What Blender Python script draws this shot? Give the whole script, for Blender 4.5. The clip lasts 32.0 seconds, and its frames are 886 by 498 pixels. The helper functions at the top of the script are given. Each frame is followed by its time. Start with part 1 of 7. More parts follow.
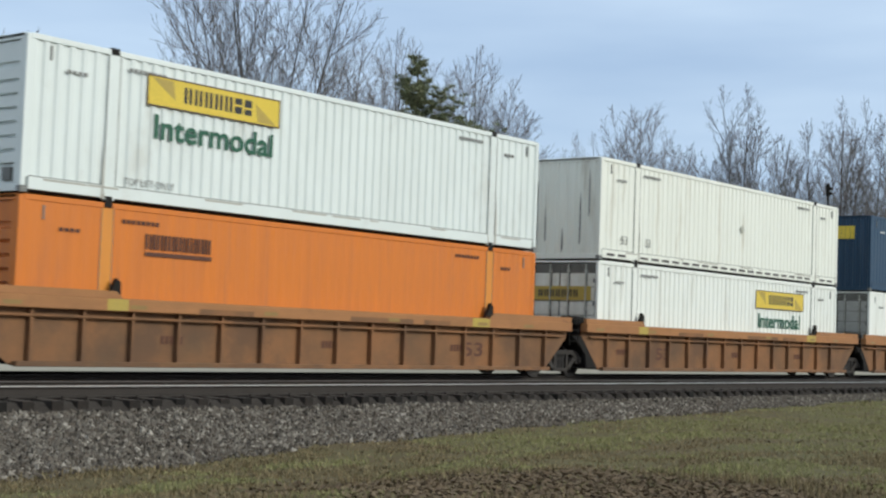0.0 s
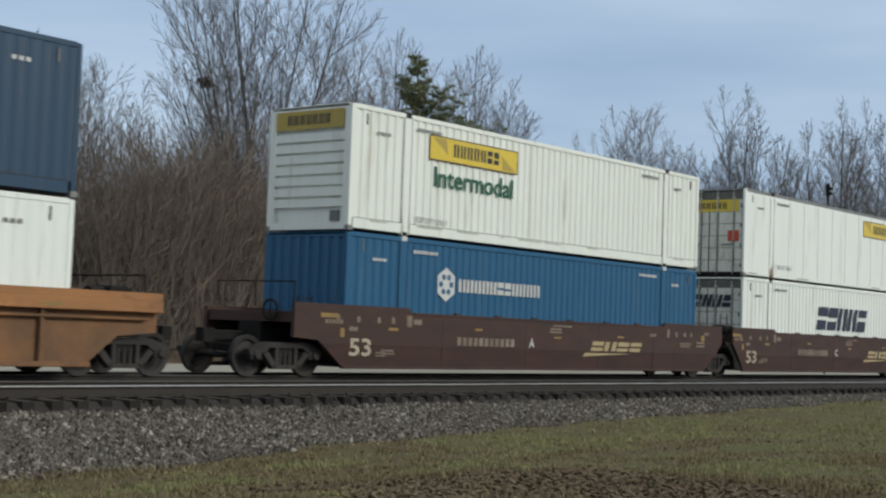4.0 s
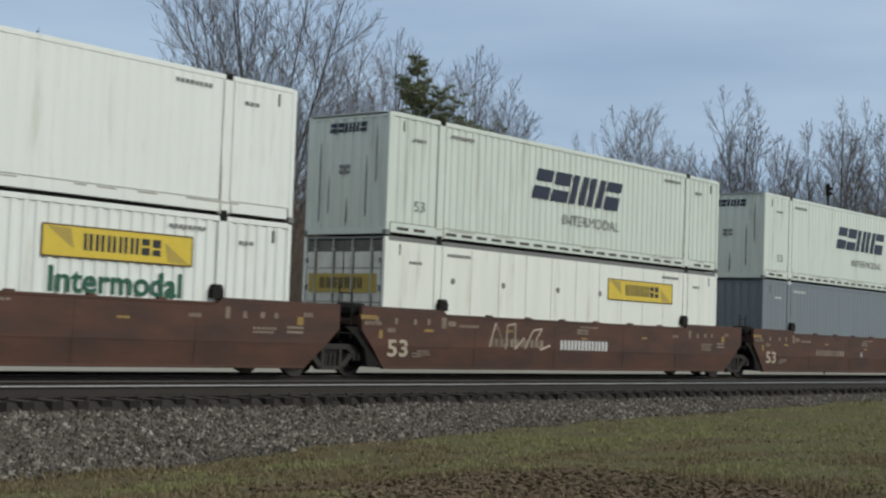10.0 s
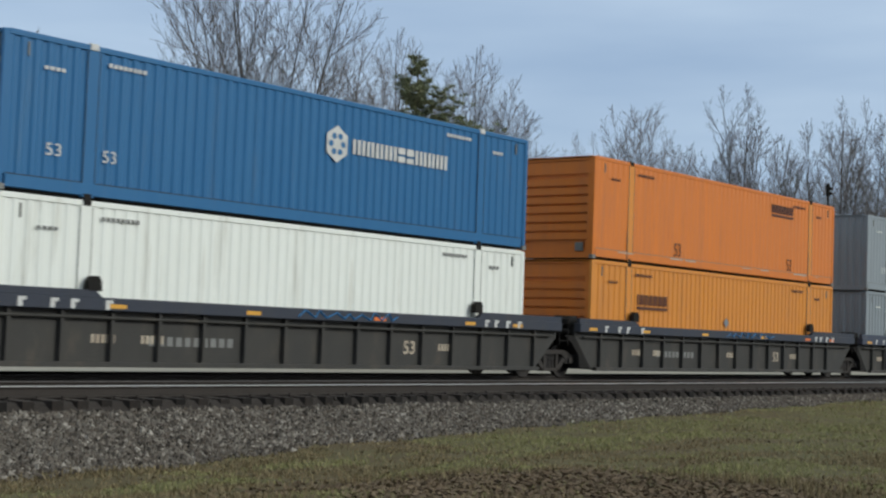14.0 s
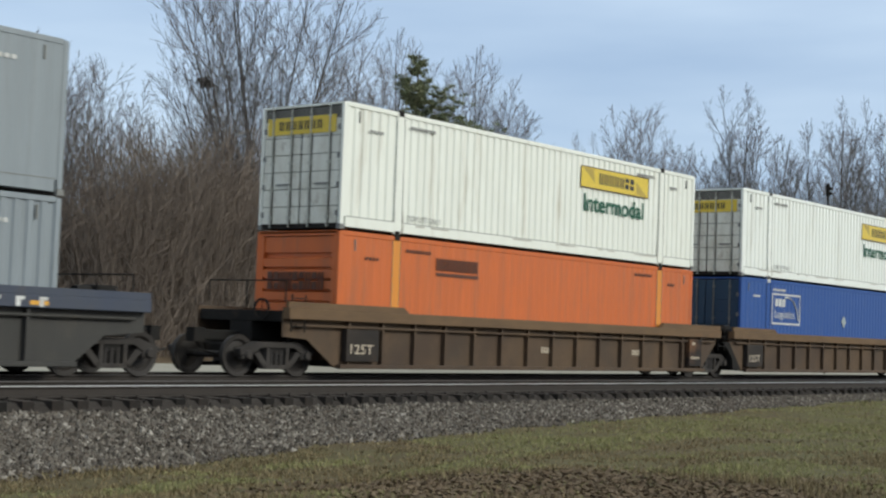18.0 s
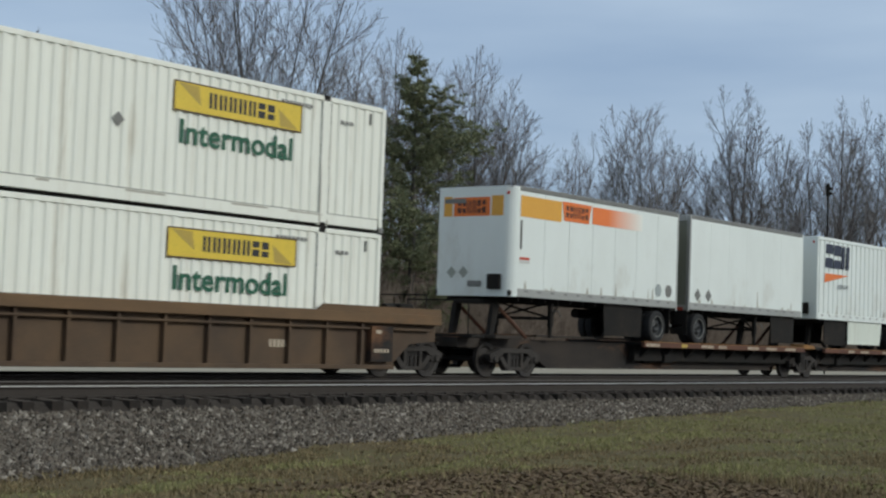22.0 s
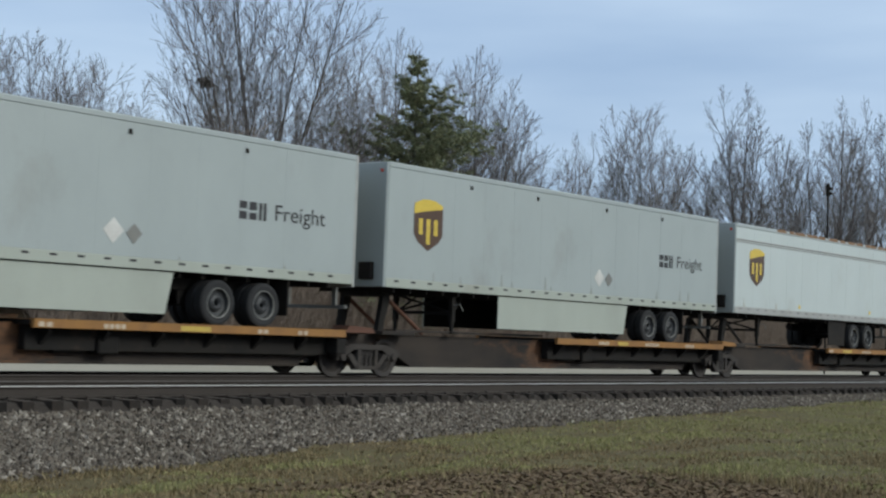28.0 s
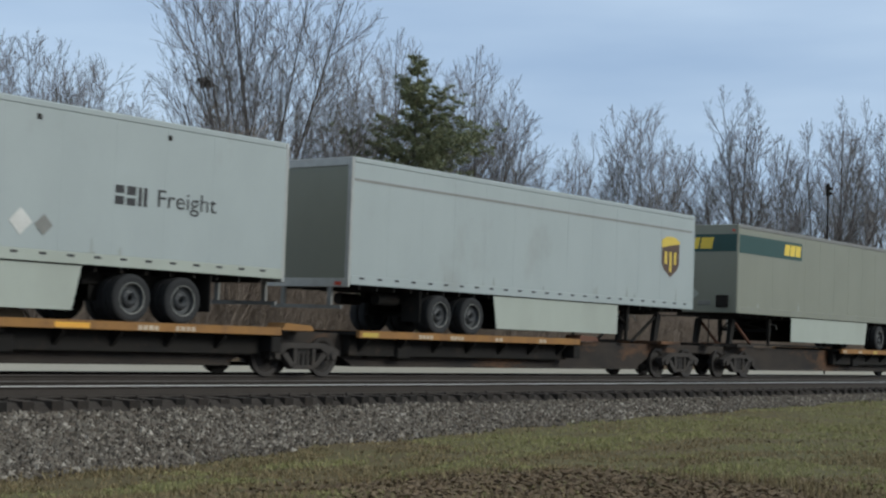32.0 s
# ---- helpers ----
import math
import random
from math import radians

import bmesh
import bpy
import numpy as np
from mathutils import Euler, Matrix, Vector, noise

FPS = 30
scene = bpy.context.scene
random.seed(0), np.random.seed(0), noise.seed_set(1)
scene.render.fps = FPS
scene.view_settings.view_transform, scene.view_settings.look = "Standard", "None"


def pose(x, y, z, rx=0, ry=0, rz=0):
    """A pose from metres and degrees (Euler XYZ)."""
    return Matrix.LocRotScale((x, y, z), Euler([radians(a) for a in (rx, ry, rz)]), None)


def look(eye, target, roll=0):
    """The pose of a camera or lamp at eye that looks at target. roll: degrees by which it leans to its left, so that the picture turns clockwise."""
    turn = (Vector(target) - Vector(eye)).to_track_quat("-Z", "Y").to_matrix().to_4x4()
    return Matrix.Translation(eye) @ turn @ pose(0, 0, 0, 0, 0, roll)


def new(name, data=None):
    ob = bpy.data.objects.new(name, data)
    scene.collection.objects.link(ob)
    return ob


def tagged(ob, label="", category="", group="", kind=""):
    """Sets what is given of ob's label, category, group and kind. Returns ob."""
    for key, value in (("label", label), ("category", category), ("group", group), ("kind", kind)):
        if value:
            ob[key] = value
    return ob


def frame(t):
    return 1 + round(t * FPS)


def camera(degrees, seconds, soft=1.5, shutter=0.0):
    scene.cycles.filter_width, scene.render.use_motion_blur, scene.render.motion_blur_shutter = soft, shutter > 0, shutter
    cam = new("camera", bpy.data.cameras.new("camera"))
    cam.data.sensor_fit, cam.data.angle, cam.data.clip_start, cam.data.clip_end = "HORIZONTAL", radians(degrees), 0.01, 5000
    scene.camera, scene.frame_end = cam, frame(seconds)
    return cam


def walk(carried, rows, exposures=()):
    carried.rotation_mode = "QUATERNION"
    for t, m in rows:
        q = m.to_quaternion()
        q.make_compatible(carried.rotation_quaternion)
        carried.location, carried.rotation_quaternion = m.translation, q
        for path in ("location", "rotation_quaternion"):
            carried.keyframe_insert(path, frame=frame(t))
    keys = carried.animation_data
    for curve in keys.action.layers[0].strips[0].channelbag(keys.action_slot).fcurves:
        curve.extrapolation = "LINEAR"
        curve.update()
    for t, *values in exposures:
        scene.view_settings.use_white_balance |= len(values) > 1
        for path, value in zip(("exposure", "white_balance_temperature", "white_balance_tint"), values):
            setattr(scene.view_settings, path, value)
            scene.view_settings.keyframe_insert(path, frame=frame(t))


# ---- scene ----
# The tracks run along +X, the far side is +Y, z = 0 is the top of the rails.
EYE = (0.0, 0.0, 1.0)
YAW, PITCH, ROLL = 51.556, 3.317, 2.11
AIM = (EYE[0] + math.sin(radians(YAW)) * math.cos(radians(PITCH)),
       EYE[1] + math.cos(radians(YAW)) * math.cos(radians(PITCH)),
       EYE[2] + math.sin(radians(PITCH)))
cam = camera(33.22, 32.0, soft=2.3, shutter=0.15)
EXPOSURES = [(t, e, k, 4) for t, e, k in (
    (0.0, 0.44, 6460), (1.0, 0.19, 6460), (2.0, -0.06, 6410), (5.0, 0.20, 6460), (6.0, 0.12, 6410), (7.0, -0.03, 6360), (8.0, 0.30, 6460), (9.0, 0.24, 6460),
    (10.0, 0.03, 6460), (11.0, -0.04, 6460), (12.0, -0.01, 6460), (13.0, 0.02, 6410), (16.0, 0.46, 6410), (17.0, 0.48, 6460), (18.0, 0.40, 6510), (19.0, 0.32, 6560),
    (20.0, 0.24, 6510), (21.0, 0.23, 6500), (22.0, 0.01, 6410), (23.0, 0.01, 6250), (24.0, 0.01, 6230), (25.0, -0.05, 6200), (28.0, 0.28, 6310), (30.0, 0.24, 6310), (32.0, 0.22, 6310))]
walk(cam, [(0.0, look(EYE, AIM, ROLL)), (32.0, look(EYE, AIM, ROLL))], exposures=EXPOSURES)

# ---- sky and sun: thin overcast, soft light from behind the camera ----
SUN_EL, SUN_AZ = 27.0, 162.0   # degrees; azimuth from +Y towards +X
world = bpy.data.worlds.new("overcast_sky")
scene.world = world
world.use_nodes = True
wt = world.node_tree
wt.nodes.clear()
w_out = wt.nodes.new("ShaderNodeOutputWorld")
w_bg = wt.nodes.new("ShaderNodeBackground")
w_sky = wt.nodes.new("ShaderNodeTexSky")
w_sky.sky_type = "NISHITA"
w_sky.sun_disc = False
w_sky.sun_elevation = radians(SUN_EL)
w_sky.sun_rotation = radians(SUN_AZ)
w_sky.air_density, w_sky.dust_density, w_sky.ozone_density = 1.0, 1.5, 1.5
w_dim = wt.nodes.new("ShaderNodeVectorMath")
w_dim.operation = "SCALE"
w_dim.inputs["Scale"].default_value = 0.10
w_co = wt.nodes.new("ShaderNodeTexCoord")
w_map = wt.nodes.new("ShaderNodeMapping")
w_map.inputs["Scale"].default_value = (1.2, 1.2, 7.0)
w_map.inputs["Rotation"].default_value = (0.10, -0.12, 0.0)
w_noise = wt.nodes.new("ShaderNodeTexNoise")
w_noise.inputs["Scale"].default_value = 1.6
w_noise.inputs["Detail"].default_value = 5.0
w_noise.inputs["Roughness"].default_value = 0.48
w_ramp = wt.nodes.new("ShaderNodeValToRGB")
w_ramp.color_ramp.elements[0].position = 0.30
w_ramp.color_ramp.elements[0].color = (0.33, 0.43, 0.62, 1)
w_ramp.color_ramp.elements[1].position = 0.72
w_ramp.color_ramp.elements[1].color = (0.58, 0.68, 0.84, 1)
w_mix = wt.nodes.new("ShaderNodeMix")
w_mix.data_type = "RGBA"
w_mix.inputs["Factor"].default_value = 0.82
w_sep = wt.nodes.new("ShaderNodeSeparateXYZ")
w_high = wt.nodes.new("ShaderNodeMapRange")
w_high.inputs["From Min"].default_value, w_high.inputs["From Max"].default_value = 0.22, 0.75
w_pale = wt.nodes.new("ShaderNodeMix")
w_pale.data_type = "RGBA"
w_pale.inputs["B"].default_value = (0.60, 0.615, 0.62, 1)
wt.links.new(w_co.outputs["Generated"], w_sep.inputs["Vector"])
wt.links.new(w_sep.outputs["Z"], w_high.inputs["Value"])
wt.links.new(w_high.outputs["Result"], w_pale.inputs["Factor"])
wt.links.new(w_ramp.outputs["Color"], w_pale.inputs["A"])
wt.links.new(w_sky.outputs["Color"], w_dim.inputs[0])
wt.links.new(w_co.outputs["Generated"], w_map.inputs["Vector"])
wt.links.new(w_map.outputs["Vector"], w_noise.inputs["Vector"])
wt.links.new(w_noise.outputs["Fac"], w_ramp.inputs["Fac"])
wt.links.new(w_dim.outputs["Vector"], w_mix.inputs["A"])
wt.links.new(w_pale.outputs["Result"], w_mix.inputs["B"])
wt.links.new(w_mix.outputs["Result"], w_bg.inputs["Color"])
wt.links.new(w_bg.outputs["Background"], w_out.inputs["Surface"])
w_bg.inputs["Strength"].default_value = 1.0

sun = new("sun", bpy.data.lights.new("sun", "SUN"))
sun.data.energy = 1.6
sun.data.angle = radians(20)
sun.data.color = (1.0, 0.965, 0.89)
_az, _el = radians(SUN_AZ), radians(SUN_EL)
sun.matrix_world = look((0, 0, 60), (-math.sin(_az) * math.cos(_el), -math.cos(_az) * math.cos(_el), 60 - math.sin(_el)))


# ---- materials ----
def node_mat(name):
    m = bpy.data.materials.new(name)
    m.use_nodes = True
    nt = m.node_tree
    return m, nt, nt.nodes["Principled BSDF"]


def surface(name, color, rough=0.6, metal=0.0, second=None, scale=(1, 1, 1), amount=0.5, fine=60.0, bump=0.15,
            spots=None, spot_scale=2.0, spot_amount=0.0, coarse=1.5, coords="Object", spec=0.4, vary=0.0, grain=0.12, spot_at=0.56):
    """Base colour varied by a coarse and a fine noise, with spots of wear and a fine relief."""
    m, nt, bs = node_mat(name)
    N, Lk = nt.nodes, nt.links
    co = N.new("ShaderNodeTexCoord")
    mp = N.new("ShaderNodeMapping")
    mp.inputs["Scale"].default_value = scale
    Lk.new(co.outputs[coords], mp.inputs["Vector"])
    second = second or tuple(c * 0.72 for c in color)
    n1 = N.new("ShaderNodeTexNoise")
    n1.inputs["Scale"].default_value = coarse
    n1.inputs["Detail"].default_value = 6
    n1.inputs["Roughness"].default_value = 0.6
    Lk.new(mp.outputs["Vector"], n1.inputs["Vector"])
    r1 = N.new("ShaderNodeMapRange")
    r1.inputs["From Min"].default_value, r1.inputs["From Max"].default_value = 0.35, 0.7
    r1.inputs["To Max"].default_value = amount
    Lk.new(n1.outputs["Fac"], r1.inputs["Value"])
    mix1 = N.new("ShaderNodeMix")
    mix1.data_type = "RGBA"
    mix1.inputs["A"].default_value = (*color, 1)
    mix1.inputs["B"].default_value = (*second, 1)
    Lk.new(r1.outputs["Result"], mix1.inputs["Factor"])
    n2 = N.new("ShaderNodeTexNoise")
    n2.inputs["Scale"].default_value = fine
    n2.inputs["Detail"].default_value = 4
    Lk.new(co.outputs[coords], n2.inputs["Vector"])
    gain = N.new("ShaderNodeVectorMath")
    gain.operation = "SCALE"
    ns = N.new("ShaderNodeMapRange")
    ns.inputs["From Min"].default_value, ns.inputs["From Max"].default_value = 0.3, 0.7
    ns.inputs["To Min"].default_value, ns.inputs["To Max"].default_value = 1 - grain * 1.2, 1 + grain
    Lk.new(n2.outputs["Fac"], ns.inputs["Value"])
    Lk.new(mix1.outputs["Result"], gain.inputs[0])
    Lk.new(ns.outputs["Result"], gain.inputs["Scale"])
    col = gain.outputs["Vector"]
    if spots:
        n3 = N.new("ShaderNodeTexNoise")
        n3.inputs["Scale"].default_value = spot_scale
        n3.inputs["Detail"].default_value = 8
        n3.inputs["Roughness"].default_value = 0.7
        Lk.new(mp.outputs["Vector"], n3.inputs["Vector"])
        r3 = N.new("ShaderNodeMapRange")
        r3.inputs["From Min"].default_value, r3.inputs["From Max"].default_value = spot_at, spot_at + 0.12
        r3.inputs["To Max"].default_value = spot_amount
        Lk.new(n3.outputs["Fac"], r3.inputs["Value"])
        mix3 = N.new("ShaderNodeMix")
        mix3.data_type = "RGBA"
        mix3.inputs["B"].default_value = (*spots, 1)
        Lk.new(r3.outputs["Result"], mix3.inputs["Factor"])
        Lk.new(col, mix3.inputs["A"])
        col = mix3.outputs["Result"]
    if vary:
        oi = N.new("ShaderNodeObjectInfo")
        rv = N.new("ShaderNodeMapRange")
        rv.inputs["To Min"].default_value, rv.inputs["To Max"].default_value = 1 - vary, 1 + vary
        Lk.new(oi.outputs["Random"], rv.inputs["Value"])
        g2 = N.new("ShaderNodeVectorMath")
        g2.operation = "SCALE"
        Lk.new(col, g2.inputs[0])
        Lk.new(rv.outputs["Result"], g2.inputs["Scale"])
        col = g2.outputs["Vector"]
    Lk.new(col, bs.inputs["Base Color"])
    bs.inputs["Roughness"].default_value = rough
    bs.inputs["Metallic"].default_value = metal
    bs.inputs["Specular IOR Level"].default_value = spec
    if bump:
        bp = N.new("ShaderNodeBump")
        bp.inputs["Strength"].default_value = bump
        bp.inputs["Distance"].default_value = 0.01
        Lk.new(n2.outputs["Fac"], bp.inputs["Height"])
        Lk.new(bp.outputs["Normal"], bs.inputs["Normal"])
    return m


def island_mat(name, colors, rough=0.9, bump=0.0):
    """For joined pieces: every island takes one of the colours of a ramp."""
    m, nt, bs = node_mat(name)
    N, Lk = nt.nodes, nt.links
    ge = N.new("ShaderNodeNewGeometry")
    rp = N.new("ShaderNodeValToRGB")
    rp.color_ramp.elements[0].color = (*colors[0], 1)
    rp.color_ramp.elements[1].color = (*colors[-1], 1)
    for i, c in enumerate(colors[1:-1], 1):
        e = rp.color_ramp.elements.new(i / (len(colors) - 1))
        e.color = (*c, 1)
    Lk.new(ge.outputs["Random Per Island"], rp.inputs["Fac"])
    Lk.new(rp.outputs["Color"], bs.inputs["Base Color"])
    bs.inputs["Roughness"].default_value = rough
    bs.inputs["Specular IOR Level"].default_value = 0.25
    return m


STREAK = (2.0, 2.0, 0.20)
white = surface("white_paint", (0.81, 0.825, 0.775), 0.42, second=(0.71, 0.725, 0.675), scale=STREAK, amount=0.4, bump=0.04, spots=(0.40, 0.37, 0.30), spot_scale=1.2, spot_amount=0.38, grain=0.025)
cream = surface("aged_white_paint", (0.80, 0.81, 0.74), 0.5, second=(0.69, 0.69, 0.62), scale=STREAK, amount=0.5, bump=0.04, spots=(0.42, 0.35, 0.25), spot_scale=1.3, spot_amount=0.42, grain=0.025)
greenwhite = surface("pale_grey_white_paint", (0.66, 0.70, 0.63), 0.5, second=(0.56, 0.60, 0.54), scale=STREAK, amount=0.5, bump=0.04, spots=(0.33, 0.31, 0.25), spot_scale=1.2, spot_amount=0.40, grain=0.025)
orange = surface("orange_paint", (0.64, 0.180, 0.017), 0.5, second=(0.50, 0.150, 0.032), scale=STREAK, amount=0.6, bump=0.04, spots=(0.34, 0.13, 0.06), spot_scale=1.8, spot_amount=0.35, grain=0.025)
redorange = surface("red_orange_paint", (0.56, 0.128, 0.026), 0.5, second=(0.44, 0.110, 0.030), scale=STREAK, amount=0.7, bump=0.04, spots=(0.30, 0.11, 0.05), spot_scale=1.8, spot_amount=0.5, grain=0.025, spot_at=0.52)
amber = surface("faded_orange_paint", (0.66, 0.252, 0.034), 0.5, second=(0.53, 0.205, 0.05), scale=STREAK, amount=0.5, bump=0.04, spots=(0.30, 0.14, 0.06), spot_scale=1.8, spot_amount=0.35, grain=0.025)
navy = surface("navy_paint", (0.012, 0.042, 0.085), 0.45, second=(0.018, 0.052, 0.10), scale=STREAK, amount=0.6, bump=0.04, spots=(0.07, 0.08, 0.10), spot_scale=1.8, spot_amount=0.3, grain=0.025)
teal = surface("blue_paint", (0.012, 0.090, 0.19), 0.45, second=(0.022, 0.105, 0.205), scale=STREAK, amount=0.6, bump=0.04, spots=(0.10, 0.16, 0.22), spot_scale=1.8, spot_amount=0.3, grain=0.025)
azure = surface("azure_paint", (0.014, 0.118, 0.285), 0.45, second=(0.025, 0.135, 0.30), scale=STREAK, amount=0.6, bump=0.04, spots=(0.08, 0.15, 0.24), spot_scale=1.8, spot_amount=0.3, grain=0.025)
steelgrey = surface("steel_grey_paint", (0.245, 0.275, 0.295), 0.5, second=(0.20, 0.225, 0.245), scale=STREAK, amount=0.5, bump=0.04, spots=(0.16, 0.165, 0.17), spot_scale=1.8, spot_amount=0.25, grain=0.025)
royal = surface("royal_blue_paint", (0.014, 0.064, 0.255), 0.45, second=(0.021, 0.073, 0.25), scale=STREAK, amount=0.5, bump=0.04, spots=(0.08, 0.10, 0.22), spot_scale=1.8, spot_amount=0.3, grain=0.025)
grey = surface("grey_paint", (0.185, 0.21, 0.23), 0.5, second=(0.15, 0.172, 0.19), scale=STREAK, amount=0.5, bump=0.04, spots=(0.16, 0.16, 0.16), spot_scale=1.8, spot_amount=0.25, grain=0.025)
palegrey = surface("pale_grey_paint", (0.325, 0.363, 0.365), 0.40, second=(0.265, 0.298, 0.30), scale=(0.55, 0.55, 0.30), amount=0.4, bump=0.03, spots=(0.24, 0.25, 0.235), spot_scale=0.8, spot_amount=0.4, grain=0.025)
vanwhite = surface("dusty_white_paint", (0.73, 0.775, 0.755), 0.42, second=(0.62, 0.655, 0.63), scale=(0.55, 0.55, 0.30), amount=0.4, bump=0.03, spots=(0.52, 0.51, 0.46), spot_scale=1.1, spot_amount=0.45, grain=0.025)
silver = surface("silver_grey_paint", (0.455, 0.505, 0.505), 0.42, second=(0.39, 0.43, 0.43), scale=(0.55, 0.55, 0.30), amount=0.4, bump=0.03, spots=(0.33, 0.33, 0.30), spot_scale=1.4, spot_amount=0.3, grain=0.025)
copper = surface("worn_orange_paint", (0.47, 0.150, 0.034), 0.5, second=(0.40, 0.135, 0.04), scale=STREAK, amount=0.6, bump=0.04, spots=(0.28, 0.11, 0.05), spot_scale=1.8, spot_amount=0.35, grain=0.025)
# Door body: grime, plus painted shade in the gaps beside the lock rods.
doordark = surface("shaded_grimy_recess", (0.15, 0.145, 0.130), 0.8, second=(0.09, 0.085, 0.075), scale=(2, 2, 1.0), amount=0.7, bump=0.05)
doorgrey = surface("dusty_door_frame", (0.48, 0.48, 0.43), 0.6, second=(0.32, 0.31, 0.26), scale=(2, 2, 1.0), amount=0.7, bump=0.05)
ochrechord = surface("ochre_top_chord", (0.38, 0.172, 0.066), 0.75, second=(0.26, 0.125, 0.052), scale=(0.5, 1.2, 1.2), amount=0.8, bump=0.1, spots=(0.13, 0.06, 0.035), spot_scale=0.9, spot_amount=0.5)
khaki = surface("dusty_khaki_steel", (0.150, 0.090, 0.045), 0.8, second=(0.090, 0.057, 0.032), scale=(0.5, 1.2, 1.2), amount=0.8, bump=0.1, spots=(0.20, 0.095, 0.038), spot_scale=0.8, spot_amount=0.6)
rustplate = surface("faded_red_oxide_paint", (0.100, 0.045, 0.029), 0.75, second=(0.056, 0.030, 0.022), scale=(0.4, 1.0, 1.2), amount=1.0, bump=0.10, spots=(0.052, 0.032, 0.025), spot_scale=1.0, spot_amount=0.6, spot_at=0.50)
skirtgrey = surface("dusty_skirt_panel", (0.345, 0.375, 0.335), 0.5, second=(0.28, 0.30, 0.265), scale=(0.55, 0.55, 0.30), amount=0.6, bump=0.03, spots=(0.24, 0.235, 0.20), spot_scale=0.9, spot_amount=0.4, grain=0.025)
olivegrey = surface("olive_grey_paint", (0.205, 0.212, 0.172), 0.5, second=(0.165, 0.168, 0.135), scale=(0.55, 0.55, 0.30), amount=0.4, bump=0.03, grain=0.025)
dirtydoor = surface("grimy_white_paint", (0.74, 0.74, 0.67), 0.55, second=(0.54, 0.52, 0.44), scale=(2, 2, 1.0), amount=0.7, bump=0.06, spots=(0.22, 0.16, 0.10), spot_scale=2.2, spot_amount=0.5)
rust_orange = surface("rusty_orange_steel", (0.255, 0.115, 0.046), 0.75, second=(0.140, 0.078, 0.040), scale=(0.5, 1.2, 0.5), amount=1.0, bump=0.12, spots=(0.110, 0.060, 0.034), spot_scale=1.1, spot_amount=0.7, spot_at=0.49)
ochre = surface("weathered_ochre_steel", (0.27, 0.135, 0.038), 0.75, second=(0.17, 0.085, 0.035), scale=(1.2, 1.2, 0.6), amount=0.7, bump=0.12, spots=(0.10, 0.05, 0.03), spot_scale=1.5, spot_amount=0.4)
oxide = surface("brown_oxide_paint", (0.062, 0.028, 0.020), 0.7, second=(0.036, 0.020, 0.016), scale=(0.5, 1.0, 1.6), amount=0.9, bump=0.10, spots=(0.07, 0.04, 0.03), spot_scale=1.2, spot_amount=0.35)
sooty = surface("sooty_brown_steel", (0.036, 0.027, 0.021), 0.85, second=(0.010, 0.009, 0.009), scale=(0.35, 1.0, 0.8), amount=1.0, bump=0.12, spots=(0.17, 0.080, 0.036), spot_scale=0.6, spot_amount=0.75, spot_at=0.53)
umber = surface("weathered_brown_steel", (0.104, 0.064, 0.035), 0.75, second=(0.058, 0.039, 0.026), scale=(0.5, 1.2, 0.5), amount=1.0, bump=0.12, spots=(0.060, 0.036, 0.022), spot_scale=1.1, spot_amount=0.7, spot_at=0.48)
charcoal = surface("charcoal_steel_paint", (0.040, 0.038, 0.035), 0.7, second=(0.060, 0.054, 0.046), scale=(1.2, 1.2, 0.6), amount=0.6, bump=0.10, spots=(0.10, 0.08, 0.06), spot_scale=1.5, spot_amount=0.35)
slate = surface("slate_blue_paint", (0.045, 0.055, 0.085), 0.65, second=(0.06, 0.065, 0.08), scale=(1.2, 1.2, 0.6), amount=0.6, bump=0.08, spots=(0.10, 0.08, 0.06), spot_scale=1.6, spot_amount=0.3)
# Darker slate for two top chords, darker teal for one container's doors.
duskslate = surface("dark_slate_paint", (0.034, 0.040, 0.058), 0.7, second=(0.045, 0.047, 0.056), scale=(1.2, 1.2, 0.6), amount=0.6, bump=0.08, spots=(0.08, 0.065, 0.05), spot_scale=1.6, spot_amount=0.4)
duskteal = surface("dark_teal_paint", (0.030, 0.058, 0.080), 0.6, second=(0.045, 0.070, 0.088), scale=(2, 2, 1.0), amount=0.7, bump=0.05, spots=(0.08, 0.09, 0.09), spot_scale=2.2, spot_amount=0.4)
black = surface("black_iron", (0.011, 0.010, 0.0095), 0.85, second=(0.020, 0.017, 0.014), amount=0.7, bump=0.15, spots=(0.05, 0.035, 0.025), spot_scale=2.0, spot_amount=0.4, spec=0.25)
darkwheel = surface("wheel_steel", (0.026, 0.022, 0.020), 0.65, metal=0.2, second=(0.04, 0.033, 0.028), amount=0.6, bump=0.1)
cast = surface("dusty_cast_steel", (0.052, 0.046, 0.042), 0.85, second=(0.028, 0.024, 0.022), amount=0.8, bump=0.15, spots=(0.085, 0.070, 0.058), spot_scale=2.5, spot_amount=0.5, spec=0.25)
tread = surface("polished_tread_steel", (0.42, 0.42, 0.43), 0.3, metal=1.0, amount=0.3, bump=0.02)
rubber = surface("tyre_rubber", (0.018, 0.0185, 0.020), 0.88, second=(0.030, 0.030, 0.031), amount=0.5, bump=0.2)
rimsteel = surface("grey_rim_steel", (0.055, 0.058, 0.062), 0.5, metal=0.3, second=(0.028, 0.028, 0.028), amount=0.6, bump=0.05)
alu = surface("dull_aluminium", (0.42, 0.42, 0.40), 0.45, metal=0.5, second=(0.30, 0.30, 0.28), scale=(1, 3, 3), amount=0.6, bump=0.05)
slotink = surface("shaded_slot_steel", (0.07, 0.066, 0.060), 0.8, amount=0.5, bump=0.05)
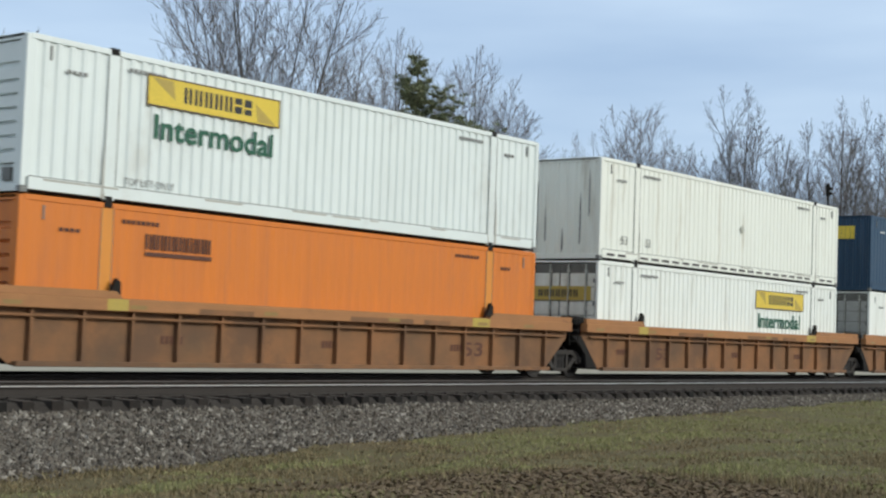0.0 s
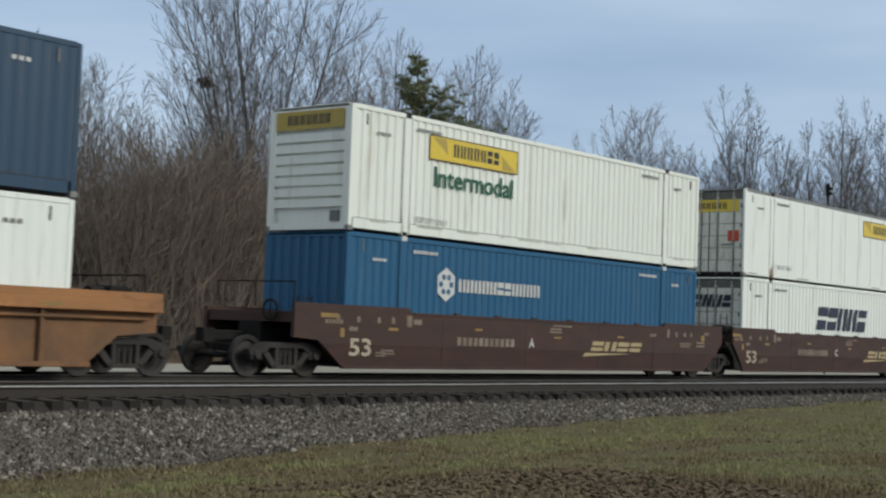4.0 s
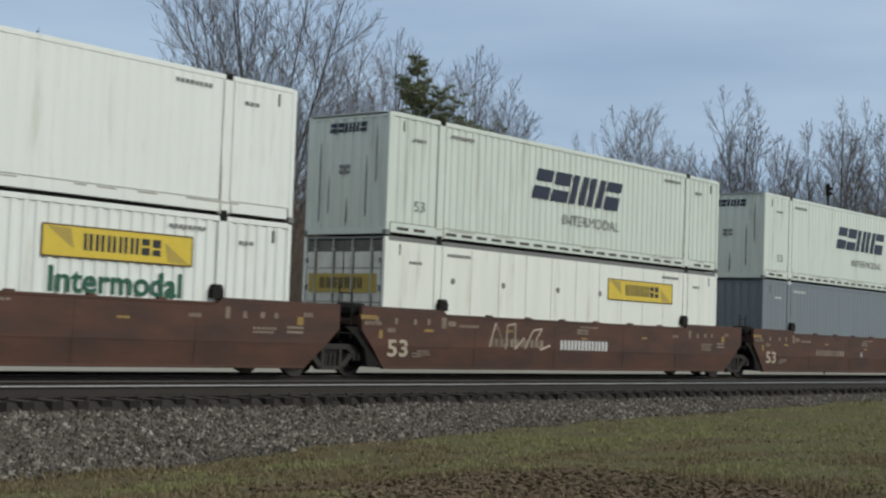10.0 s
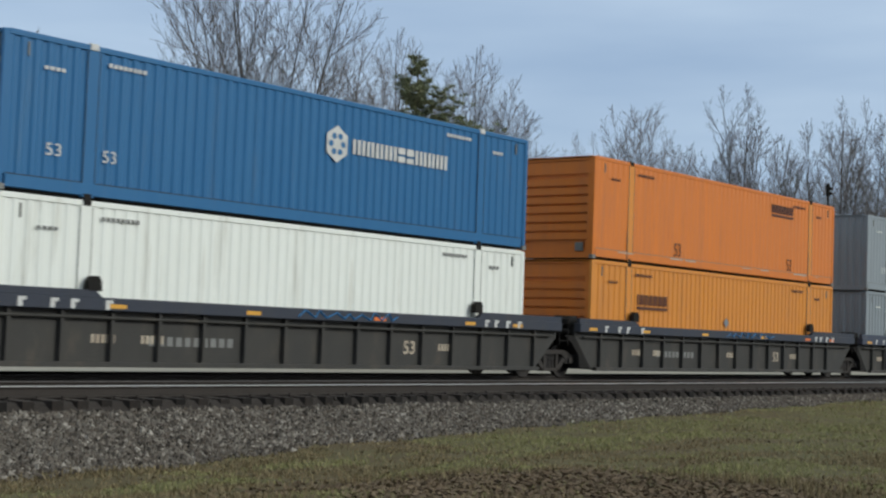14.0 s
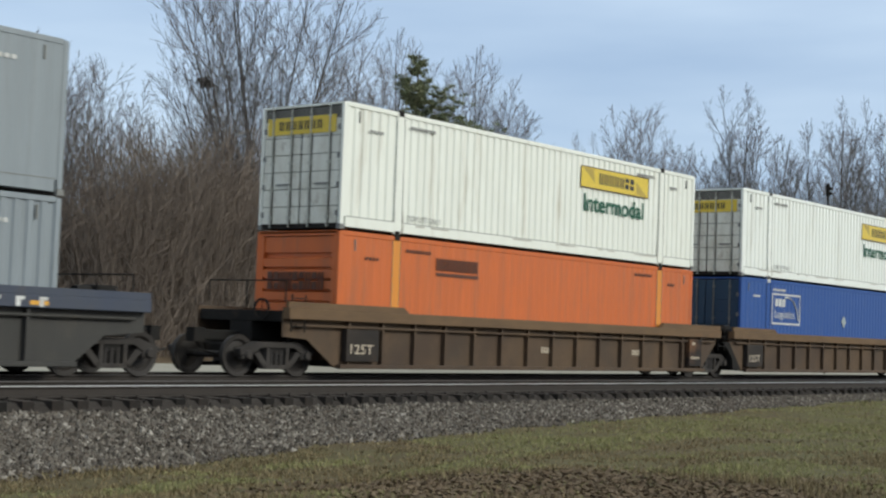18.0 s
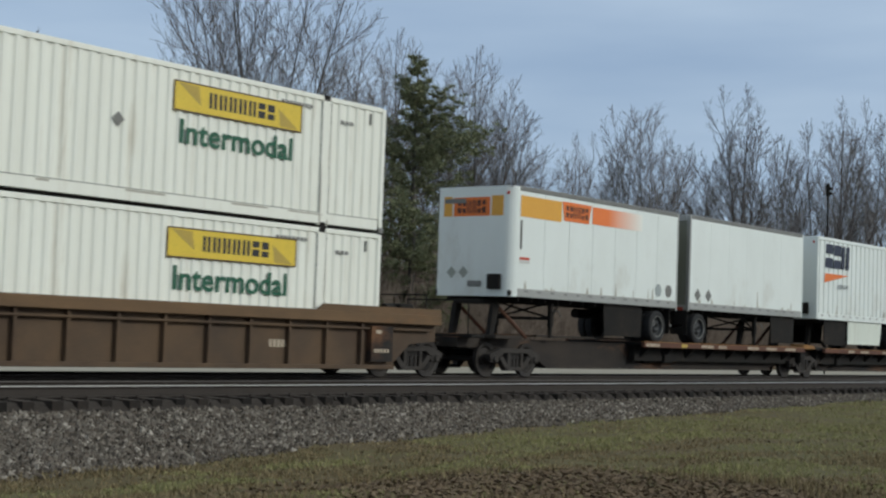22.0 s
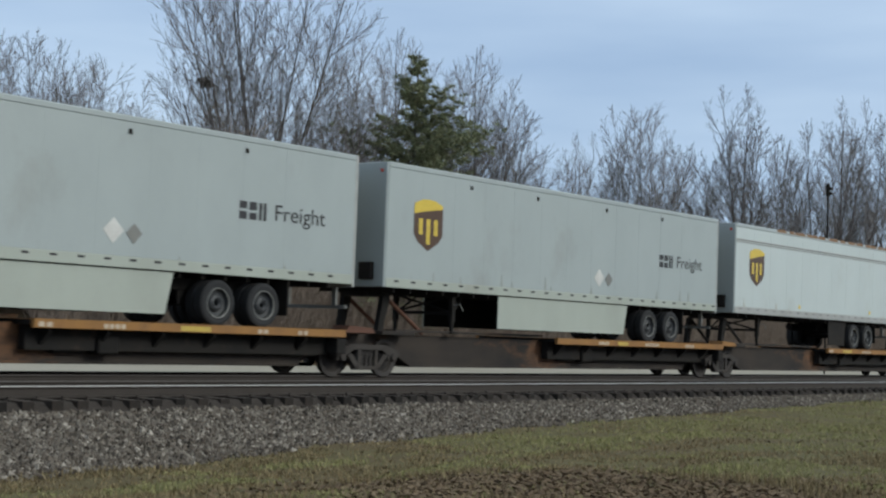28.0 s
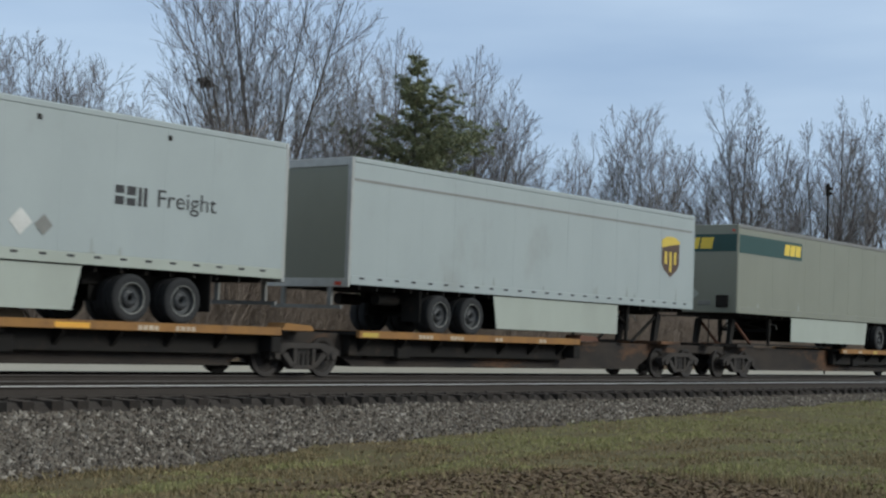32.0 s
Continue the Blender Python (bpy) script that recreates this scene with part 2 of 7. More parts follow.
greyrail = surface("grey_trim", (0.20, 0.20, 0.19), 0.55, metal=0.2, second=(0.14, 0.14, 0.13), amount=0.6, bump=0.05)
yellow = surface("yellow_film", (0.70, 0.51, 0.055), 0.4, second=(0.60, 0.44, 0.06), amount=0.5, bump=0.02)
yellowold = surface("faded_yellow_film", (0.46, 0.33, 0.06), 0.5, second=(0.33, 0.25, 0.08), amount=0.6, bump=0.02)
gold = surface("gold_film", (0.70, 0.36, 0.05), 0.4, second=(0.6, 0.30, 0.04), amount=0.4, bump=0.02)
brownfilm = surface("dark_brown_film", (0.075, 0.040, 0.022), 0.4, amount=0.4, bump=0.02)
inkgreen = surface("dark_green_film", (0.015, 0.10, 0.055), 0.5, amount=0.3, bump=0.0)
inkblack = surface("black_film", (0.022, 0.022, 0.025), 0.5, amount=0.3, bump=0.0)
inkgrey = surface("faded_grey_stencil", (0.22, 0.22, 0.21), 0.6, amount=0.6, bump=0.0)
inknavy = surface("navy_film", (0.018, 0.022, 0.045), 0.45, amount=0.3, bump=0.0)
inkblue = surface("blue_film", (0.018, 0.070, 0.30), 0.45, amount=0.3, bump=0.0)
inkbrown = surface("dark_stencil", (0.10, 0.035, 0.018), 0.6, amount=0.5, bump=0.0)
inkwhite = surface("white_stencil", (0.62, 0.62, 0.60), 0.55, second=(0.42, 0.41, 0.39), amount=0.7, bump=0.0)
inkfaint = surface("faded_stencil", (0.27, 0.215, 0.165), 0.65, second=(0.14, 0.095, 0.070), amount=0.9, bump=0.0)
reflectold = surface("dusty_reflector", (0.30, 0.19, 0.05), 0.5, second=(0.20, 0.12, 0.05), amount=0.7, bump=0.0)
inkcream = surface("cream_stencil", (0.50, 0.43, 0.33), 0.6, second=(0.30, 0.22, 0.16), amount=0.8, bump=0.0)
platform_rust = surface("rusty_platform_edge", (0.115, 0.050, 0.030), 0.8, second=(0.075, 0.036, 0.025), scale=(0.8, 1, 1), amount=0.9, bump=0.1, spots=(0.17, 0.075, 0.035), spot_scale=0.9, spot_amount=0.5)
inkorange = surface("orange_film", (0.75, 0.18, 0.03), 0.45, amount=0.4, bump=0.0)
inkred = surface("red_film", (0.50, 0.06, 0.03), 0.4, amount=0.3, bump=0.0)
inkteal = surface("dark_green_band_film", (0.02, 0.06, 0.055), 0.5, amount=0.3, bump=0.0)


def fade_film(name, a, b, x0, x1):
    """A printed film whose colour runs from a to b along x."""
    m, nt, bs = node_mat(name)
    co = nt.nodes.new("ShaderNodeTexCoord")
    sp = nt.nodes.new("ShaderNodeSeparateXYZ")
    mr = nt.nodes.new("ShaderNodeMapRange")
    mr.inputs["From Min"].default_value, mr.inputs["From Max"].default_value = x0, x1
    mx = nt.nodes.new("ShaderNodeMix")
    mx.data_type = "RGBA"
    mx.inputs["A"].default_value, mx.inputs["B"].default_value = (*a, 1), (*b, 1)
    nt.links.new(co.outputs["Object"], sp.inputs["Vector"])
    nt.links.new(sp.outputs["X"], mr.inputs["Value"])
    nt.links.new(mr.outputs["Result"], mx.inputs["Factor"])
    nt.links.new(mx.outputs["Result"], bs.inputs["Base Color"])
    bs.inputs["Roughness"].default_value = 0.45
    return m


orangefade = fade_film("orange_to_white_film", (0.75, 0.18, 0.03), (0.79, 0.80, 0.75), 4.6, 6.45)

inktan = surface("tan_film", (0.42, 0.33, 0.17), 0.6, second=(0.30, 0.23, 0.13), amount=0.6, bump=0.0)
palegrime = surface("grey_road_film", (0.275, 0.295, 0.275), 0.8, second=(0.32, 0.345, 0.325), scale=(5, 5, 1.5), amount=0.9, bump=0.05)
shieldgold = surface("yellow_gold_film", (0.60, 0.44, 0.06), 0.4, second=(0.45, 0.33, 0.05), amount=0.5, bump=0.0)
grime = surface("grey_brown_grime", (0.36, 0.34, 0.29), 0.85, second=(0.50, 0.48, 0.42), scale=(5, 5, 1.5), amount=0.9, bump=0.05)
ruststain = surface("rust_stain", (0.155, 0.080, 0.045), 0.85, second=(0.30, 0.20, 0.12), scale=(6, 6, 1.5), amount=0.9, bump=0.1)
# ---- builders ----
TRAIN_Y = 22.39        # near face of the containers
WIDTH = 2.591          # container and trailer width
LONG, TALL = 16.154, 2.896   # a 53-foot container
MID = WIDTH / 2        # the train's centre line, from its near face


class Geo:
    def __init__(self):
        self.v, self.f = [], []

    def add(self, vs, fs):
        n = len(self.v)
        self.v += vs
        self.f += [[i + n for i in f] for f in fs]
        return self

    def box(self, x0, x1, y0, y1, z0, z1, c=0.0):
        if c <= 0 or c * 2.05 > min(x1 - x0, y1 - y0, z1 - z0):
            return self.add([(x, y, z) for x in (x0, x1) for y in (y0, y1) for z in (z0, z1)],
                            [[0, 1, 3, 2], [4, 6, 7, 5], [0, 4, 5, 1], [2, 3, 7, 6], [0, 2, 6, 4], [1, 5, 7, 3]])
        o = ((x0, x1), (y0, y1), (z0, z1))
        vs, key = [], {}
        for ax in range(3):
            for i in range(8):
                s = (i & 1, i >> 1 & 1, i >> 2 & 1)
                p = [o[k][s[k]] + (0 if k == ax else (c if s[k] == 0 else -c)) for k in range(3)]
                key[ax, s] = len(vs)
                vs.append(tuple(p))
        fs = []
        for ax in range(3):
            b, d = (ax + 1) % 3, (ax + 2) % 3
            for side in (0, 1):
                q = []
                for u, w in ((0, 0), (1, 0), (1, 1), (0, 1)):
                    s = [0, 0, 0]
                    s[ax], s[b], s[d] = side, u, w
                    q.append(key[ax, tuple(s)])
                fs.append(q if side else q[::-1])
            for u in (0, 1):
                for w in (0, 1):
                    q = []
                    for side, face in ((0, b), (1, b), (1, d), (0, d)):
                        s = [0, 0, 0]
                        s[ax], s[b], s[d] = side, u, w
                        q.append(key[face, tuple(s)])
                    fs.append(q if u == w else q[::-1])
        for i in range(8):
            s = (i & 1, i >> 1 & 1, i >> 2 & 1)
            q = [key[0, s], key[1, s], key[2, s]]
            fs.append(q if sum(s) % 2 else q[::-1])
        return self.add(vs, fs)

    def prism(self, pts, axis, a, b):
        n = len(pts)
        put = {"x": lambda u, w, d: (d, u, w), "y": lambda u, w, d: (u, d, w), "z": lambda u, w, d: (u, w, d)}[axis]
        vs = [put(u, w, a) for u, w in pts] + [put(u, w, b) for u, w in pts]
        return self.add(vs, [list(range(n))[::-1], list(range(n, 2 * n))] + [[i, (i + 1) % n, n + (i + 1) % n, n + i] for i in range(n)])

    def sheet(self, xz, y0, y1, axis="y"):
        """A strip along a line of points (u, v), drawn between two heights."""
        n = len(xz)
        vs = [(u, v, y0) for u, v in xz] + [(u, v, y1) for u, v in xz]
        return self.add(vs, [[i, i + 1, n + i + 1, n + i] for i in range(n - 1)])

    def cyl(self, p, axis, r, length, n=16, r2=None):
        r2 = r if r2 is None else r2
        ring = [(math.cos(2 * math.pi * i / n), math.sin(2 * math.pi * i / n)) for i in range(n)]
        put = {"x": lambda u, w, d: (p[0] + d, p[1] + u, p[2] + w), "y": lambda u, w, d: (p[0] + u, p[1] + d, p[2] + w),
               "z": lambda u, w, d: (p[0] + u, p[1] + w, p[2] + d)}[axis]
        vs = [put(r * u, r * w, 0) for u, w in ring] + [put(r2 * u, r2 * w, length) for u, w in ring]
        return self.add(vs, [list(range(n))[::-1], list(range(n, 2 * n))] + [[i, (i + 1) % n, n + (i + 1) % n, n + i] for i in range(n)])

    def lathe(self, prof, p, axis="y", n=28):
        """A closed profile of (radius, offset) turned about an axis through p."""
        put = {"x": lambda u, w, d: (p[0] + d, p[1] + u, p[2] + w), "y": lambda u, w, d: (p[0] + u, p[1] + d, p[2] + w)}[axis]
        m = len(prof)
        vs = [put(r * math.cos(2 * math.pi * i / n), r * math.sin(2 * math.pi * i / n), o) for i in range(n) for r, o in prof]
        fs = [[i * m + j, i * m + (j + 1) % m, ((i + 1) % n) * m + (j + 1) % m, ((i + 1) % n) * m + j] for i in range(n) for j in range(m)]
        return self.add(vs, fs)

    def tube(self, a, b, r0, r1=None, n=6):
        r1 = r0 if r1 is None else r1
        a, b = Vector(a), Vector(b)
        d = (b - a).normalized()
        u = d.cross(Vector((0, 0, 1)) if abs(d.z) < 0.9 else Vector((1, 0, 0))).normalized()
        w = d.cross(u)
        vs = []
        for c, r in ((a, r0), (b, r1)):
            for i in range(n):
                k = 2 * math.pi * i / n
                vs.append(tuple(c + r * (math.cos(k) * u + math.sin(k) * w)))
        return self.add(vs, [list(range(n))[::-1], list(range(n, 2 * n))] + [[i, (i + 1) % n, n + (i + 1) % n, n + i] for i in range(n)])

    def mesh(self, name):
        me = bpy.data.meshes.new(name)
        me.from_pydata(self.v, [], self.f)
        me.update()
        return me


def part(name, geo, material, parent, label="", kind="", at=None, smooth=False):
    """Links a Geo, a bmesh or a mesh as one mesh object under a thing or a part."""
    if isinstance(geo, bpy.types.Mesh):
        me = geo
    elif isinstance(geo, Geo):
        me = geo.mesh(name)
    else:
        me = bpy.data.meshes.new(name)
        geo.to_mesh(me)
        geo.free()
    if material and not me.materials:
        me.materials.append(material)
    if smooth:
        me.polygons.foreach_set("use_smooth", [True] * len(me.polygons))
    ob = new(name, me)
    if parent:
        ob.parent = parent
    if at is not None:
        ob.location = at
    if label or kind:
        tagged(ob, label=label, kind=kind)
    return ob


def thing(name, label, category, at, group="", kind=""):
    ob = new(name)
    ob.empty_display_size = 0.3
    ob.location = at
    return tagged(ob, label=label, category=category, group=group, kind=kind)


movers = []    # (thing, x at the clip's start, y, z)
wheelsets = []  # (wheelset, x, y, z) in its truck


def mover(ob, x, y, z):
    ob.location = (x, y, z)
    movers.append((ob, x, y, z))
    return ob


text_cache = {}


def words(body, x0, x1, z0, z1, y, material, parent, name="lettering", bold=0.012, slant=0.0):
    """Readable writing on a face turned to -Y, fitted into a rectangle."""
    key = (body, round(x1 - x0, 3), round(z1 - z0, 3), bold, slant, material.name)
    if key not in text_cache:
        cu = bpy.data.curves.new("lettering", "FONT")
        cu.body, cu.offset, cu.resolution_u, cu.shear = body, bold, 3, slant
        ob = bpy.data.objects.new("lettering", cu)
        me = bpy.data.meshes.new_from_object(ob)
        bpy.data.objects.remove(ob)
        xs, ys = [v.co.x for v in me.vertices], [v.co.y for v in me.vertices]
        ax, ay = min(xs), min(ys)
        sx, sy = (x1 - x0) / (max(xs) - ax), (z1 - z0) / (max(ys) - ay)
        for v in me.vertices:
            v.co = ((v.co.x - ax) * sx, 0, (v.co.y - ay) * sy)
        me.materials.clear()
        me.materials.append(material)
        text_cache[key] = me
    return part(name, text_cache[key], material, parent, at=(x0, y, z0))


def bars(x0, x1, z0, z1, n, slant=0.0, gap=0.22, slit=0.0, y0=-0.003, y1=0.0, seed=1):
    """A row of plain bars that stands for a mark or for writing that is not to be read."""
    g = Geo()
    step = (x1 - x0) / n
    h = z1 - z0
    for i in range(n):
        a, b = x0 + i * step, x0 + (i + 1 - gap) * step
        sh = slant * h
        g.prism([(a, z0), (b, z0), (b + sh, z1), (a + sh, z1)], "y", y0, y1)
    return g


def marks(parent, material, x0, x1, z0, z1, n, slant=0.0, gap=0.22, slit=0.0, y0=-0.003, y1=0.0, seed=1, end=False, tall=()):
    """A company mark as a row of plain split bars, each a part of its own. tall: the share of the height of each bar."""
    rnd = random.Random(seed)
    step, h = (x1 - x0) / n, z1 - z0
    for i in range(n):
        a, w = x0 + i * step, step * (1 - gap)
        cut, m = (rnd.choice((0, 1, 1)) if slit else 2), rnd.uniform(0.42, 0.58)
        if cut == 0:
            boxes = [(0, w, 0, m - slit * 1.3), (0, w, m + slit * 1.3, 1)]
        elif cut == 1:
            boxes = [(0, 0.38 * w, 0, 1), (0.62 * w, w, 0, 1)]
        else:
            boxes = [(0, w, 0, 1)]
        g, full = Geo(), h * (tall[i] if tall else 1.0)
        for u0, u1, v0, v1 in boxes:
            g.prism([(a + u + slant * full * v, z0 + full * v) for u, v in ((u0, v0), (u1, v0), (u1, v1), (u0, v1))], "y", y0, y1)
        part("mark_bar", end_view(g) if end else g, material, parent)


def plate(x0, x1, z0, z1, y0=-0.003, y1=0.0):
    return Geo().box(x0, x1, y0, y1, z0, z1)


def corr_line(x0, x1, pitch, deep, y):
    """The plan line of a corrugated wall, from outer flats (y) to inner flats (y + deep)."""
    n = max(2, round((x1 - x0) / pitch))
    p = (x1 - x0) / n
    pts = []
    for i in range(n):
        a = x0 + i * p
        pts += [(a, y), (a + 0.36 * p, y), (a + 0.5 * p, y + deep), (a + 0.86 * p, y + deep)]
    return pts + [(x1, y)]


# ---- containers ----
def yellow_sign(ob, x0, x1, z0, z1, y=-0.004, old=False, border=True):
    s = part("sign", plate(x0, x1, z0, z1, y - 0.003, y), yellowold if old else yellow, ob, "yellow company sign with dark marks")
    g = Geo()
    w, h = x1 - x0, z1 - z0
    if border:
        t = 0.03
        g.box(x0, x1, y - 0.006, y - 0.003, z0, z0 + t).box(x0, x1, y - 0.006, y - 0.003, z1 - t, z1)
        g.box(x0, x0 + t, y - 0.006, y - 0.003, z0 + t, z1 - t).box(x1 - t, x1, y - 0.006, y - 0.003, z0 + t, z1 - t)
        part("border", g, brownfilm, s)
    part("scroll", Geo().prism([(x0 + 0.03 * w, z1 - 0.08 * h), (x0 + 0.18 * w, z1 - 0.1 * h), (x0 + 0.20 * w, z0 + 0.28 * h)], "y", y - 0.005, y - 0.003), yellowold, s)
    part("scroll", Geo().prism([(x1 - 0.03 * w, z0 + 0.08 * h), (x1 - 0.18 * w, z0 + 0.1 * h), (x1 - 0.20 * w, z1 - 0.28 * h)], "y", y - 0.005, y - 0.003), yellowold, s)
    marks(s, inkblack, x0 + 0.26 * w, x0 + 0.79 * w, z0 + 0.26 * h, z0 + 0.78 * h, 7, gap=0.25, slit=0.05, y0=y - 0.006, y1=y - 0.003, seed=5)
    return s


def end_view(geo_fn):
    """Geometry drawn as for the near face (u along the face, depth, z), laid on the left end: u = 0 at the far edge."""
    g = geo_fn
    g.v = [(y, WIDTH - x, z) for x, y, z in g.v]
    return g


def container(label, s0, z0, paint, side="corr", end="ribs", endpaint=None, slots=False, base_band=True, toprail=None, group="double-stacked containers", deep=0.034, trimmed=None, height=TALL):
    ob = thing("container", label, "container", (0, 0, 0), group)
    mover(ob, s0, TRAIN_Y, z0)
    L, W, H = LONG, WIDTH, height
    endpaint = endpaint or paint
    toprail = toprail or paint
    rail_lo = 0.30 if base_band else 0.16
    posts = (1.86, L - 2.14)
    pw = 0.28
    seamink = greyrail if paint not in (navy, teal, azure, royal, grey) else inkblack
    # frame
    for y0, y1 in ((0.0, 0.09), (W - 0.09, W)):
        for x0 in (0.0, L - 0.12):
            part("corner_post", Geo().box(x0, x0 + 0.12, y0, y1, 0.12, H - 0.02, 0.008), paint, ob)
            part("corner_casting", Geo().box(x0 - 0.004, x0 + 0.17, y0 - 0.004 if y0 == 0 else y0 - 0.03, y1 + 0.03 if y0 == 0 else y1 + 0.004, 0, 0.118, 0.01), greyrail, ob)
        part("top_rail", Geo().box(0.12, L - 0.12, y0 + 0.004 if y0 == 0 else y0, y1 if y0 == 0 else y1 - 0.004, H - 0.11, H, 0.01), toprail, ob)
        g = Geo().box(0.17, L - 0.17, y0 + 0.006, y1 - 0.006, 0.065, rail_lo, 0.008)
        part("bottom_rail", g, paint, ob)
    # Dark strips paint the shadow line where the wall meets the bottom rail.
    if base_band:
        part("rail_shade_line", Geo().box(0.17, posts[0] - 0.02, 0.001, 0.008, rail_lo - 0.004, rail_lo + 0.012), seamink, ob)
        part("rail_shade_line", Geo().box(posts[0] + pw + 0.02, posts[1] - 0.02, 0.001, 0.008, rail_lo - 0.004, rail_lo + 0.012), seamink, ob)
        part("rail_shade_line", Geo().box(posts[1] + pw + 0.02, L - 0.17, 0.001, 0.008, rail_lo - 0.004, rail_lo + 0.012), seamink, ob)
    part("roof", Geo().box(0.0, L, 0.09, W - 0.09, H - 0.07, H - 0.02), greyrail if toprail is greyrail else paint, ob)
    part("floor", Geo().box(0.02, L - 0.02, 0.09, W - 0.09, 0.03, 0.15), black, ob)
    part("side_panel", Geo().sheet([(0.1, W - 0.02), (L - 0.1, W - 0.02)], rail_lo - 0.02, H - 0.1), paint, ob)
    # near side
    cuts = [0.12, posts[0], posts[0] + pw, posts[1], posts[1] + pw, L - 0.12]
    for a, b in ((cuts[0], cuts[1]), (cuts[2], cuts[3]), (cuts[4], cuts[5])):
        if side == "corr":
            g = Geo().sheet(corr_line(a, b, 0.275, deep, 0.016), rail_lo - 0.01, H - 0.10)
        elif side == "fine":
            g = Geo().sheet(corr_line(a, b, 0.275, 0.0095, 0.013), rail_lo - 0.01, H - 0.10)
        else:
            n = max(1, round((b - a) / 1.22))
            for i in range(n):
                u, w = a + (b - a) * i / n, a + (b - a) * (i + 1) / n
                part("side_panel", Geo().box(u + 0.006, w - 0.006, 0.010, 0.04, rail_lo - 0.01, H - 0.10), paint, ob)
                if i:
                    part("panel_seam", Geo().box(u - 0.009, u + 0.009, 0.005, 0.0098, rail_lo, H - 0.11), doorgrey, ob)
            g = Geo().box(a, b, 0.03, 0.045, rail_lo - 0.01, H - 0.10)
        part("side_panel", g, greyrail if side == "plate" else paint, ob)
    for x in posts:
        part("lift_post", Geo().box(x, x + pw, 0.008, 0.08, 0.03, H - 0.012, 0.006), trimmed or paint, ob)
        for u in (x - 0.006, x + pw - 0.004):
            part("post_seam", Geo().box(u, u + 0.010, 0.0, 0.02, rail_lo, H - 0.11), seamink, ob)
        part("lift_casting", Geo().box(x + 0.04, x + pw - 0.04, -0.012, 0.10, H - 0.10, H + 0.03, 0.012), inkwhite if paint in (grey, steelgrey, teal, azure, royal) else black, ob, "top lift casting")
        part("lift_casting", Geo().box(x + 0.05, x + pw - 0.05, -0.008, 0.08, -0.012, 0.10, 0.012), black, ob)
    if slots:
        x = 0.4
        while x < L - 0.6:
            if not any(q - 0.3 < x < q + 0.35 for q in posts):
                part("slot", Geo().box(x, x + 0.42, 0.000, 0.007, 0.13, 0.20), slotink if paint in (white, cream, greenwhite) else brownfilm, ob)
            x += 0.62
    # stencilled scribble that cannot be read
    ink = inkwhite if paint in (grey, steelgrey, navy, teal, azure, royal) else (inkbrown if paint in (orange, redorange, amber, copper) else inkgrey)
    scribble = Geo()
    r = random.Random(int(s0 * 7 + z0 * 3))
    for x, z, n, w, h in ((0.9, H - 0.62, 4, 0.5, 0.07), (2.35, H - 0.36, 8, 0.95, 0.08), (posts[1] - 1.3, H - 0.34, 8, 1.0, 0.08), (posts[1] + 0.6, H - 0.55, 3, 0.45, 0.08)):
        scribble.add(*(lambda q: (q.v, q.f))(bars(x, x + w, z, z + h, n, gap=0.3, y0=-0.004, y1=-0.001, seed=r.randint(0, 99))))
    part("stencil", scribble, ink, ob, kind="stuff")
    for x in (0.52, L - 0.55):
        part("latch", Geo().box(x, x + 0.04, -0.006, 0.03, H - 0.44, H - 0.18, 0.004), greyrail, ob)
    # grime that runs down beside the lift posts and over the bottom rail
    if paint in (white, cream, greenwhite, vanwhite, orange, redorange, amber, copper):
        for k in range(4):
            x = posts[k % 2] + r.choice((-0.05, 0.0, pw - 0.03, pw + 0.01))
            top = r.uniform(0.35, 1.35) if k < 2 else r.uniform(0.12, 0.5)
            w = r.uniform(0.03, 0.07)
            part("grime_streak", Geo().prism([(x, 0.05), (x + w, 0.05), (x + w * 0.9, top * 0.6), (x + w * 0.55, top), (x + w * 0.3, top * 0.7)], "y", -0.001, 0.004), grime if paint in (white, cream, greenwhite, vanwhite) else brownfilm, ob)
        g = Geo()
        for k in range(9):
            x = r.uniform(0.3, L - 1.2)
            g.box(x, x + r.uniform(0.15, 1.1), 0.001, 0.005, rail_lo - 0.055, rail_lo - 0.03 + r.uniform(0, 0.015))
        part("grime_line", g, grime, ob, kind="stuff")
    # right end
    part("end_panel", Geo().box(L - 0.05, L - 0.02, 0.09, W - 0.09, 0.12, H - 0.07), endpaint, ob)
    # left end
    if end == "doors":
        for k, (a, b) in enumerate(((0.10, MID - 0.006), (MID + 0.006, W - 0.10))):
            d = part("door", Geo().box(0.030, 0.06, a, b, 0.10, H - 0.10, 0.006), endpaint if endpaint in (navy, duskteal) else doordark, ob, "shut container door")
            for i in range(6):
                z = 0.24 + i * (H - 0.5) / 6
                for u, w in ((a + 0.02, a + 0.255), (a + 0.345, b - 0.345), (b - 0.255, b - 0.02)):
                    part("door_panel", Geo().box(0.002, 0.034, u, w, z - 0.10, z + (H - 0.5) / 6 - 0.118, 0.006), endpaint, d)
            for y in (a + 0.30, b - 0.30):
                g = Geo().cyl((-0.022, y, 0.06), "z", 0.021, H - 0.12, 8)
                for z in (0.25, 0.9, 1.5, H - 0.35):
                    g.box(-0.04, 0.012, y - 0.045, y + 0.045, z, z + 0.06)
                part("lock_rod", g, greyrail if endpaint in (navy, duskteal) else doorgrey, d)
            part("door_handle", Geo().box(-0.035, -0.015, a + 0.28, a + 0.72, 1.02, 1.06), greyrail, d)
            for z in (0.3, 0.95, 1.6, 2.25):
                y = a - 0.02 if k == 0 else b - 0.07
                part("hinge", Geo().box(-0.012, 0.03, y, y + 0.09, z, z + 0.12, 0.008), greyrail, d)
    else:
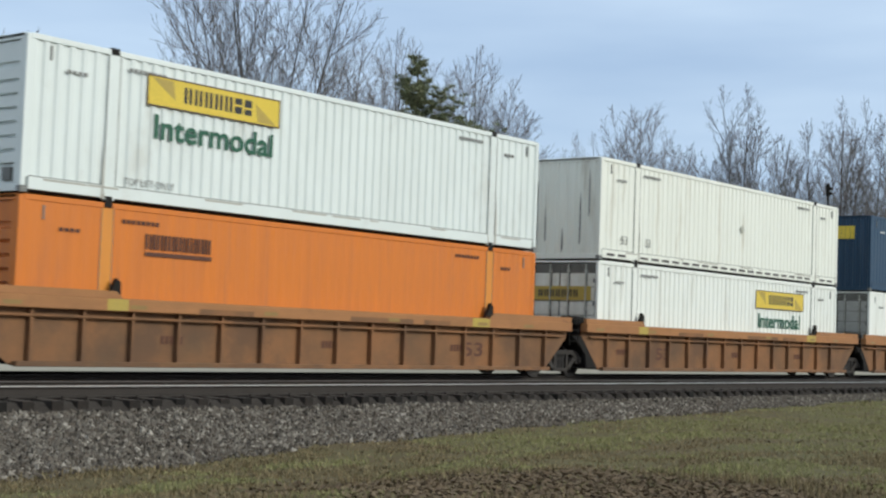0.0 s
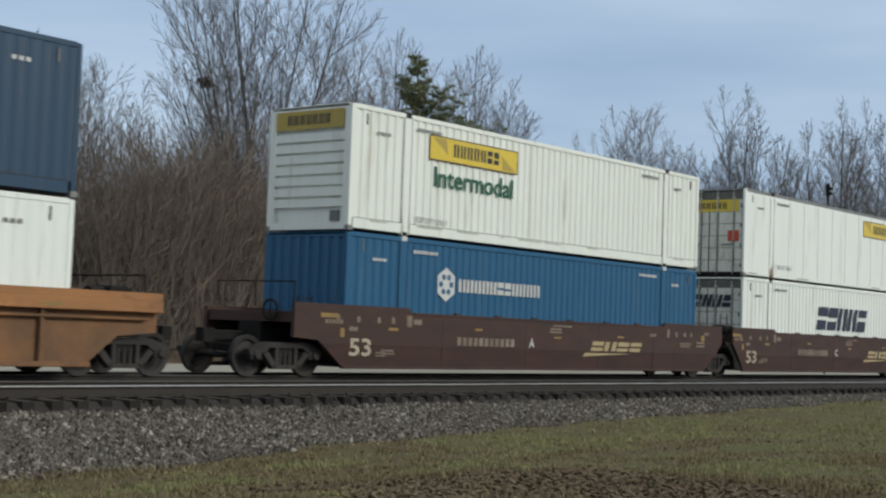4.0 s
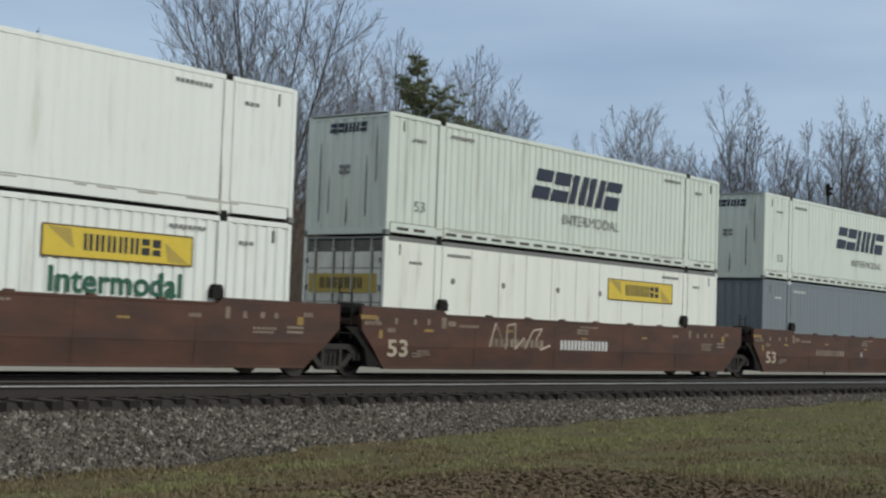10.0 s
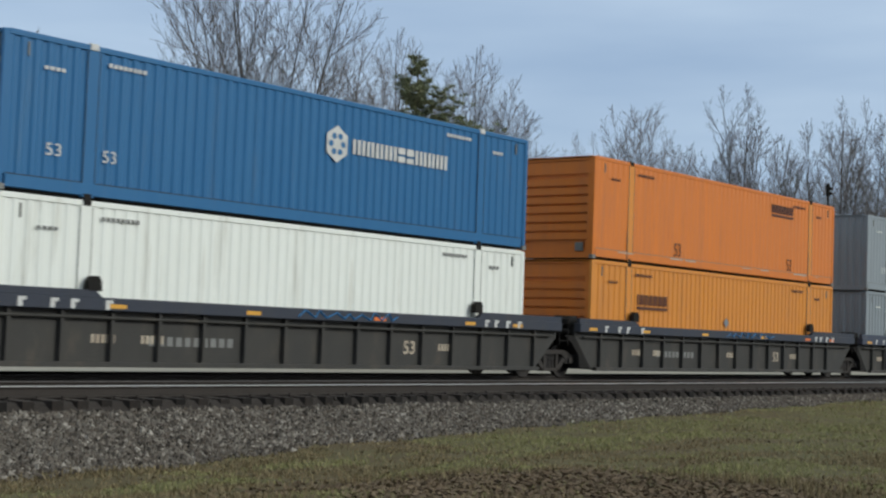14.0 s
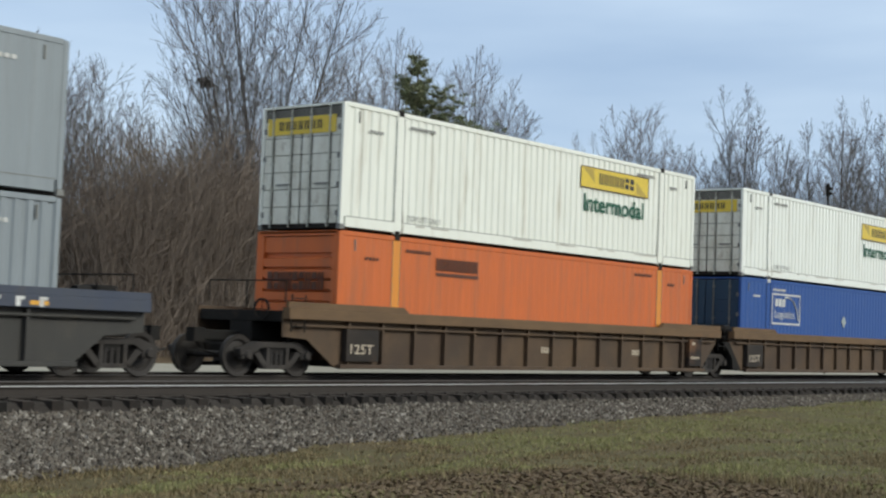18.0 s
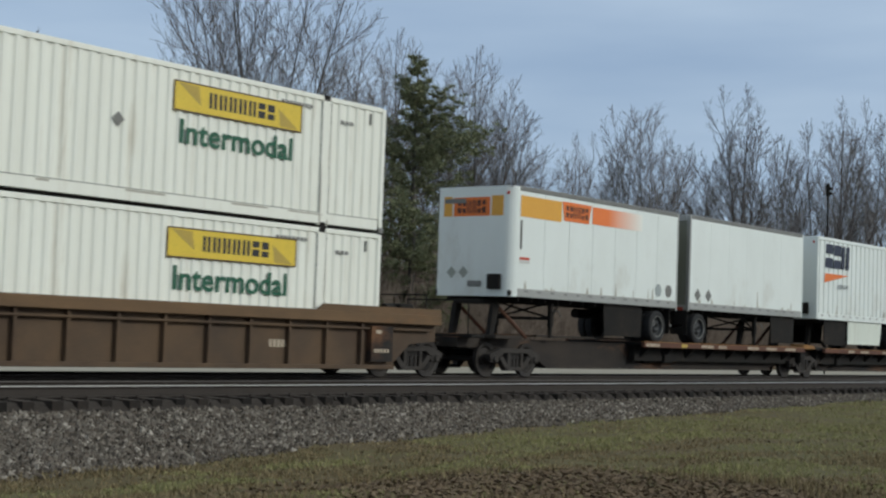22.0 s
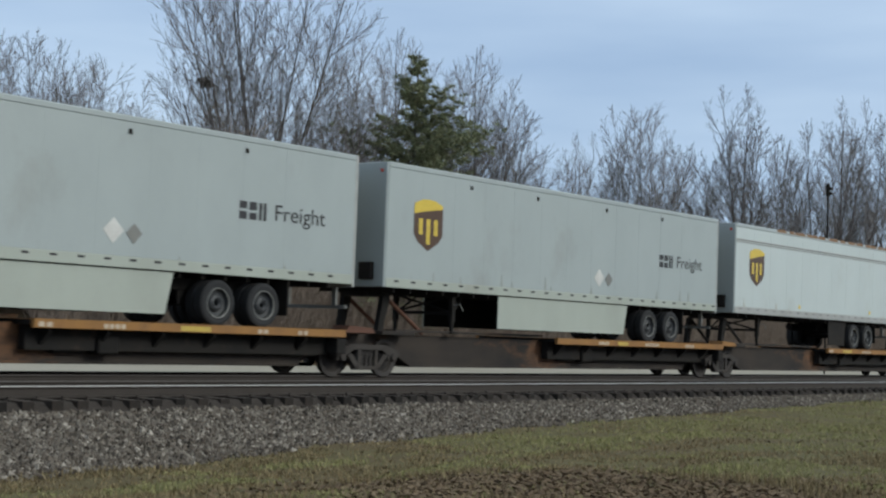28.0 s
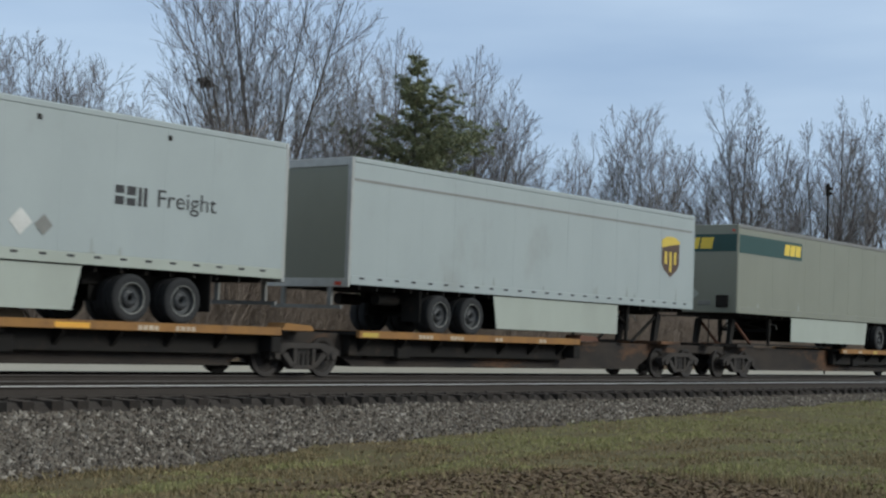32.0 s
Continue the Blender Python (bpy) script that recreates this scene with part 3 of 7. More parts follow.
        part("end_panel", Geo().box(0.10, 0.12, 0.09, W - 0.09, 0.10, H - 0.10), endpaint, ob)
        part("end_sill", Geo().box(0.0, 0.05, 0.09, W - 0.09, 0.02, 0.16, 0.006), endpaint, ob)
        part("end_header", Geo().box(0.0, 0.05, 0.09, W - 0.09, H - 0.12, H - 0.005, 0.006), endpaint, ob)
        if end == "ribs":
            for i in range(7):
                z = 0.52 + i * 0.255
                part("end_rib", Geo().prism([(0.10, z + 0.01), (0.10, z + 0.235), (0.014, z + 0.205), (0.014, z + 0.02)], "y", 0.22, W - 0.22), endpaint, ob)
            for y in (0.09, W - 0.22):
                part("end_post", Geo().box(0.002, 0.10, y, y + 0.13, 0.16, H - 0.12, 0.006), endpaint, ob)
            part("mark_panel", Geo().box(0.036, 0.10, 0.22, W - 0.22, H - 0.50, H - 0.14), endpaint, ob)
            part("vent", Geo().box(0.03, 0.10, 0.36, 0.62, 0.22, 0.46, 0.01), greyrail, ob)
        else:
            part("end_wall", end_view(Geo().sheet(corr_line(0.09, W - 0.09, 0.30, 0.05, 0.0), 0.16, H - 0.12)), endpaint, ob)
    return ob


def end_sign(ob, z0, z1, material=None, n=8):
    """A yellow sign across the left end."""
    s = part("sign", end_view(plate(0.22, WIDTH - 0.22, z0, z1, -0.022, -0.014)), material or yellowold, ob, "grimy yellow company sign")
    marks(s, inkblack, 0.6, WIDTH - 0.6, z0 + 0.10, z1 - 0.09, 7, gap=0.3, slit=0.05, y0=-0.026, y1=-0.022, seed=9, end=True)
    return s


def word_mark(ob, x0, x1, z0, z1, n, material, slant=0.0, slit=0.06, under=True, gap=0.18, label="company mark in plain bars"):
    marks(ob, material, x0, x1, z0, z1, n, slant, gap, slit, -0.005, -0.001, seed=n)
    if under:
        part("underline", plate(x0, x1, z0 - 0.13, z0 - 0.05, -0.005, -0.001), material, ob)


ZL, ZU = 0.37, 0.37 + TALL + 0.02     # floors of the lower and the upper container
# ---- ground, tracks and what lies beyond ----
NEAR_RAIL, FAR_RAIL = 18.96, 22.93      # near rails of the two tracks
GAUGE = 1.505


def toe(x):
    """Where the stones of the bank end, towards the camera: (y, z)."""
    xs = (-40, 11.2, 13.4, 15.2, 17.3, 21.1, 25.6, 33.9, 45.3, 80, 400)
    ys = (15.0, 15.5, 15.73, 15.93, 16.26, 16.57, 16.93, 17.42, 18.0, 18.1, 18.1)
    y = float(np.interp(x, xs, ys)) + 0.10 * math.sin(x * 1.7) * math.sin(x * 0.61)
    return y, -0.42 - (18.3 - y) * 0.195


def ground_z(x, y):
    ty, tz = toe(x)
    if y < ty:
        k = min(1.0, (ty - y) / 7.0)
        k = k * k * (3 - 2 * k)
        z = tz * (1 - k) + -0.66 * k
        return z + 0.035 * noise.noise((x * 0.35, y * 0.35, 0)) * min(1, (ty - y) / 1.5)
    if y < 18.3:
        return -0.42 - (18.3 - y) * 0.195 + 0.02 * noise.noise((x * 1.3, y * 1.3, 4))
    if y < 25.3:
        return -0.222 - 0.19 * max(0.0, 1 - (y - 18.3) / 0.26) + 0.012 * noise.noise((x * 2.1, y * 2.1, 4))
    if y < 28.0:
        return -0.345 - (y - 25.4) * 0.10
    if y < 47:
        return -0.60 + 0.05 * noise.noise((x * 0.1, y * 0.1, 9))
    return -0.60 + min(5.0, (y - 47) * 0.16) + 0.3 * noise.noise((x * 0.06, y * 0.06, 2)) * min(1, (y - 47) / 10)


def axis_steps(cuts):
    out = []
    for a, b, s in cuts:
        n = max(1, round((b - a) / s))
        out += [a + (b - a) * i / n for i in range(n)]
    return out + [cuts[-1][1]]


gx = axis_steps([(-1500, -200, 260), (-200, -20, 20), (-20, 4, 2.0), (4, 60, 0.4), (60, 160, 2.5), (160, 400, 24), (400, 2000, 200)])
gy = axis_steps([(-800, -60, 120), (-60, 4, 8), (4, 18.25, 0.25), (18.25, 18.75, 0.1), (18.75, 30, 0.5), (30, 50, 1.5), (50, 100, 6), (100, 400, 50), (400, 2500, 300)])
gv = [(x, y, ground_z(x, y)) for y in gy for x in gx]
nx = len(gx)
gf = [[j * nx + i, j * nx + i + 1, (j + 1) * nx + i + 1, (j + 1) * nx + i] for j in range(len(gy) - 1) for i in range(nx - 1)]
ground_mesh = bpy.data.meshes.new("ground")
ground_mesh.from_pydata(gv, [], gf)
lawn_m = surface("winter_lawn_soil", (0.118, 0.110, 0.056), 0.95, second=(0.112, 0.085, 0.052), amount=1.0, coarse=0.55, fine=30, bump=0.5, spots=(0.12, 0.105, 0.055), spot_scale=1.4, spot_amount=0.6, spec=0.1)
dirt_m = surface("pale_gravel_road", (0.39, 0.37, 0.32), 0.95, second=(0.31, 0.29, 0.245), amount=0.7, coarse=0.25, fine=14, bump=0.3, spec=0.1)
ballast_m = surface("ballast_dust", (0.115, 0.102, 0.088), 0.95, second=(0.085, 0.075, 0.064), amount=0.8, coarse=1.2, fine=25, bump=0.6, spots=(0.17, 0.155, 0.138), spot_scale=9.0, spot_amount=0.5, spec=0.1)
oily_m = surface("oily_track_ballast", (0.046, 0.040, 0.036), 0.95, second=(0.034, 0.029, 0.026), amount=0.8, coarse=1.2, fine=25, bump=0.6, spec=0.1)
litter_m = surface("leaf_litter", (0.13, 0.095, 0.062), 0.95, second=(0.085, 0.065, 0.045), amount=0.9, coarse=0.5, fine=16, bump=0.5, spec=0.1)
for m in (lawn_m, ballast_m, dirt_m, litter_m, oily_m):
    ground_mesh.materials.append(m)
idx = []
for j in range(len(gy) - 1):
    yc = (gy[j] + gy[j + 1]) / 2
    for i in range(nx - 1):
        xc = (gx[i] + gx[i + 1]) / 2
        idx.append(0 if yc < toe(xc)[0] else 1 if yc < 18.35 else 4 if yc < 25.3 else 1 if yc < 26.5 else 2 if yc < 46.5 else 3)
ground_mesh.polygons.foreach_set("material_index", idx)
ground_mesh.polygons.foreach_set("use_smooth", [True] * len(idx))
tagged(new("ground", ground_mesh), "winter lawn, ballast bank and pale gravel road", "ground", kind="structure")

rail_steel = surface("rusty_rail_steel", (0.044, 0.036, 0.031), 0.8, second=(0.032, 0.026, 0.022), amount=0.7, bump=0.1, metal=0.2)
rail_head = surface("polished_rail_head", (0.62, 0.61, 0.59), 0.38, metal=0.85, second=(0.44, 0.42, 0.40), amount=0.6, bump=0.02, scale=(0.4, 1, 1))
dull_head = surface("dull_rail_head", (0.10, 0.09, 0.085), 0.5, metal=0.6, amount=0.3, bump=0.02)
# Creosote, darkened further to paint in the shadow slits at the tie ends.
tie_m = surface("shaded_creosoted_wood", (0.013, 0.011, 0.0095), 0.95, second=(0.026, 0.018, 0.014), scale=(2, 1, 2), amount=0.9, bump=0.3, vary=0.5, coarse=2.5)
foot = [(-0.075, -0.185), (0.075, -0.185), (0.075, -0.17), (0.012, -0.15), (0.010, -0.05), (0.036, -0.035), (0.036, -0.008), (-0.036, -0.008), (-0.036, -0.035), (-0.010, -0.05), (-0.012, -0.15), (-0.075, -0.17)]
head = [(-0.0375, -0.015), (0.0375, -0.015), (0.0375, -0.009), (0.034, -0.003), (0.026, 0.0), (-0.022, 0.0), (-0.032, -0.004), (-0.0375, -0.011)]
TIE = Geo().box(-0.11, 0.11, -1.30, 1.30, -0.375, -0.192, 0.012).mesh("tie")
TIE.materials.append(tie_m)
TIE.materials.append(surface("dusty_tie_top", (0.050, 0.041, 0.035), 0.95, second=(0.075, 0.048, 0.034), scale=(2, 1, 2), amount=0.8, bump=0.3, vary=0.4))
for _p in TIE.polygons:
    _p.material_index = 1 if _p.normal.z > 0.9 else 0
PLATE = Geo().box(-0.09, 0.09, -0.17, 0.17, -0.192, -0.182).box(-0.07, -0.04, -0.12, -0.085, -0.185, -0.150).box(0.04, 0.07, 0.085, 0.12, -0.185, -0.150).mesh("tie_plate")


def track(label, y, x0, x1):
    t = thing("track", label, "railway track", (0, y, 0), "parallel tracks", "structure")
    for s in (0.0, GAUGE):
        r = part("rail", Geo().prism([(u + s, w) for u, w in foot], "x", -200, 600), rail_steel, t)
        part("rail_head", Geo().prism([(u + s, w) for u, w in head], "x", -200, 600), rail_head if s == 0 and y < 20 else dull_head, r)
    n = 0
    x = x0
    rnd = random.Random(int(y))
    while x < x1:
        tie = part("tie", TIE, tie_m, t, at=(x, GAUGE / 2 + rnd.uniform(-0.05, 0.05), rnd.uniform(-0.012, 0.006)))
        tie.rotation_euler = (0, 0, rnd.uniform(-0.012, 0.012))
        if n < 110 and y < 20:
            for s in (0.0, GAUGE):
                part("tie_plate", PLATE, rail_steel, tie, at=(0, s - GAUGE / 2, 0))
        x += 0.50
        n += 1
    return t


track("rusty near track with worn shiny rails on dark ties", NEAR_RAIL, 6.0, 92.0)
track("far track that carries the train", FAR_RAIL, 8.0, 60.0)

# loose stones of the bank
rng = np.random.RandomState(4)


def rocks(count, place, size, name, label, material):
    """Small uneven stones, joined."""
    base = np.array([(1, 0, 0), (-1, 0, 0), (0, 1, 0), (0, -1, 0), (0, 0, 1), (0, 0, -1)], float)
    tri = np.array([(0, 2, 4), (2, 1, 4), (1, 3, 4), (3, 0, 4), (2, 0, 5), (1, 2, 5), (3, 1, 5), (0, 3, 5)])
    pts = np.array([place() for _ in range(count)])
    sc = rng.uniform(*size, (count, 1, 1)) * rng.uniform(0.6, 1.3, (count, 1, 3))
    v = base[None] * sc * rng.uniform(0.7, 1.25, (count, 6, 1))
    a = rng.uniform(0, 6.28, count)
    b = rng.uniform(-0.7, 0.7, count)
    ca, sa, cb, sb = np.cos(a)[:, None], np.sin(a)[:, None], np.cos(b)[:, None], np.sin(b)[:, None]
    x, y, z = v[..., 0], v[..., 1], v[..., 2]
    y, z = y * cb - z * sb, y * sb + z * cb
    x, y = x * ca - y * sa, x * sa + y * ca
    v = np.stack([x, y, z], -1) + pts[:, None]
    f = (tri[None] + 6 * np.arange(count)[:, None, None]).reshape(-1, 3)
    me = bpy.data.meshes.new(name)
    me.from_pydata(v.reshape(-1, 3).tolist(), [], f.tolist())
    me.materials.append(material)
    return tagged(new(name, me), label, "gravel", kind="stuff")


stone_m = island_mat("crushed_stone", [(0.022, 0.019, 0.016), (0.106, 0.092, 0.077), (0.150, 0.132, 0.111), (0.068, 0.053, 0.042), (0.190, 0.171, 0.148), (0.034, 0.027, 0.022), (0.128, 0.108, 0.088), (0.34, 0.312, 0.272)])
dark_stone_m = island_mat("oily_stone", [(0.030, 0.026, 0.023), (0.050, 0.044, 0.039), (0.040, 0.034, 0.030), (0.060, 0.052, 0.045)])


def on_bank():
    while True:
        x = 6.5 + 50 * rng.rand() ** 1.6
        ty, tz = toe(x)
        y = ty - 0.35 + (18.36 - ty + 0.35) * rng.rand()
        if y > ty or rng.rand() < 0.25:
            return x, y, ground_z(x, y) + 0.012


rocks(44000, on_bank, (0.026, 0.066), "ballast_stones", "loose grey crushed stone on the bank", stone_m)


def in_track():
    x = 8 + 55 * rng.rand() ** 1.4
    y = 18.4 + 6.8 * rng.rand()
    return x, y, -0.245 + 0.03 * rng.rand() if y > 18.5 else -0.30 - 0.05 * rng.rand()


rocks(8000, in_track, (0.025, 0.055), "track_ballast", "dark oily crushed stone between the ties", dark_stone_m)

# grass of the lawn
green_m = island_mat("green_grass", [(0.188, 0.194, 0.078), (0.240, 0.238, 0.106), (0.165, 0.176, 0.070), (0.32, 0.290, 0.150), (0.210, 0.210, 0.088), (0.255, 0.224, 0.114)])
straw_m = island_mat("straw_grass", [(0.15, 0.112, 0.062), (0.23, 0.178, 0.095), (0.105, 0.080, 0.045), (0.31, 0.255, 0.150), (0.14, 0.118, 0.058), (0.165, 0.118, 0.068)])


def grass(count):
    d = 8 + 45 * rng.rand(count) ** 1.5
    ang = np.radians(51.5 + rng.uniform(-18.5, 18.5, count))
    px, py = d * np.sin(ang), d * np.cos(ang)
    sets = {0: ([], []), 1: ([], [])}
    for x, y in zip(px.tolist(), py.tolist()):
        ty, _ = toe(x)
        if y > ty + 0.25 * rng.rand():
            continue
        bare = noise.noise((x * 0.45, y * 0.9, 7.3)) + 0.5 * noise.noise((x * 1.4, y * 1.4, 1.1))
        mu, mv = (x - 14.0) * 0.85 - (y - 8.8) * 0.53, (x - 14.0) * 0.53 + (y - 8.8) * 0.85
        mulch = (mu / 3.3) ** 2 + (mv / 2.5) ** 2 - 0.6 * bare
        if rng.rand() < 0.9 - 0.75 * max(0.0, mulch - 0.25):
            continue
        if bare > 0.22 and rng.rand() < 0.72 or rng.rand() < 0.55 - 0.9 * (ty - y):
            continue
        dry = 2.0 * noise.noise((x * 0.30, y * 0.7, 3.1)) + 1.2 * noise.noise((x * 0.9, y * 1.8, 5.0)) + 0.85 - 0.060 * (x - 10) + max(0, 0.9 - 0.7 * (ty - y))
        rim = 0.75 < mulch < 1.25 and x > 12.5 and noise.noise((x * 0.7, y * 0.7, 2.2)) > -0.15
        vs, fs = sets[1 if rim or dry + 0.5 * (rng.rand() - 0.5) > 0.35 else 0]
        z = ground_z(x, y) - 0.004
        h = 0.022 + 0.045 * rng.rand() + (0.03 if bare < -0.3 else 0) + (0.05 if rim else 0)
        a = rng.rand() * 6.28
        w = 0.006 + 0.008 * rng.rand()
        lx, ly = (rng.rand() - 0.5) * 0.09, (rng.rand() - 0.5) * 0.09
        k = len(vs)
        vs += [(x - w * math.cos(a), y - w * math.sin(a), z), (x + w * math.cos(a), y + w * math.sin(a), z), (x + lx, y + ly, z + h)]
        fs.append((k, k + 1, k + 2))
    for k, name, label, m in ((0, "green_grass", "short green winter grass on the lawn", green_m), (1, "dry_grass", "short straw-coloured dry grass on the lawn", straw_m)):
        me = bpy.data.meshes.new(name)
        me.from_pydata(sets[k][0], [], sets[k][1])
        me.materials.append(m)
        tagged(new(name, me), label, "grass", kind="stuff")


grass(230000)
leaf_m = island_mat("dead_leaves", [(0.12, 0.082, 0.050), (0.155, 0.112, 0.070), (0.085, 0.058, 0.038), (0.19, 0.145, 0.095), (0.10, 0.072, 0.046)])


def dead_leaves(count):
    vs, fs = [], []
    for _ in range(count):
        if rng.rand() < 0.92:
            a, r = rng.rand() * 6.28, math.sqrt(rng.rand())
            r *= 0.7 + 0.6 * rng.rand()
            x, y = 14.0 + 3.4 * r * math.cos(a) * 0.85 + 2.6 * r * math.sin(a) * 0.53, 8.8 - 3.4 * r * math.cos(a) * 0.53 + 2.6 * r * math.sin(a) * 0.85
        else:
            x = 9 + 30 * rng.rand()
            y = 7 + 9 * rng.rand()
        if y > toe(x)[0]:
            continue
        z = ground_z(x, y) + 0.006 + 0.02 * rng.rand()
        a, s = rng.rand() * 6.28, 0.018 + 0.03 * rng.rand()
        c, d = math.cos(a) * s, math.sin(a) * s
        t = (rng.rand() - 0.5) * 0.04
        k = len(vs)
        vs += [(x - c, y - d, z), (x + d * 0.6, y - c * 0.6, z + t), (x + c, y + d, z + 0.01), (x - d * 0.6, y + c * 0.6, z - t)]
        fs.append((k, k + 1, k + 2, k + 3))
    me = bpy.data.meshes.new("dead_leaves")
    me.from_pydata(vs, [], fs)
    me.materials.append(leaf_m)
    return tagged(new("dead_leaves", me), "dry brown leaves and bark strewn on the lawn", "leaves", kind="stuff")


dead_leaves(14000)
# ---- trees beyond the tracks ----
bark_m = surface("grey_brown_bark", (0.100, 0.090, 0.083), 0.9, second=(0.066, 0.060, 0.056), amount=0.7, bump=0.3, spec=0.1)
twig_m = surface("bare_twigs", (0.180, 0.166, 0.164), 0.9, second=(0.138, 0.128, 0.126), amount=0.7, bump=0.0, spec=0.1)
brush_m = island_mat("dead_brush", [(0.160, 0.128, 0.105), (0.205, 0.164, 0.133), (0.122, 0.098, 0.083), (0.26, 0.207, 0.164), (0.170, 0.135, 0.111)])
needle_m = island_mat("pine_needles", [(0.150, 0.176, 0.100), (0.195, 0.212, 0.122), (0.118, 0.146, 0.086), (0.240, 0.232, 0.136), (0.162, 0.186, 0.106)])


def rods_mesh(name, rods, n=3):
    """Joins tapered rods (a, b, r0, r1) into one mesh; a rod that ends in nothing closes to a point."""
    a = np.array([r[0] for r in rods])
    b = np.array([r[1] for r in rods])
    r0, r1 = np.array([r[2] for r in rods]), np.array([r[3] for r in rods])
    d = b - a
    d /= np.linalg.norm(d, axis=1)[:, None] + 1e-9
    u = np.cross(d, np.array([0.31, 0.9, 0.13]))
    u /= np.linalg.norm(u, axis=1)[:, None] + 1e-9
    w = np.cross(d, u)
    vs, fs = [], []
    k = 0
    turns = [(math.cos(2 * math.pi * i / n), math.sin(2 * math.pi * i / n)) for i in range(n)]
    for blunt in (True, False):
        m = (r1 > 0.0) == blunt
        if not m.any():
            continue
        foot_ring = np.stack([a[m] + r0[m][:, None] * (c * u[m] + e * w[m]) for c, e in turns], 1)
        top_ring = np.stack([b[m] + r1[m][:, None] * (c * u[m] + e * w[m]) for c, e in turns], 1) if blunt else b[m][:, None]
        ring = np.concatenate([foot_ring, top_ring], 1)
        count, per = ring.shape[:2]
        vs += ring.reshape(-1, 3).tolist()
        at = k + per * np.arange(count)[:, None]
        for i in range(n):
            q = [i, (i + 1) % n, n + (i + 1) % n, n + i] if blunt else [i, (i + 1) % n, n]
            fs += (at + np.array(q)[None]).tolist()
        k += count * per
    me = bpy.data.meshes.new(name)
    me.from_pydata(vs, [], fs)
    return me


def bare_tree(seed, height, wide, stems, spread, fork=0.18, dense=1.0, coarse=1.0):
    """A leafless tree: a short trunk that forks into rising leaders, with boughs, branches and fine twigs inside a domed crown."""
    rnd = random.Random(seed)
    rods = {"trunk": [], "crown": []}
    mid, half = height * (0.5 + 0.42 * fork), height * (0.5 - 0.42 * fork)
    many = (int(12 * dense), int(8 * dense), 5, 2)
    segs = (7, 5, 4, 2, 1)
    ratio = (0.46, 0.50, 0.52, 0.55)
    thin = (0.36, 0.0135 * coarse, 0.0088 * coarse, 0.0070 * coarse)

    def outside(p):
        flat = (p.x * p.x + p.y * p.y) / (wide * wide)
        return flat + max(0.0, p.z - mid) ** 2 / (half * half) > rnd.uniform(0.90, 1.14)

    def branch(p, d, length, r, level):
        pts, dirs = [p], []
        n = segs[level]
        end = 0.0 if level == 4 else r * (0.22 if level == 0 else 0.5)
        kink = (0.045, 0.07, 0.09, 0.12, 0.12)[level]
        for i in range(n):
            d = (d + Vector((rnd.gauss(0, kink), rnd.gauss(0, kink), rnd.gauss((0.06, 0.10, 0.10, 0.09, 0.06)[level], kink * 0.5)))).normalized()
            q = p + d * (length / n)
            rods["trunk" if level < 2 else "crown"].append((tuple(p), tuple(q), r + (end - r) * i / n, r + (end - r) * (i + 1) / n))
            p = q
            pts.append(p)
            dirs.append(d)
            if outside(p):
                break
        if level == 4:
            return
        start = 0.16 if level == 0 else 0.12
        whole = len(dirs) / n
        count = max(1, round(many[level] * whole ** 1.3))
        for k in range(count):
            f = start + (1.0 - start) * (k + rnd.random()) / count
            x = min(len(dirs) - 1e-4, f * len(dirs))
            i = int(x)
            c, e = pts[i].lerp(pts[i + 1], x - i), dirs[i]
            angle = rnd.uniform(0.38, 0.80)
            turn = k * 2.4 + rnd.uniform(-0.7, 0.7)
            u = e.cross(Vector((0.23, 0.31, 0.17))).normalized()
            w = e.cross(u)
            way = (e * math.cos(angle) + (u * math.cos(turn) + w * math.sin(turn)) * math.sin(angle)).normalized()
            reach = length * (0.35 + 0.65 * whole) * ratio[level] * (1.15 - 0.70 * f) * rnd.uniform(0.75, 1.15)
            branch(c, way, reach, max(0.016, r * thin[0] * (1.1 - 0.7 * f)) if level == 0 else thin[level], level + 1)

    base = Vector((0, 0, 0))
    top = Vector((rnd.gauss(0, 0.15), rnd.gauss(0, 0.15), height * fork))
    rods["trunk"].append((tuple(base), tuple(top), height * 0.0135, height * 0.0105))
    for s in range(stems):
        lean = 0.03 if stems == 1 else spread * ((s + 0.4) / stems) ** 0.75
        turn = s * 2.4 + rnd.uniform(-0.35, 0.35)
        d = Vector((math.sin(lean) * math.cos(turn), math.sin(lean) * math.sin(turn), math.cos(lean)))
        start = base.lerp(top, rnd.uniform(0.75, 1.0)) if s else top
        far = 1.0
        while far < height * (1 - fork):
            q = start + d * far
            if (q.x * q.x + q.y * q.y) / (wide * wide) + max(0.0, q.z - mid) ** 2 / (half * half) > 1.0:
                break
            far += 0.4
        branch(start, d, far * rnd.uniform(0.86, 1.0), height * (0.0080 if stems < 4 else 0.0040), 0)
    return rods_mesh("trunk", rods["trunk"], 5), rods_mesh("crown", rods["crown"], 3)


KINDS = [bare_tree(21, 24.0, 7.3, 20, 1.05, 0.10, 1.15, 1.15), bare_tree(22, 18.0, 4.3, 8, 0.64, 0.20, 1.0), bare_tree(23, 16.0, 3.0, 7, 0.52, 0.22, 0.95),
         bare_tree(24, 14.0, 3.8, 9, 0.80, 0.16, 0.95), bare_tree(25, 17.0, 3.6, 7, 0.58, 0.24, 1.0), bare_tree(26, 15.0, 3.4, 8, 0.68, 0.18, 1.0)]
TREE_TALL = (24.0, 18.0, 16.0, 14.0, 17.0, 15.0)


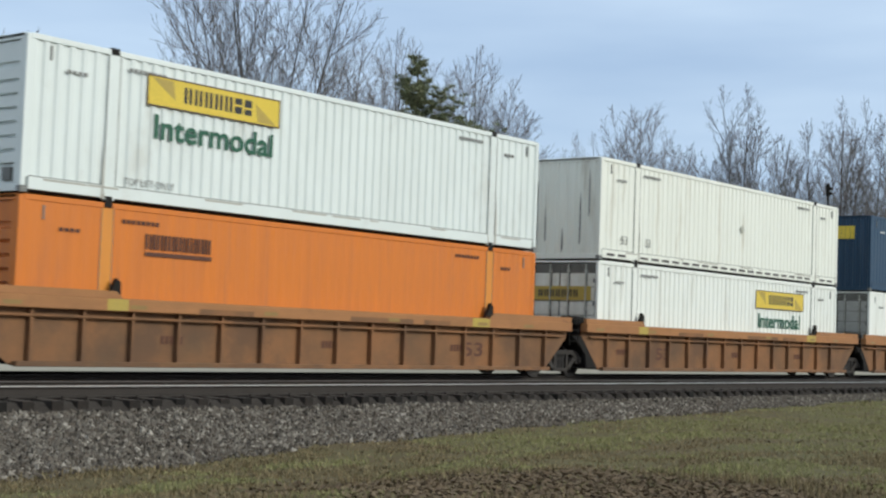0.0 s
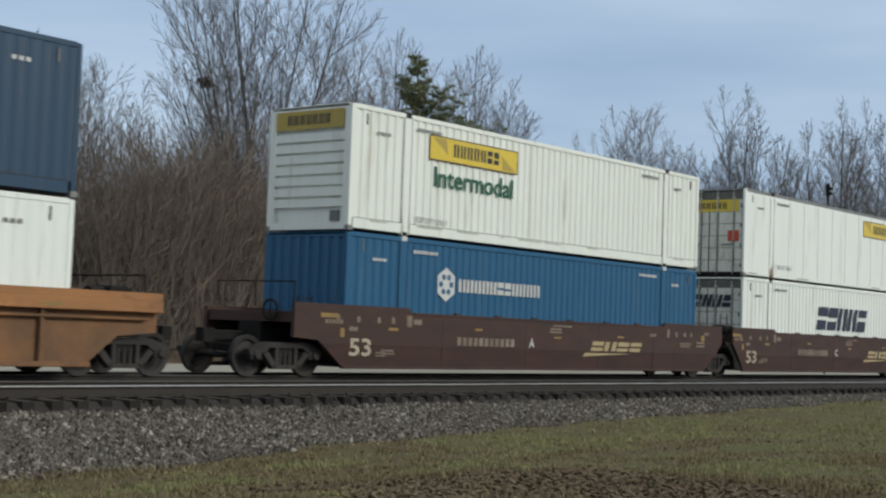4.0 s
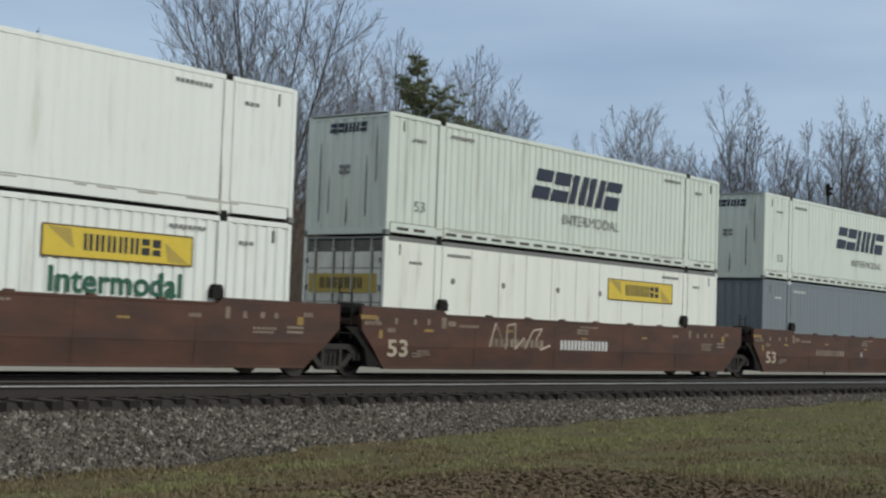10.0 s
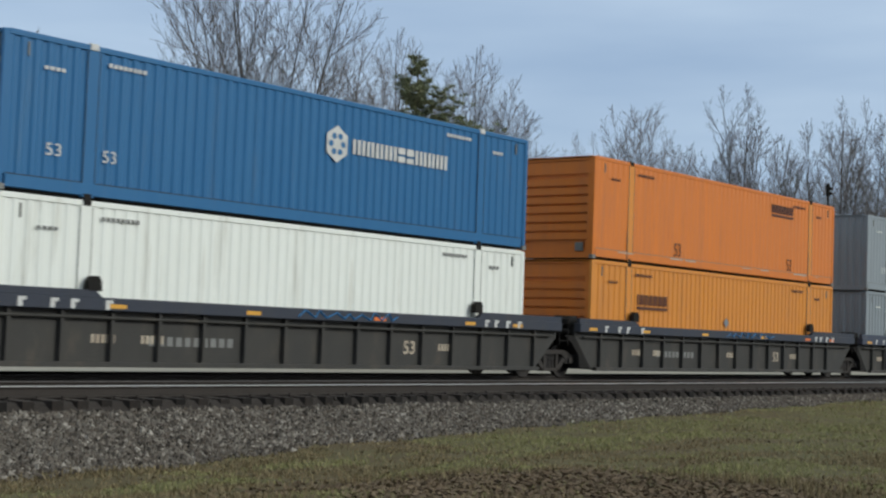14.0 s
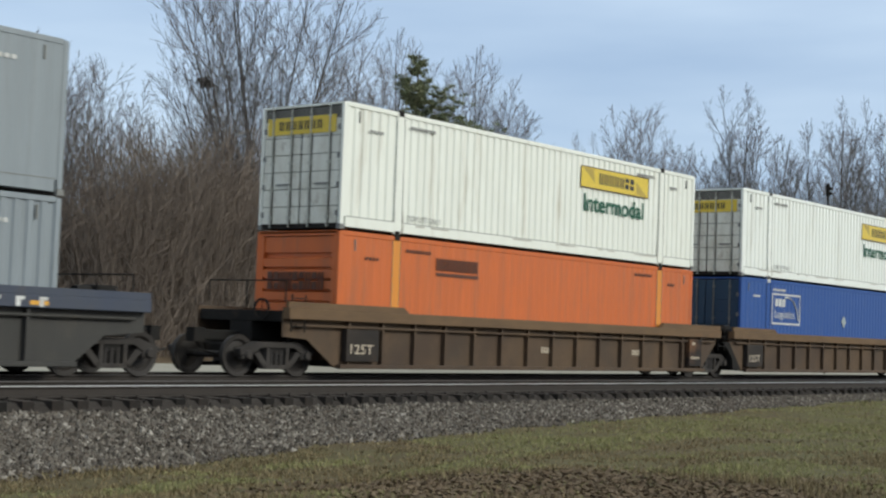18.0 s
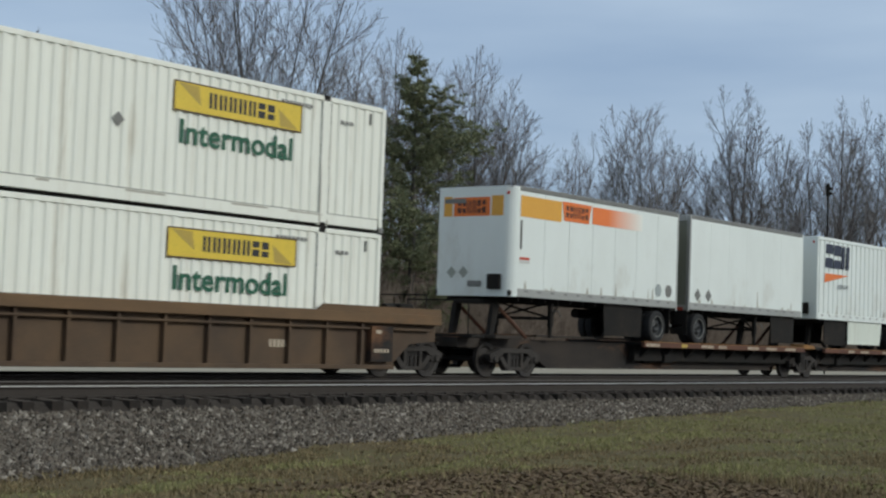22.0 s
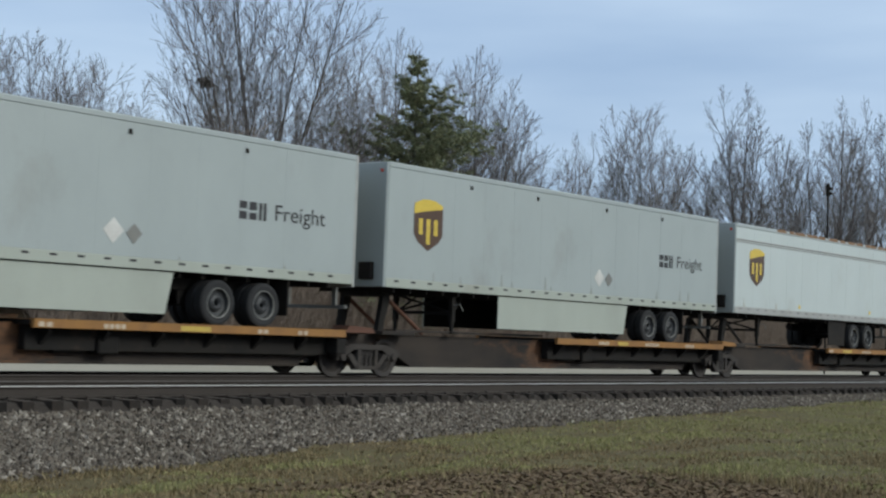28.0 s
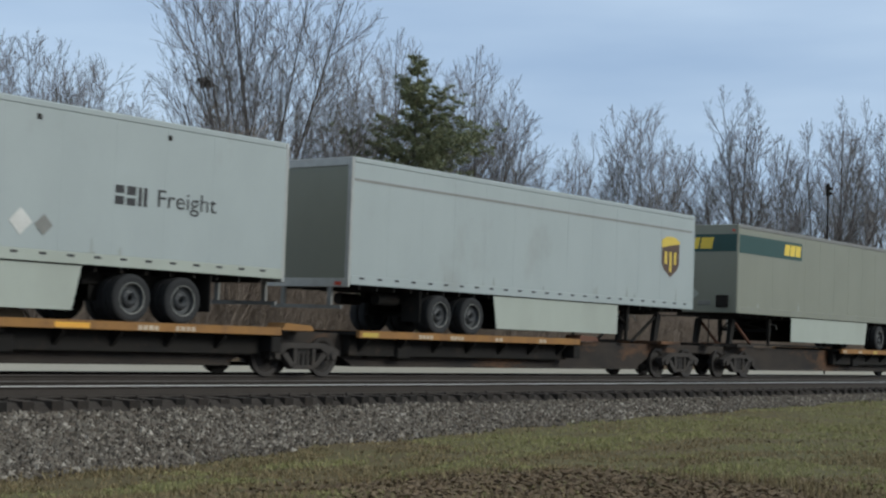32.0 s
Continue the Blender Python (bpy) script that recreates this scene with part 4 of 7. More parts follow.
def plant(kind, x, y, turn, height, label="bare deciduous tree with fine grey-brown twigs"):
    z = ground_z(x, y) - 0.1
    ob = thing("bare_tree", label, "tree", (x, y, z), "bare trees")
    ob.rotation_euler = (0, 0, turn)
    scale = (height - z) / TREE_TALL[kind]
    ob.scale = (scale, scale, scale)
    tr, cr = KINDS[kind]
    part("trunk", tr, bark_m, ob)
    part("crown", cr, twig_m, ob)
    return ob


rt = random.Random(31)
# (direction X/Y, depth Y, kind, height of the top)
TREES = ((0.719, 60, 3, 15.2), (0.696, 66, 5, 15.8), (0.757, 64, 4, 15.9), (0.785, 58, 5, 13.9), (0.658, 62, 4, 14.8), (0.822, 68, 2, 13.6),
         (0.981, 55, 0, 24.0), (1.095, 72, 4, 22.6), (1.171, 66, 1, 21.6), (1.130, 60, 5, 17.6), (1.264, 66, 5, 20.4), (1.309, 62, 1, 20.7),
         (1.355, 60, 3, 17.6), (1.447, 74, 5, 17.6), (1.530, 66, 2, 18.0), (1.621, 58, 2, 18.6), (1.695, 56, 5, 18.8),
         (1.780, 64, 3, 18.4), (1.930, 52, 2, 20.7), (2.000, 56, 5, 19.4), (2.110, 58, 3, 18.6), (2.235, 52, 5, 20.2),
         (2.340, 50, 2, 22.1), (2.441, 54, 4, 23.2), (2.60, 50, 4, 24.0), (1.339, 74, 4, 19.0), (0.93, 78, 4, 19.5))
for sl, y, k, top in TREES:
    plant(k, sl * y, y, rt.uniform(0, 6.28), top)


def pine(x, y, height):
    ob = thing("pine_tree", "dark green pine with ragged open branches", "tree", (x, y, ground_z(x, y) - 0.1))
    rnd = random.Random(77)
    g = Geo()
    for i in range(8):
        g.tube((0.05 * math.sin(i), 0.05 * math.cos(i), height * i / 8), (0.05 * math.sin(i + 1), 0.05 * math.cos(i + 1), height * (i + 1) / 8), 0.24 * (1 - i / 8.6), 0.24 * (1 - (i + 1) / 8.6), 8)
    part("trunk", g, bark_m, ob)
    limbs, vs, fs = Geo(), [], []
    z = 1.2
    while z < height - 0.2:
        f = z / height
        reach = min(4.3, 0.25 + (0.38 if height - z < 3.0 else 0.66) * (height - z)) * rnd.uniform(0.62, 1.28)
        for b in range(rnd.choice((6, 7, 8))):
            if rnd.random() < 0.24:
                continue
            a = rnd.uniform(0, 6.28)
            ln = reach * rnd.uniform(0.6, 1.1)
            up = 0.10 + 0.5 * f
            d = Vector((math.cos(a), math.sin(a), up)).normalized()
            p0 = Vector((0, 0, z + rnd.uniform(-0.25, 0.25)))
            limbs.tube(p0, p0 + d * ln, 0.035 * (1.2 - f), 0.01, 4)
            m = max(3, int(ln * 5.0))
            for k in range(m):
                q = 0.22 + 0.80 * (k + rnd.random()) / m
                c = p0 + d * ln * q + Vector((rnd.gauss(0, 0.16), rnd.gauss(0, 0.16), rnd.gauss(0.03, 0.09))) * (0.5 + ln * 0.3)
                for _ in range(30):
                    w = Vector((rnd.gauss(0, 1), rnd.gauss(0, 1), rnd.gauss(0.3, 0.6))).normalized() * rnd.uniform(0.18, 0.42)
                    s = Vector((rnd.gauss(0, 1), rnd.gauss(0, 1), rnd.gauss(0, 1))).normalized() * 0.035
                    n = len(vs)
                    vs += [tuple(c - s), tuple(c + s), tuple(c + w)]
                    fs.append((n, n + 1, n + 2))
        z += rnd.uniform(0.42, 0.62)
    part("branchwork", limbs, bark_m, ob, kind="stuff")
    me = bpy.data.meshes.new("needles")
    me.from_pydata(vs, [], fs)
    part("needles", me, needle_m, ob, "dark green needles")
    return ob


pine(1.206 * 50, 50, 16.2)


def thicket(count, near, deep, tall, name, label, seed, lo=0.55, hi=2.7, fans=7):
    """Leafless shrubs: bent stems in loose clumps, each with rising twigs."""
    rnd = random.Random(seed)
    rods = []
    gauss, uniform = rnd.gauss, rnd.uniform
    for _ in range(count):
        y = near + deep * rnd.random() ** 1.4
        x = y * uniform(lo, hi)
        if x < 0.735 * y and y < 59:
            continue
        h = uniform(0.45, 1.0) * tall * (0.88 + 0.5 * noise.noise((x * 0.12, y * 0.12, 0)))
        z = ground_z(x, y) - 0.05
        lx, ly = gauss(0, 0.22), gauss(0, 0.22)
        pts = [(x, y, z)]
        for k in range(3):
            px, py, pz = pts[-1]
            pts.append((px + (lx + gauss(0, 0.14)) * h / 3, py + (ly + gauss(0, 0.14)) * h / 3, pz + h / 3))
            rods.append((pts[-2], pts[-1], 0.024 - 0.006 * k, 0.018 - 0.006 * k))
        for k in range(fans):
            f = uniform(0.4, 2.95)
            i = int(f)
            a, b = pts[i], pts[i + 1]
            c = tuple(a[n] + (b[n] - a[n]) * (f - i) for n in range(3))
            e = h * 0.10 + 0.15
            t = (c[0] + gauss(0, e), c[1] + gauss(0, e), c[2] + uniform(0.3, 1.5) * e * 1.4)
            rods.append((c, t, 0.012, 0.0))
    me = rods_mesh(name, rods)
    me.materials.append(brush_m)
    return tagged(new(name, me), label, "brush", kind="stuff")


thicket(9000, 48.0, 12, 5.2, "thicket", "dense leafless brown brush under the trees", 5, 0.6, 2.6)
thicket(3400, 50.0, 10, 8.8, "tall_brush", "tall dense brown shrubs under the large bare tree", 6, 0.80, 1.03, 10)
thicket(2600, 52.0, 14, 7.0, "saplings", "thin bare brown saplings under the large trees", 7, 0.60, 0.82, 9)
thicket(2000, 53.0, 16, 8.0, "saplings", "thin bare brown saplings under the large trees", 8, 1.03, 1.62, 9)
thicket(1500, 51.0, 14, 5.6, "saplings", "thin bare brown saplings under the large trees", 9, 1.62, 2.6, 8)


def house(x0, x1, y0, y1, eave, ridge):
    wall_m = surface("grey_green_siding", (0.26, 0.28, 0.25), 0.8, second=(0.21, 0.23, 0.20), scale=(0.3, 0.3, 8), amount=0.5, bump=0.1)
    roof_m = surface("pale_metal_roof", (0.62, 0.64, 0.66), 0.5, second=(0.5, 0.52, 0.54), amount=0.5, bump=0.05)
    z = ground_z(x1, y0) - 0.2
    ob = thing("house", "small grey-green house with a pale metal roof", "house", (x0, y0, z))
    w, d = x1 - x0, y1 - y0
    part("wall", Geo().box(0, w, 0, 0.2, 0, eave - z), wall_m, ob)
    part("wall", Geo().box(0, w, d - 0.2, d, 0, eave - z), wall_m, ob)
    for x in (0, w - 0.2):
        part("wall", Geo().prism([(0.2, 0), (d - 0.2, 0), (d - 0.2, eave - z), (d / 2, ridge - z), (0.2, eave - z)], "x", x, x + 0.2), wall_m, ob)
    part("roof", Geo().prism([(-0.5, eave - z - 0.1), (d / 2, ridge - z + 0.12), (d / 2, ridge - z + 0.30), (-0.5, eave - z + 0.10)], "x", -0.4, w + 0.4), roof_m, ob)
    part("roof", Geo().prism([(d + 0.5, eave - z - 0.1), (d + 0.5, eave - z + 0.10), (d / 2, ridge - z + 0.30), (d / 2, ridge - z + 0.12)], "x", -0.4, w + 0.4), roof_m, ob)
    for x in (w - 2.6, w - 6.0):
        wn = part("window", Geo().box(x, x + 1.2, -0.03, 0.0, 1.2, 2.6), roof_m, ob, "white-framed window")
        part("pane", Geo().box(x + 0.1, x + 1.1, -0.045, -0.03, 1.3, 2.5), inkblack, wn)
    return ob


house(30.0, 40.6, 58.0, 66.0, 4.9, 7.0)


def signal_mast(x, y, top):
    z = ground_z(x, y) - 0.1
    ob = thing("signal_mast", "slim dark signal mast with a small box head", "mast", (x, y, z))
    part("pole", Geo().cyl((0, 0, 0), "z", 0.06, top - z - 0.7, 10, 0.045), black, ob)
    head = part("signal_head", Geo().box(-0.13, 0.13, -0.10, 0.10, top - z - 0.8, top - z, 0.02), black, ob)
    for drop in (0.3, 0.6):
        part("lens_hood", Geo().cyl((0, -0.10, top - z - drop), "y", 0.09, -0.15, 12), black, head)
    return ob


signal_mast(90.15, 40.0, 11.65)


def nest(x, y, z):
    rnd = random.Random(3)
    rods = []
    for _ in range(260):
        c = Vector((rnd.gauss(0, 0.13), rnd.gauss(0, 0.13), rnd.gauss(0, 0.10)))
        d = Vector((rnd.gauss(0, 1), rnd.gauss(0, 1), rnd.gauss(0, 0.5))).normalized() * rnd.uniform(0.12, 0.26)
        rods.append((tuple(c - d), tuple(c + d), 0.014, 0.008))
    ob = thing("nest", "dark ball of twigs and leaves high in the bare tree", "nest", (x, y, z))
    part("twig_ball", rods_mesh("twig_ball", rods), bark_m, ob)
    return ob


nest(48.86, 54.00, 12.87)
# ---- rolling stock ----
def wheelset_mesh():
    g = Geo()
    g.cyl((0, -0.95, 0), "y", 0.075, 1.90, 10)
    for s in (-1, 1):
        y = s * 0.7525
        prof = [(0.08, -0.05), (0.30, -0.02), (0.36, -0.05), (0.42, -0.05), (0.42, 0.06), (0.445, 0.07), (0.445, 0.095), (0.35, 0.08), (0.30, 0.03), (0.08, 0.06)]
        g.lathe([(r, -s * -o if s < 0 else -o) for r, o in prof], (0, y, 0), "y", 26)
    g.box(-0.05, 0.05, -0.7525 - 0.06, -0.7525 - 0.04, 0.12, 0.20)
    return g.mesh("wheelset")


def side_frame_geo(y0, y1):
    g = Geo()
    top = [(-1.10, 0.44), (-1.12, 0.56), (-0.62, 0.72), (0.62, 0.72), (1.12, 0.56), (1.10, 0.44), (0.66, 0.50), (0.50, 0.60), (-0.50, 0.60), (-0.66, 0.50)]
    g.prism(top, "y", y0, y1)
    g.prism([(-0.70, 0.46), (-0.56, 0.52), (-0.30, 0.24), (-0.38, 0.15)], "y", y0, y1)
    g.prism([(0.70, 0.46), (0.38, 0.15), (0.30, 0.24), (0.56, 0.52)], "y", y0, y1)
    g.box(-0.40, 0.40, y0, y1, 0.14, 0.23, 0.01)
    g.box(-0.34, -0.24, y0, y1, 0.22, 0.62, 0.01).box(0.24, 0.34, y0, y1, 0.22, 0.62, 0.01)
    for s in (-1, 1):
        g.box(s * 0.89 - 0.17, s * 0.89 + 0.17, y0 + 0.01, y1 - 0.01, 0.34, 0.58, 0.02)
    return g


WHEELSET = wheelset_mesh()
WHEELSET.materials.append(darkwheel)
FRAME_MESH = side_frame_geo(-1.14, -0.96).mesh("side_frame")
SPRING = Geo()
for _x in (-0.15, 0.0, 0.15):
    SPRING.cyl((_x, -1.05, 0.23), "z", 0.062, 0.30, 10)
SPRING_MESH = SPRING.mesh("spring_nest")
BOLSTER_MESH = Geo().box(-0.22, 0.22, -1.10, 1.10, 0.46, 0.66, 0.02).mesh("bolster")
CAP_MESH = Geo().cyl((0, 0, 0), "y", 0.11, -0.06, 12, 0.085).mesh("bearing_cap")


def truck(car, x, z=0.0):
    """A two-axle bogie under a car, centred at x."""
    t = part("truck", BOLSTER_MESH, black, car, "black cast-steel bogie", at=(x, MID, z))
    f = part("side_frame", FRAME_MESH, cast, t)
    f2 = part("side_frame", FRAME_MESH, cast, t)
    f2.rotation_euler = (0, 0, math.pi)
    part("spring_nest", SPRING_MESH, darkwheel, t)
    for s in (-1, 1):
        w = part("wheelset", WHEELSET, darkwheel, t, at=(s * 0.89, 0, 0.42))
        wheelsets.append((w, s * 0.89, 0, 0.42))
        part("bearing_cap", CAP_MESH, cast, t, at=(s * 0.89, -1.13, 0.44))
    return t


def coupler(car, x, way):
    c = part("coupler", Geo().box(min(x, x + way * 1.15), max(x, x + way * 1.15), MID - 0.09, MID + 0.09, 0.72, 0.94, 0.02), black, car)
    part("knuckle", Geo().prism([(x + way * 1.10, MID - 0.2), (x + way * 1.38, MID - 0.16), (x + way * 1.42, MID + 0.05), (x + way * 1.25, MID + 0.2), (x + way * 1.10, MID + 0.16)][::way], "z", 0.68, 0.98), black, c)
    part("air_hose", Geo().tube((x + way * 0.3, MID - 0.4, 0.82), (x + way * 0.9, MID - 0.35, 0.42), 0.025).tube((x + way * 0.9, MID - 0.35, 0.42), (x + way * 1.4, MID - 0.3, 0.52), 0.025), black, c)
    return c


def grab_ladder(car, x, y, z0, z1, material):
    g = Geo()
    for u in (x, x + 0.42):
        g.tube((u, y, z0), (u, y, z1), 0.018)
    z = z0 + 0.12
    while z < z1:
        g.tube((x, y, z), (x + 0.42, y, z), 0.013)
        z += 0.30
    return part("ladder", g, material, car)


def well_car(label, s0, style, left, right, trucks, paint, top=None, seed=0):
    """One unit of an articulated well car. left and right: 'truck' or 'joint'. trucks: bogie centres from the container's left end."""
    car = thing("well_car", label, "rail car", (0, 0, 0), "well cars")
    mover(car, s0, TRAIN_Y, 0)
    L = LONG
    top = top or paint
    a, b = (-1.72 if left == "truck" else -0.85), (L + 2.05 if right == "truck" else L + 1.5)
    lo0, lo1 = (0.02 if left == "joint" else -0.05), (L + 0.5 if right == "joint" else L + 0.35)
    sl0 = [(a, 0.84), (a + 0.75, 0.80)] if left == "truck" else [(a, 1.05)]
    sl1 = [(b - 0.95, 0.76), (b, 0.84)] if right == "truck" else [(b, 1.05)]
    Y0 = -0.13 if style == "plate" else -0.215
    for near in (True, False):
        y_out = Y0 if near else WIDTH - Y0
        sg = 1 if near else -1

        def Y(u, w):
            return (y_out + sg * u, y_out + sg * w) if near else (y_out + sg * w, y_out + sg * u)

        outline = [(lo0, 0.19)] + sl0[::-1] + [(a, 1.47), (b, 1.47)] + sl1[::-1] + [(lo1, 0.19)]
        y0, y1 = Y(0.0, 0.10) if style == "plate" else Y(0.17, 0.20)
        if style == "plate":
            # the lower plate leans inwards
            def at_seam(p, q):
                f = (0.72 - p[1]) / (q[1] - p[1])
                return (p[0] + (q[0] - p[0]) * f, 0.72)
            u0, u1 = at_seam(outline[0], outline[1]), at_seam(outline[-1], outline[-2])
            part("side_sill", Geo().prism(([u0] + outline[1:-1] + [u1])[::-1], "y", y0, y1), paint, car, "long steel side of the well")
            lean = 0.065 * sg
            g = Geo()
            low = [(outline[0], lean), (u0, 0.0), (u1, 0.0), (outline[-1], lean)]
            g.add([(p[0], y + d, p[1]) for y in (y0, y1) for p, d in low],
                  [[3, 2, 1, 0], [4, 5, 6, 7], [0, 1, 5, 4], [1, 2, 6, 5], [2, 3, 7, 6], [3, 0, 4, 7]])
            part("lower_side_sill", g, paint, car)
        else:
            part("side_sill", Geo().prism(outline[::-1], "y", y0, y1), paint, car, "long steel side of the well")
        if not near:
            continue
        if style != "plate":
            part("top_chord", Geo().box(a, b, *Y(-0.03, 0.19), 1.22, 1.46, 0.015), top, car)
            part("bottom_chord", Geo().box(lo0, lo1, *Y(-0.02, 0.12), 0.17, 0.27, 0.012), paint, car)
            part("brake_pipe", Geo().tube((a + 0.3, Y0 + 0.08, 1.09), (b - 0.3, Y0 + 0.08, 1.09), 0.032, n=8), paint, car)
            x = lo0 + 0.35
            while x < lo1 - 0.1:
                part("side_rib", Geo().prism([(x - 0.035, Y0 + 0.06), (x + 0.035, Y0 + 0.06), (x + 0.035, Y0 + 0.172), (x - 0.035, Y0 + 0.172)], "z", 0.265, 1.225), paint, car)
                x += 1.16
        else:
            part("side_seam", Geo().box(lo0 + 0.2, lo1 - 0.2, *Y(-0.006, 0.002), 0.70, 0.715), paint, car)
            for x in (3.4, 6.9, 10.4, 13.4):
                part("weld_seam", Geo().box(x, x + 0.012, *Y(-0.005, 0.002), 0.24, 1.44), paint, car)
            part("top_lip", Geo().box(2.3, 13.9, *Y(-0.012, 0.11), 1.44, 1.50, 0.008), paint, car)
            part("bottom_chord", Geo().box(lo0, lo1, *Y(0.05, 0.17), 0.17, 0.23, 0.008), paint, car)
        # raised ends of the side
        for u, w, cut in ((a, 2.30, 1), (13.95, b, 0)):
            pts = [(u, 1.465), (w, 1.465), (w - (0.18 if cut else 0.0), 1.60), (u + (0.0 if cut else 0.18), 1.60)]
            part("raised_side", Geo().prism(pts, "y", *Y(0.004, 0.096)), top, car)
        for x in (2.12, 13.98):
            if seed < 3:
                g = Geo().prism([(x - 0.16, 1.50), (x + 0.12, 1.50), (x + 0.12, 1.76), (x + 0.02, 1.84), (x - 0.04, 1.72)], "y", *Y(0.02, 0.12))
                part("container_guide", g, black, car)
            elif 5 < seed < 12:
                g = Geo().prism([(x - 0.15, 1.58), (x + 0.15, 1.58), (x + 0.15, 1.76), (x + 0.08, 1.86), (x - 0.08, 1.86), (x - 0.15, 1.76)], "y", *Y(0.0, 0.14))
                part("container_guide", g, black, car)
    part("well_floor", Geo().box(0.0, L, 0.0, WIDTH, 0.20, 0.34), black, car)
    for u, w in ((a + 0.05, -0.12), (L + 0.12, b - 0.05)):
        part("end_platform", Geo().box(u, w, -0.02, WIDTH + 0.02, 1.16, 1.40, 0.01), paint if style == "plate" else black, car)
        part("bulkhead", Geo().box(-0.14 if u < 0 else L + 0.10, -0.10 if u < 0 else L + 0.14, 0, WIDTH, 0.34, 1.20), paint, car)
        part("centre_sill", Geo().box(u, w, MID - 0.35, MID + 0.35, 0.72, 1.16, 0.02), black, car)
    # marks
    r = random.Random(seed)
    if style == "plate":
        y = Y0 - 0.004
        words("53", 0.06, 0.80, 0.46, 0.86, y, inkcream, car, bold=0.02)
        part("stencil", bars(4.0, 6.45, 0.76, 0.96, 11, gap=0.32, y0=y - 0.002, y1=y, seed=seed), inkfaint, car, "stencilled car mark in plain bars", kind="stuff")
        g = Geo()
        for x, z, w, h in ((-0.4, 1.24, 0.12, 0.13), (1.5, 1.22, 0.10, 0.15), (0.3, 1.22, 0.10, 0.13), (1.0, 1.22, 0.10, 0.13), (2.05, 1.16, 0.18, 0.26), (2.3, 1.22, 0.30, 0.12), (14.2, 1.18, 0.12, 0.24), (14.7, 1.2, 0.10, 0.14), (15.2, 1.22, 0.12, 0.12), (15.6, 1.22, 0.12, 0.12), (16.0, 1.02, 0.5, 0.05), (16.0, 0.92, 0.5, 0.05), (0.95, 0.46, 0.36, 0.03), (0.95, 0.53, 0.30, 0.03), (8.0, 1.24, 0.55, 0.05), (8.0, 1.16, 0.55, 0.05)):
            g.box(x, x + w, y - 0.002, y, z, z + h)
        for x, z, n, w, h in ((-0.75, 1.17, 5, 0.6, 0.09), (0.05, 1.02, 3, 0.3, 0.10), (1.15, 0.50, 6, 0.5, 0.05), (1.15, 0.57, 6, 0.45, 0.05), (2.75, 1.20, 6, 0.8, 0.07), (8.15, 1.33, 7, 0.9, 0.05), (13.2, 1.18, 4, 0.35, 0.08), (15.0, 0.98, 6, 0.7, 0.05), (15.0, 0.90, 6, 0.62, 0.05), (15.0, 0.82, 6, 0.66, 0.05), (16.5, 1.28, 4, 0.3, 0.10)):
            if r.random() < 0.85:
                g.add(*(lambda q: (q.v, q.f))(bars(x, x + w, z, z + h, n, gap=0.3, y0=y - 0.002, y1=y, seed=r.randint(0, 99))))
        part("stencil", g, inkfaint, car, kind="stuff")
        for x in (3.9, 5.6, 7.2, 8.9, 10.7, 12.4):
            part("lip_lug", Geo().box(x, x + 0.22, Y0 - 0.01, Y0 + 0.09, 1.495, 1.54, 0.012), paint, car)
        for x, z, w, h in ((-0.9, 1.30, 0.75, 0.12), (1.4, 1.06, 0.45, 0.08), (4.7, 1.14, 0.42, 0.06), (8.2, 1.02, 0.42, 0.06), (11.4, 1.10, 0.42, 0.06), (16.3, 1.1, 0.25, 0.22), (-0.25, 0.88, 0.16, 0.24)):
            part("reflector", Geo().box(x, x + w * 0.75, y - 0.003, y - 0.001, z, z + h * 0.8), reflectold, car)
    else:
        y = Y0 - 0.031
        for x in (-0.4, 2.45, 6.0, 10.0, 13.4, 15.4):
            if top is not khaki:
                part("reflector", Geo().box(x, x + 0.4, y - 0.002, y, 1.27, 1.35), (gold if r.random() < 0.6 else inkorange) if top in (slate, duskslate) else reflectold, car)
        if paint is rust_orange:
            part("paint_patch", Geo().box(13.2, 13.9, y - 0.0015, y + 0.004, 1.235, 1.45), yellowold, car, "worn yellow paint patch")
            part("paint_patch", Geo().box(1.9, 2.4, y - 0.0015, y + 0.004, 1.235, 1.45), yellowold, car, "worn yellow paint patch")
            for x, w in ((4.2, 1.5), (8.7, 2.2), (11.3, 1.0)):
                part("paint_patch", Geo().box(x, x + w, y - 0.001, y + 0.004, 1.23, 1.34), rust_orange, car)
        for x in (1.0, 2.2, 3.4, 8.0, 12.6):
            part("stencil", bars(x, x + 0.6, 0.62, 0.78, 5, gap=0.35, y0=Y0 + 0.160, y1=Y0 + 0.168, seed=seed), inkbrown if paint is rust_orange else inkcream, car, kind="stuff") if r.random() < 0.6 else None
    for x in trucks:
        truck(car, x)
    if left == "truck":
        coupler(car, a - 0.05, -1)
        grab_ladder(car, a + 0.1, Y0 + 0.02, 0.95, 1.75, black)
        part("hand_rail", Geo().tube((a + 0.2, 0.1, 1.6), (a + 0.2, 0.1, 2.05), 0.018).tube((a + 0.2, 0.1, 2.05), (a + 0.2, WIDTH - 0.1, 2.05), 0.018).tube((a + 0.2, WIDTH - 0.1, 2.05), (a + 0.2, WIDTH - 0.1, 1.6), 0.018).tube((a + 0.2, MID, 1.5), (a + 0.2, MID, 2.05), 0.018), black, car)
        g = Geo().lathe([(0.20, -0.02), (0.24, -0.02), (0.24, 0.02), (0.20, 0.02)], (a - 0.02, MID - 0.7, 1.42), "x", 20)
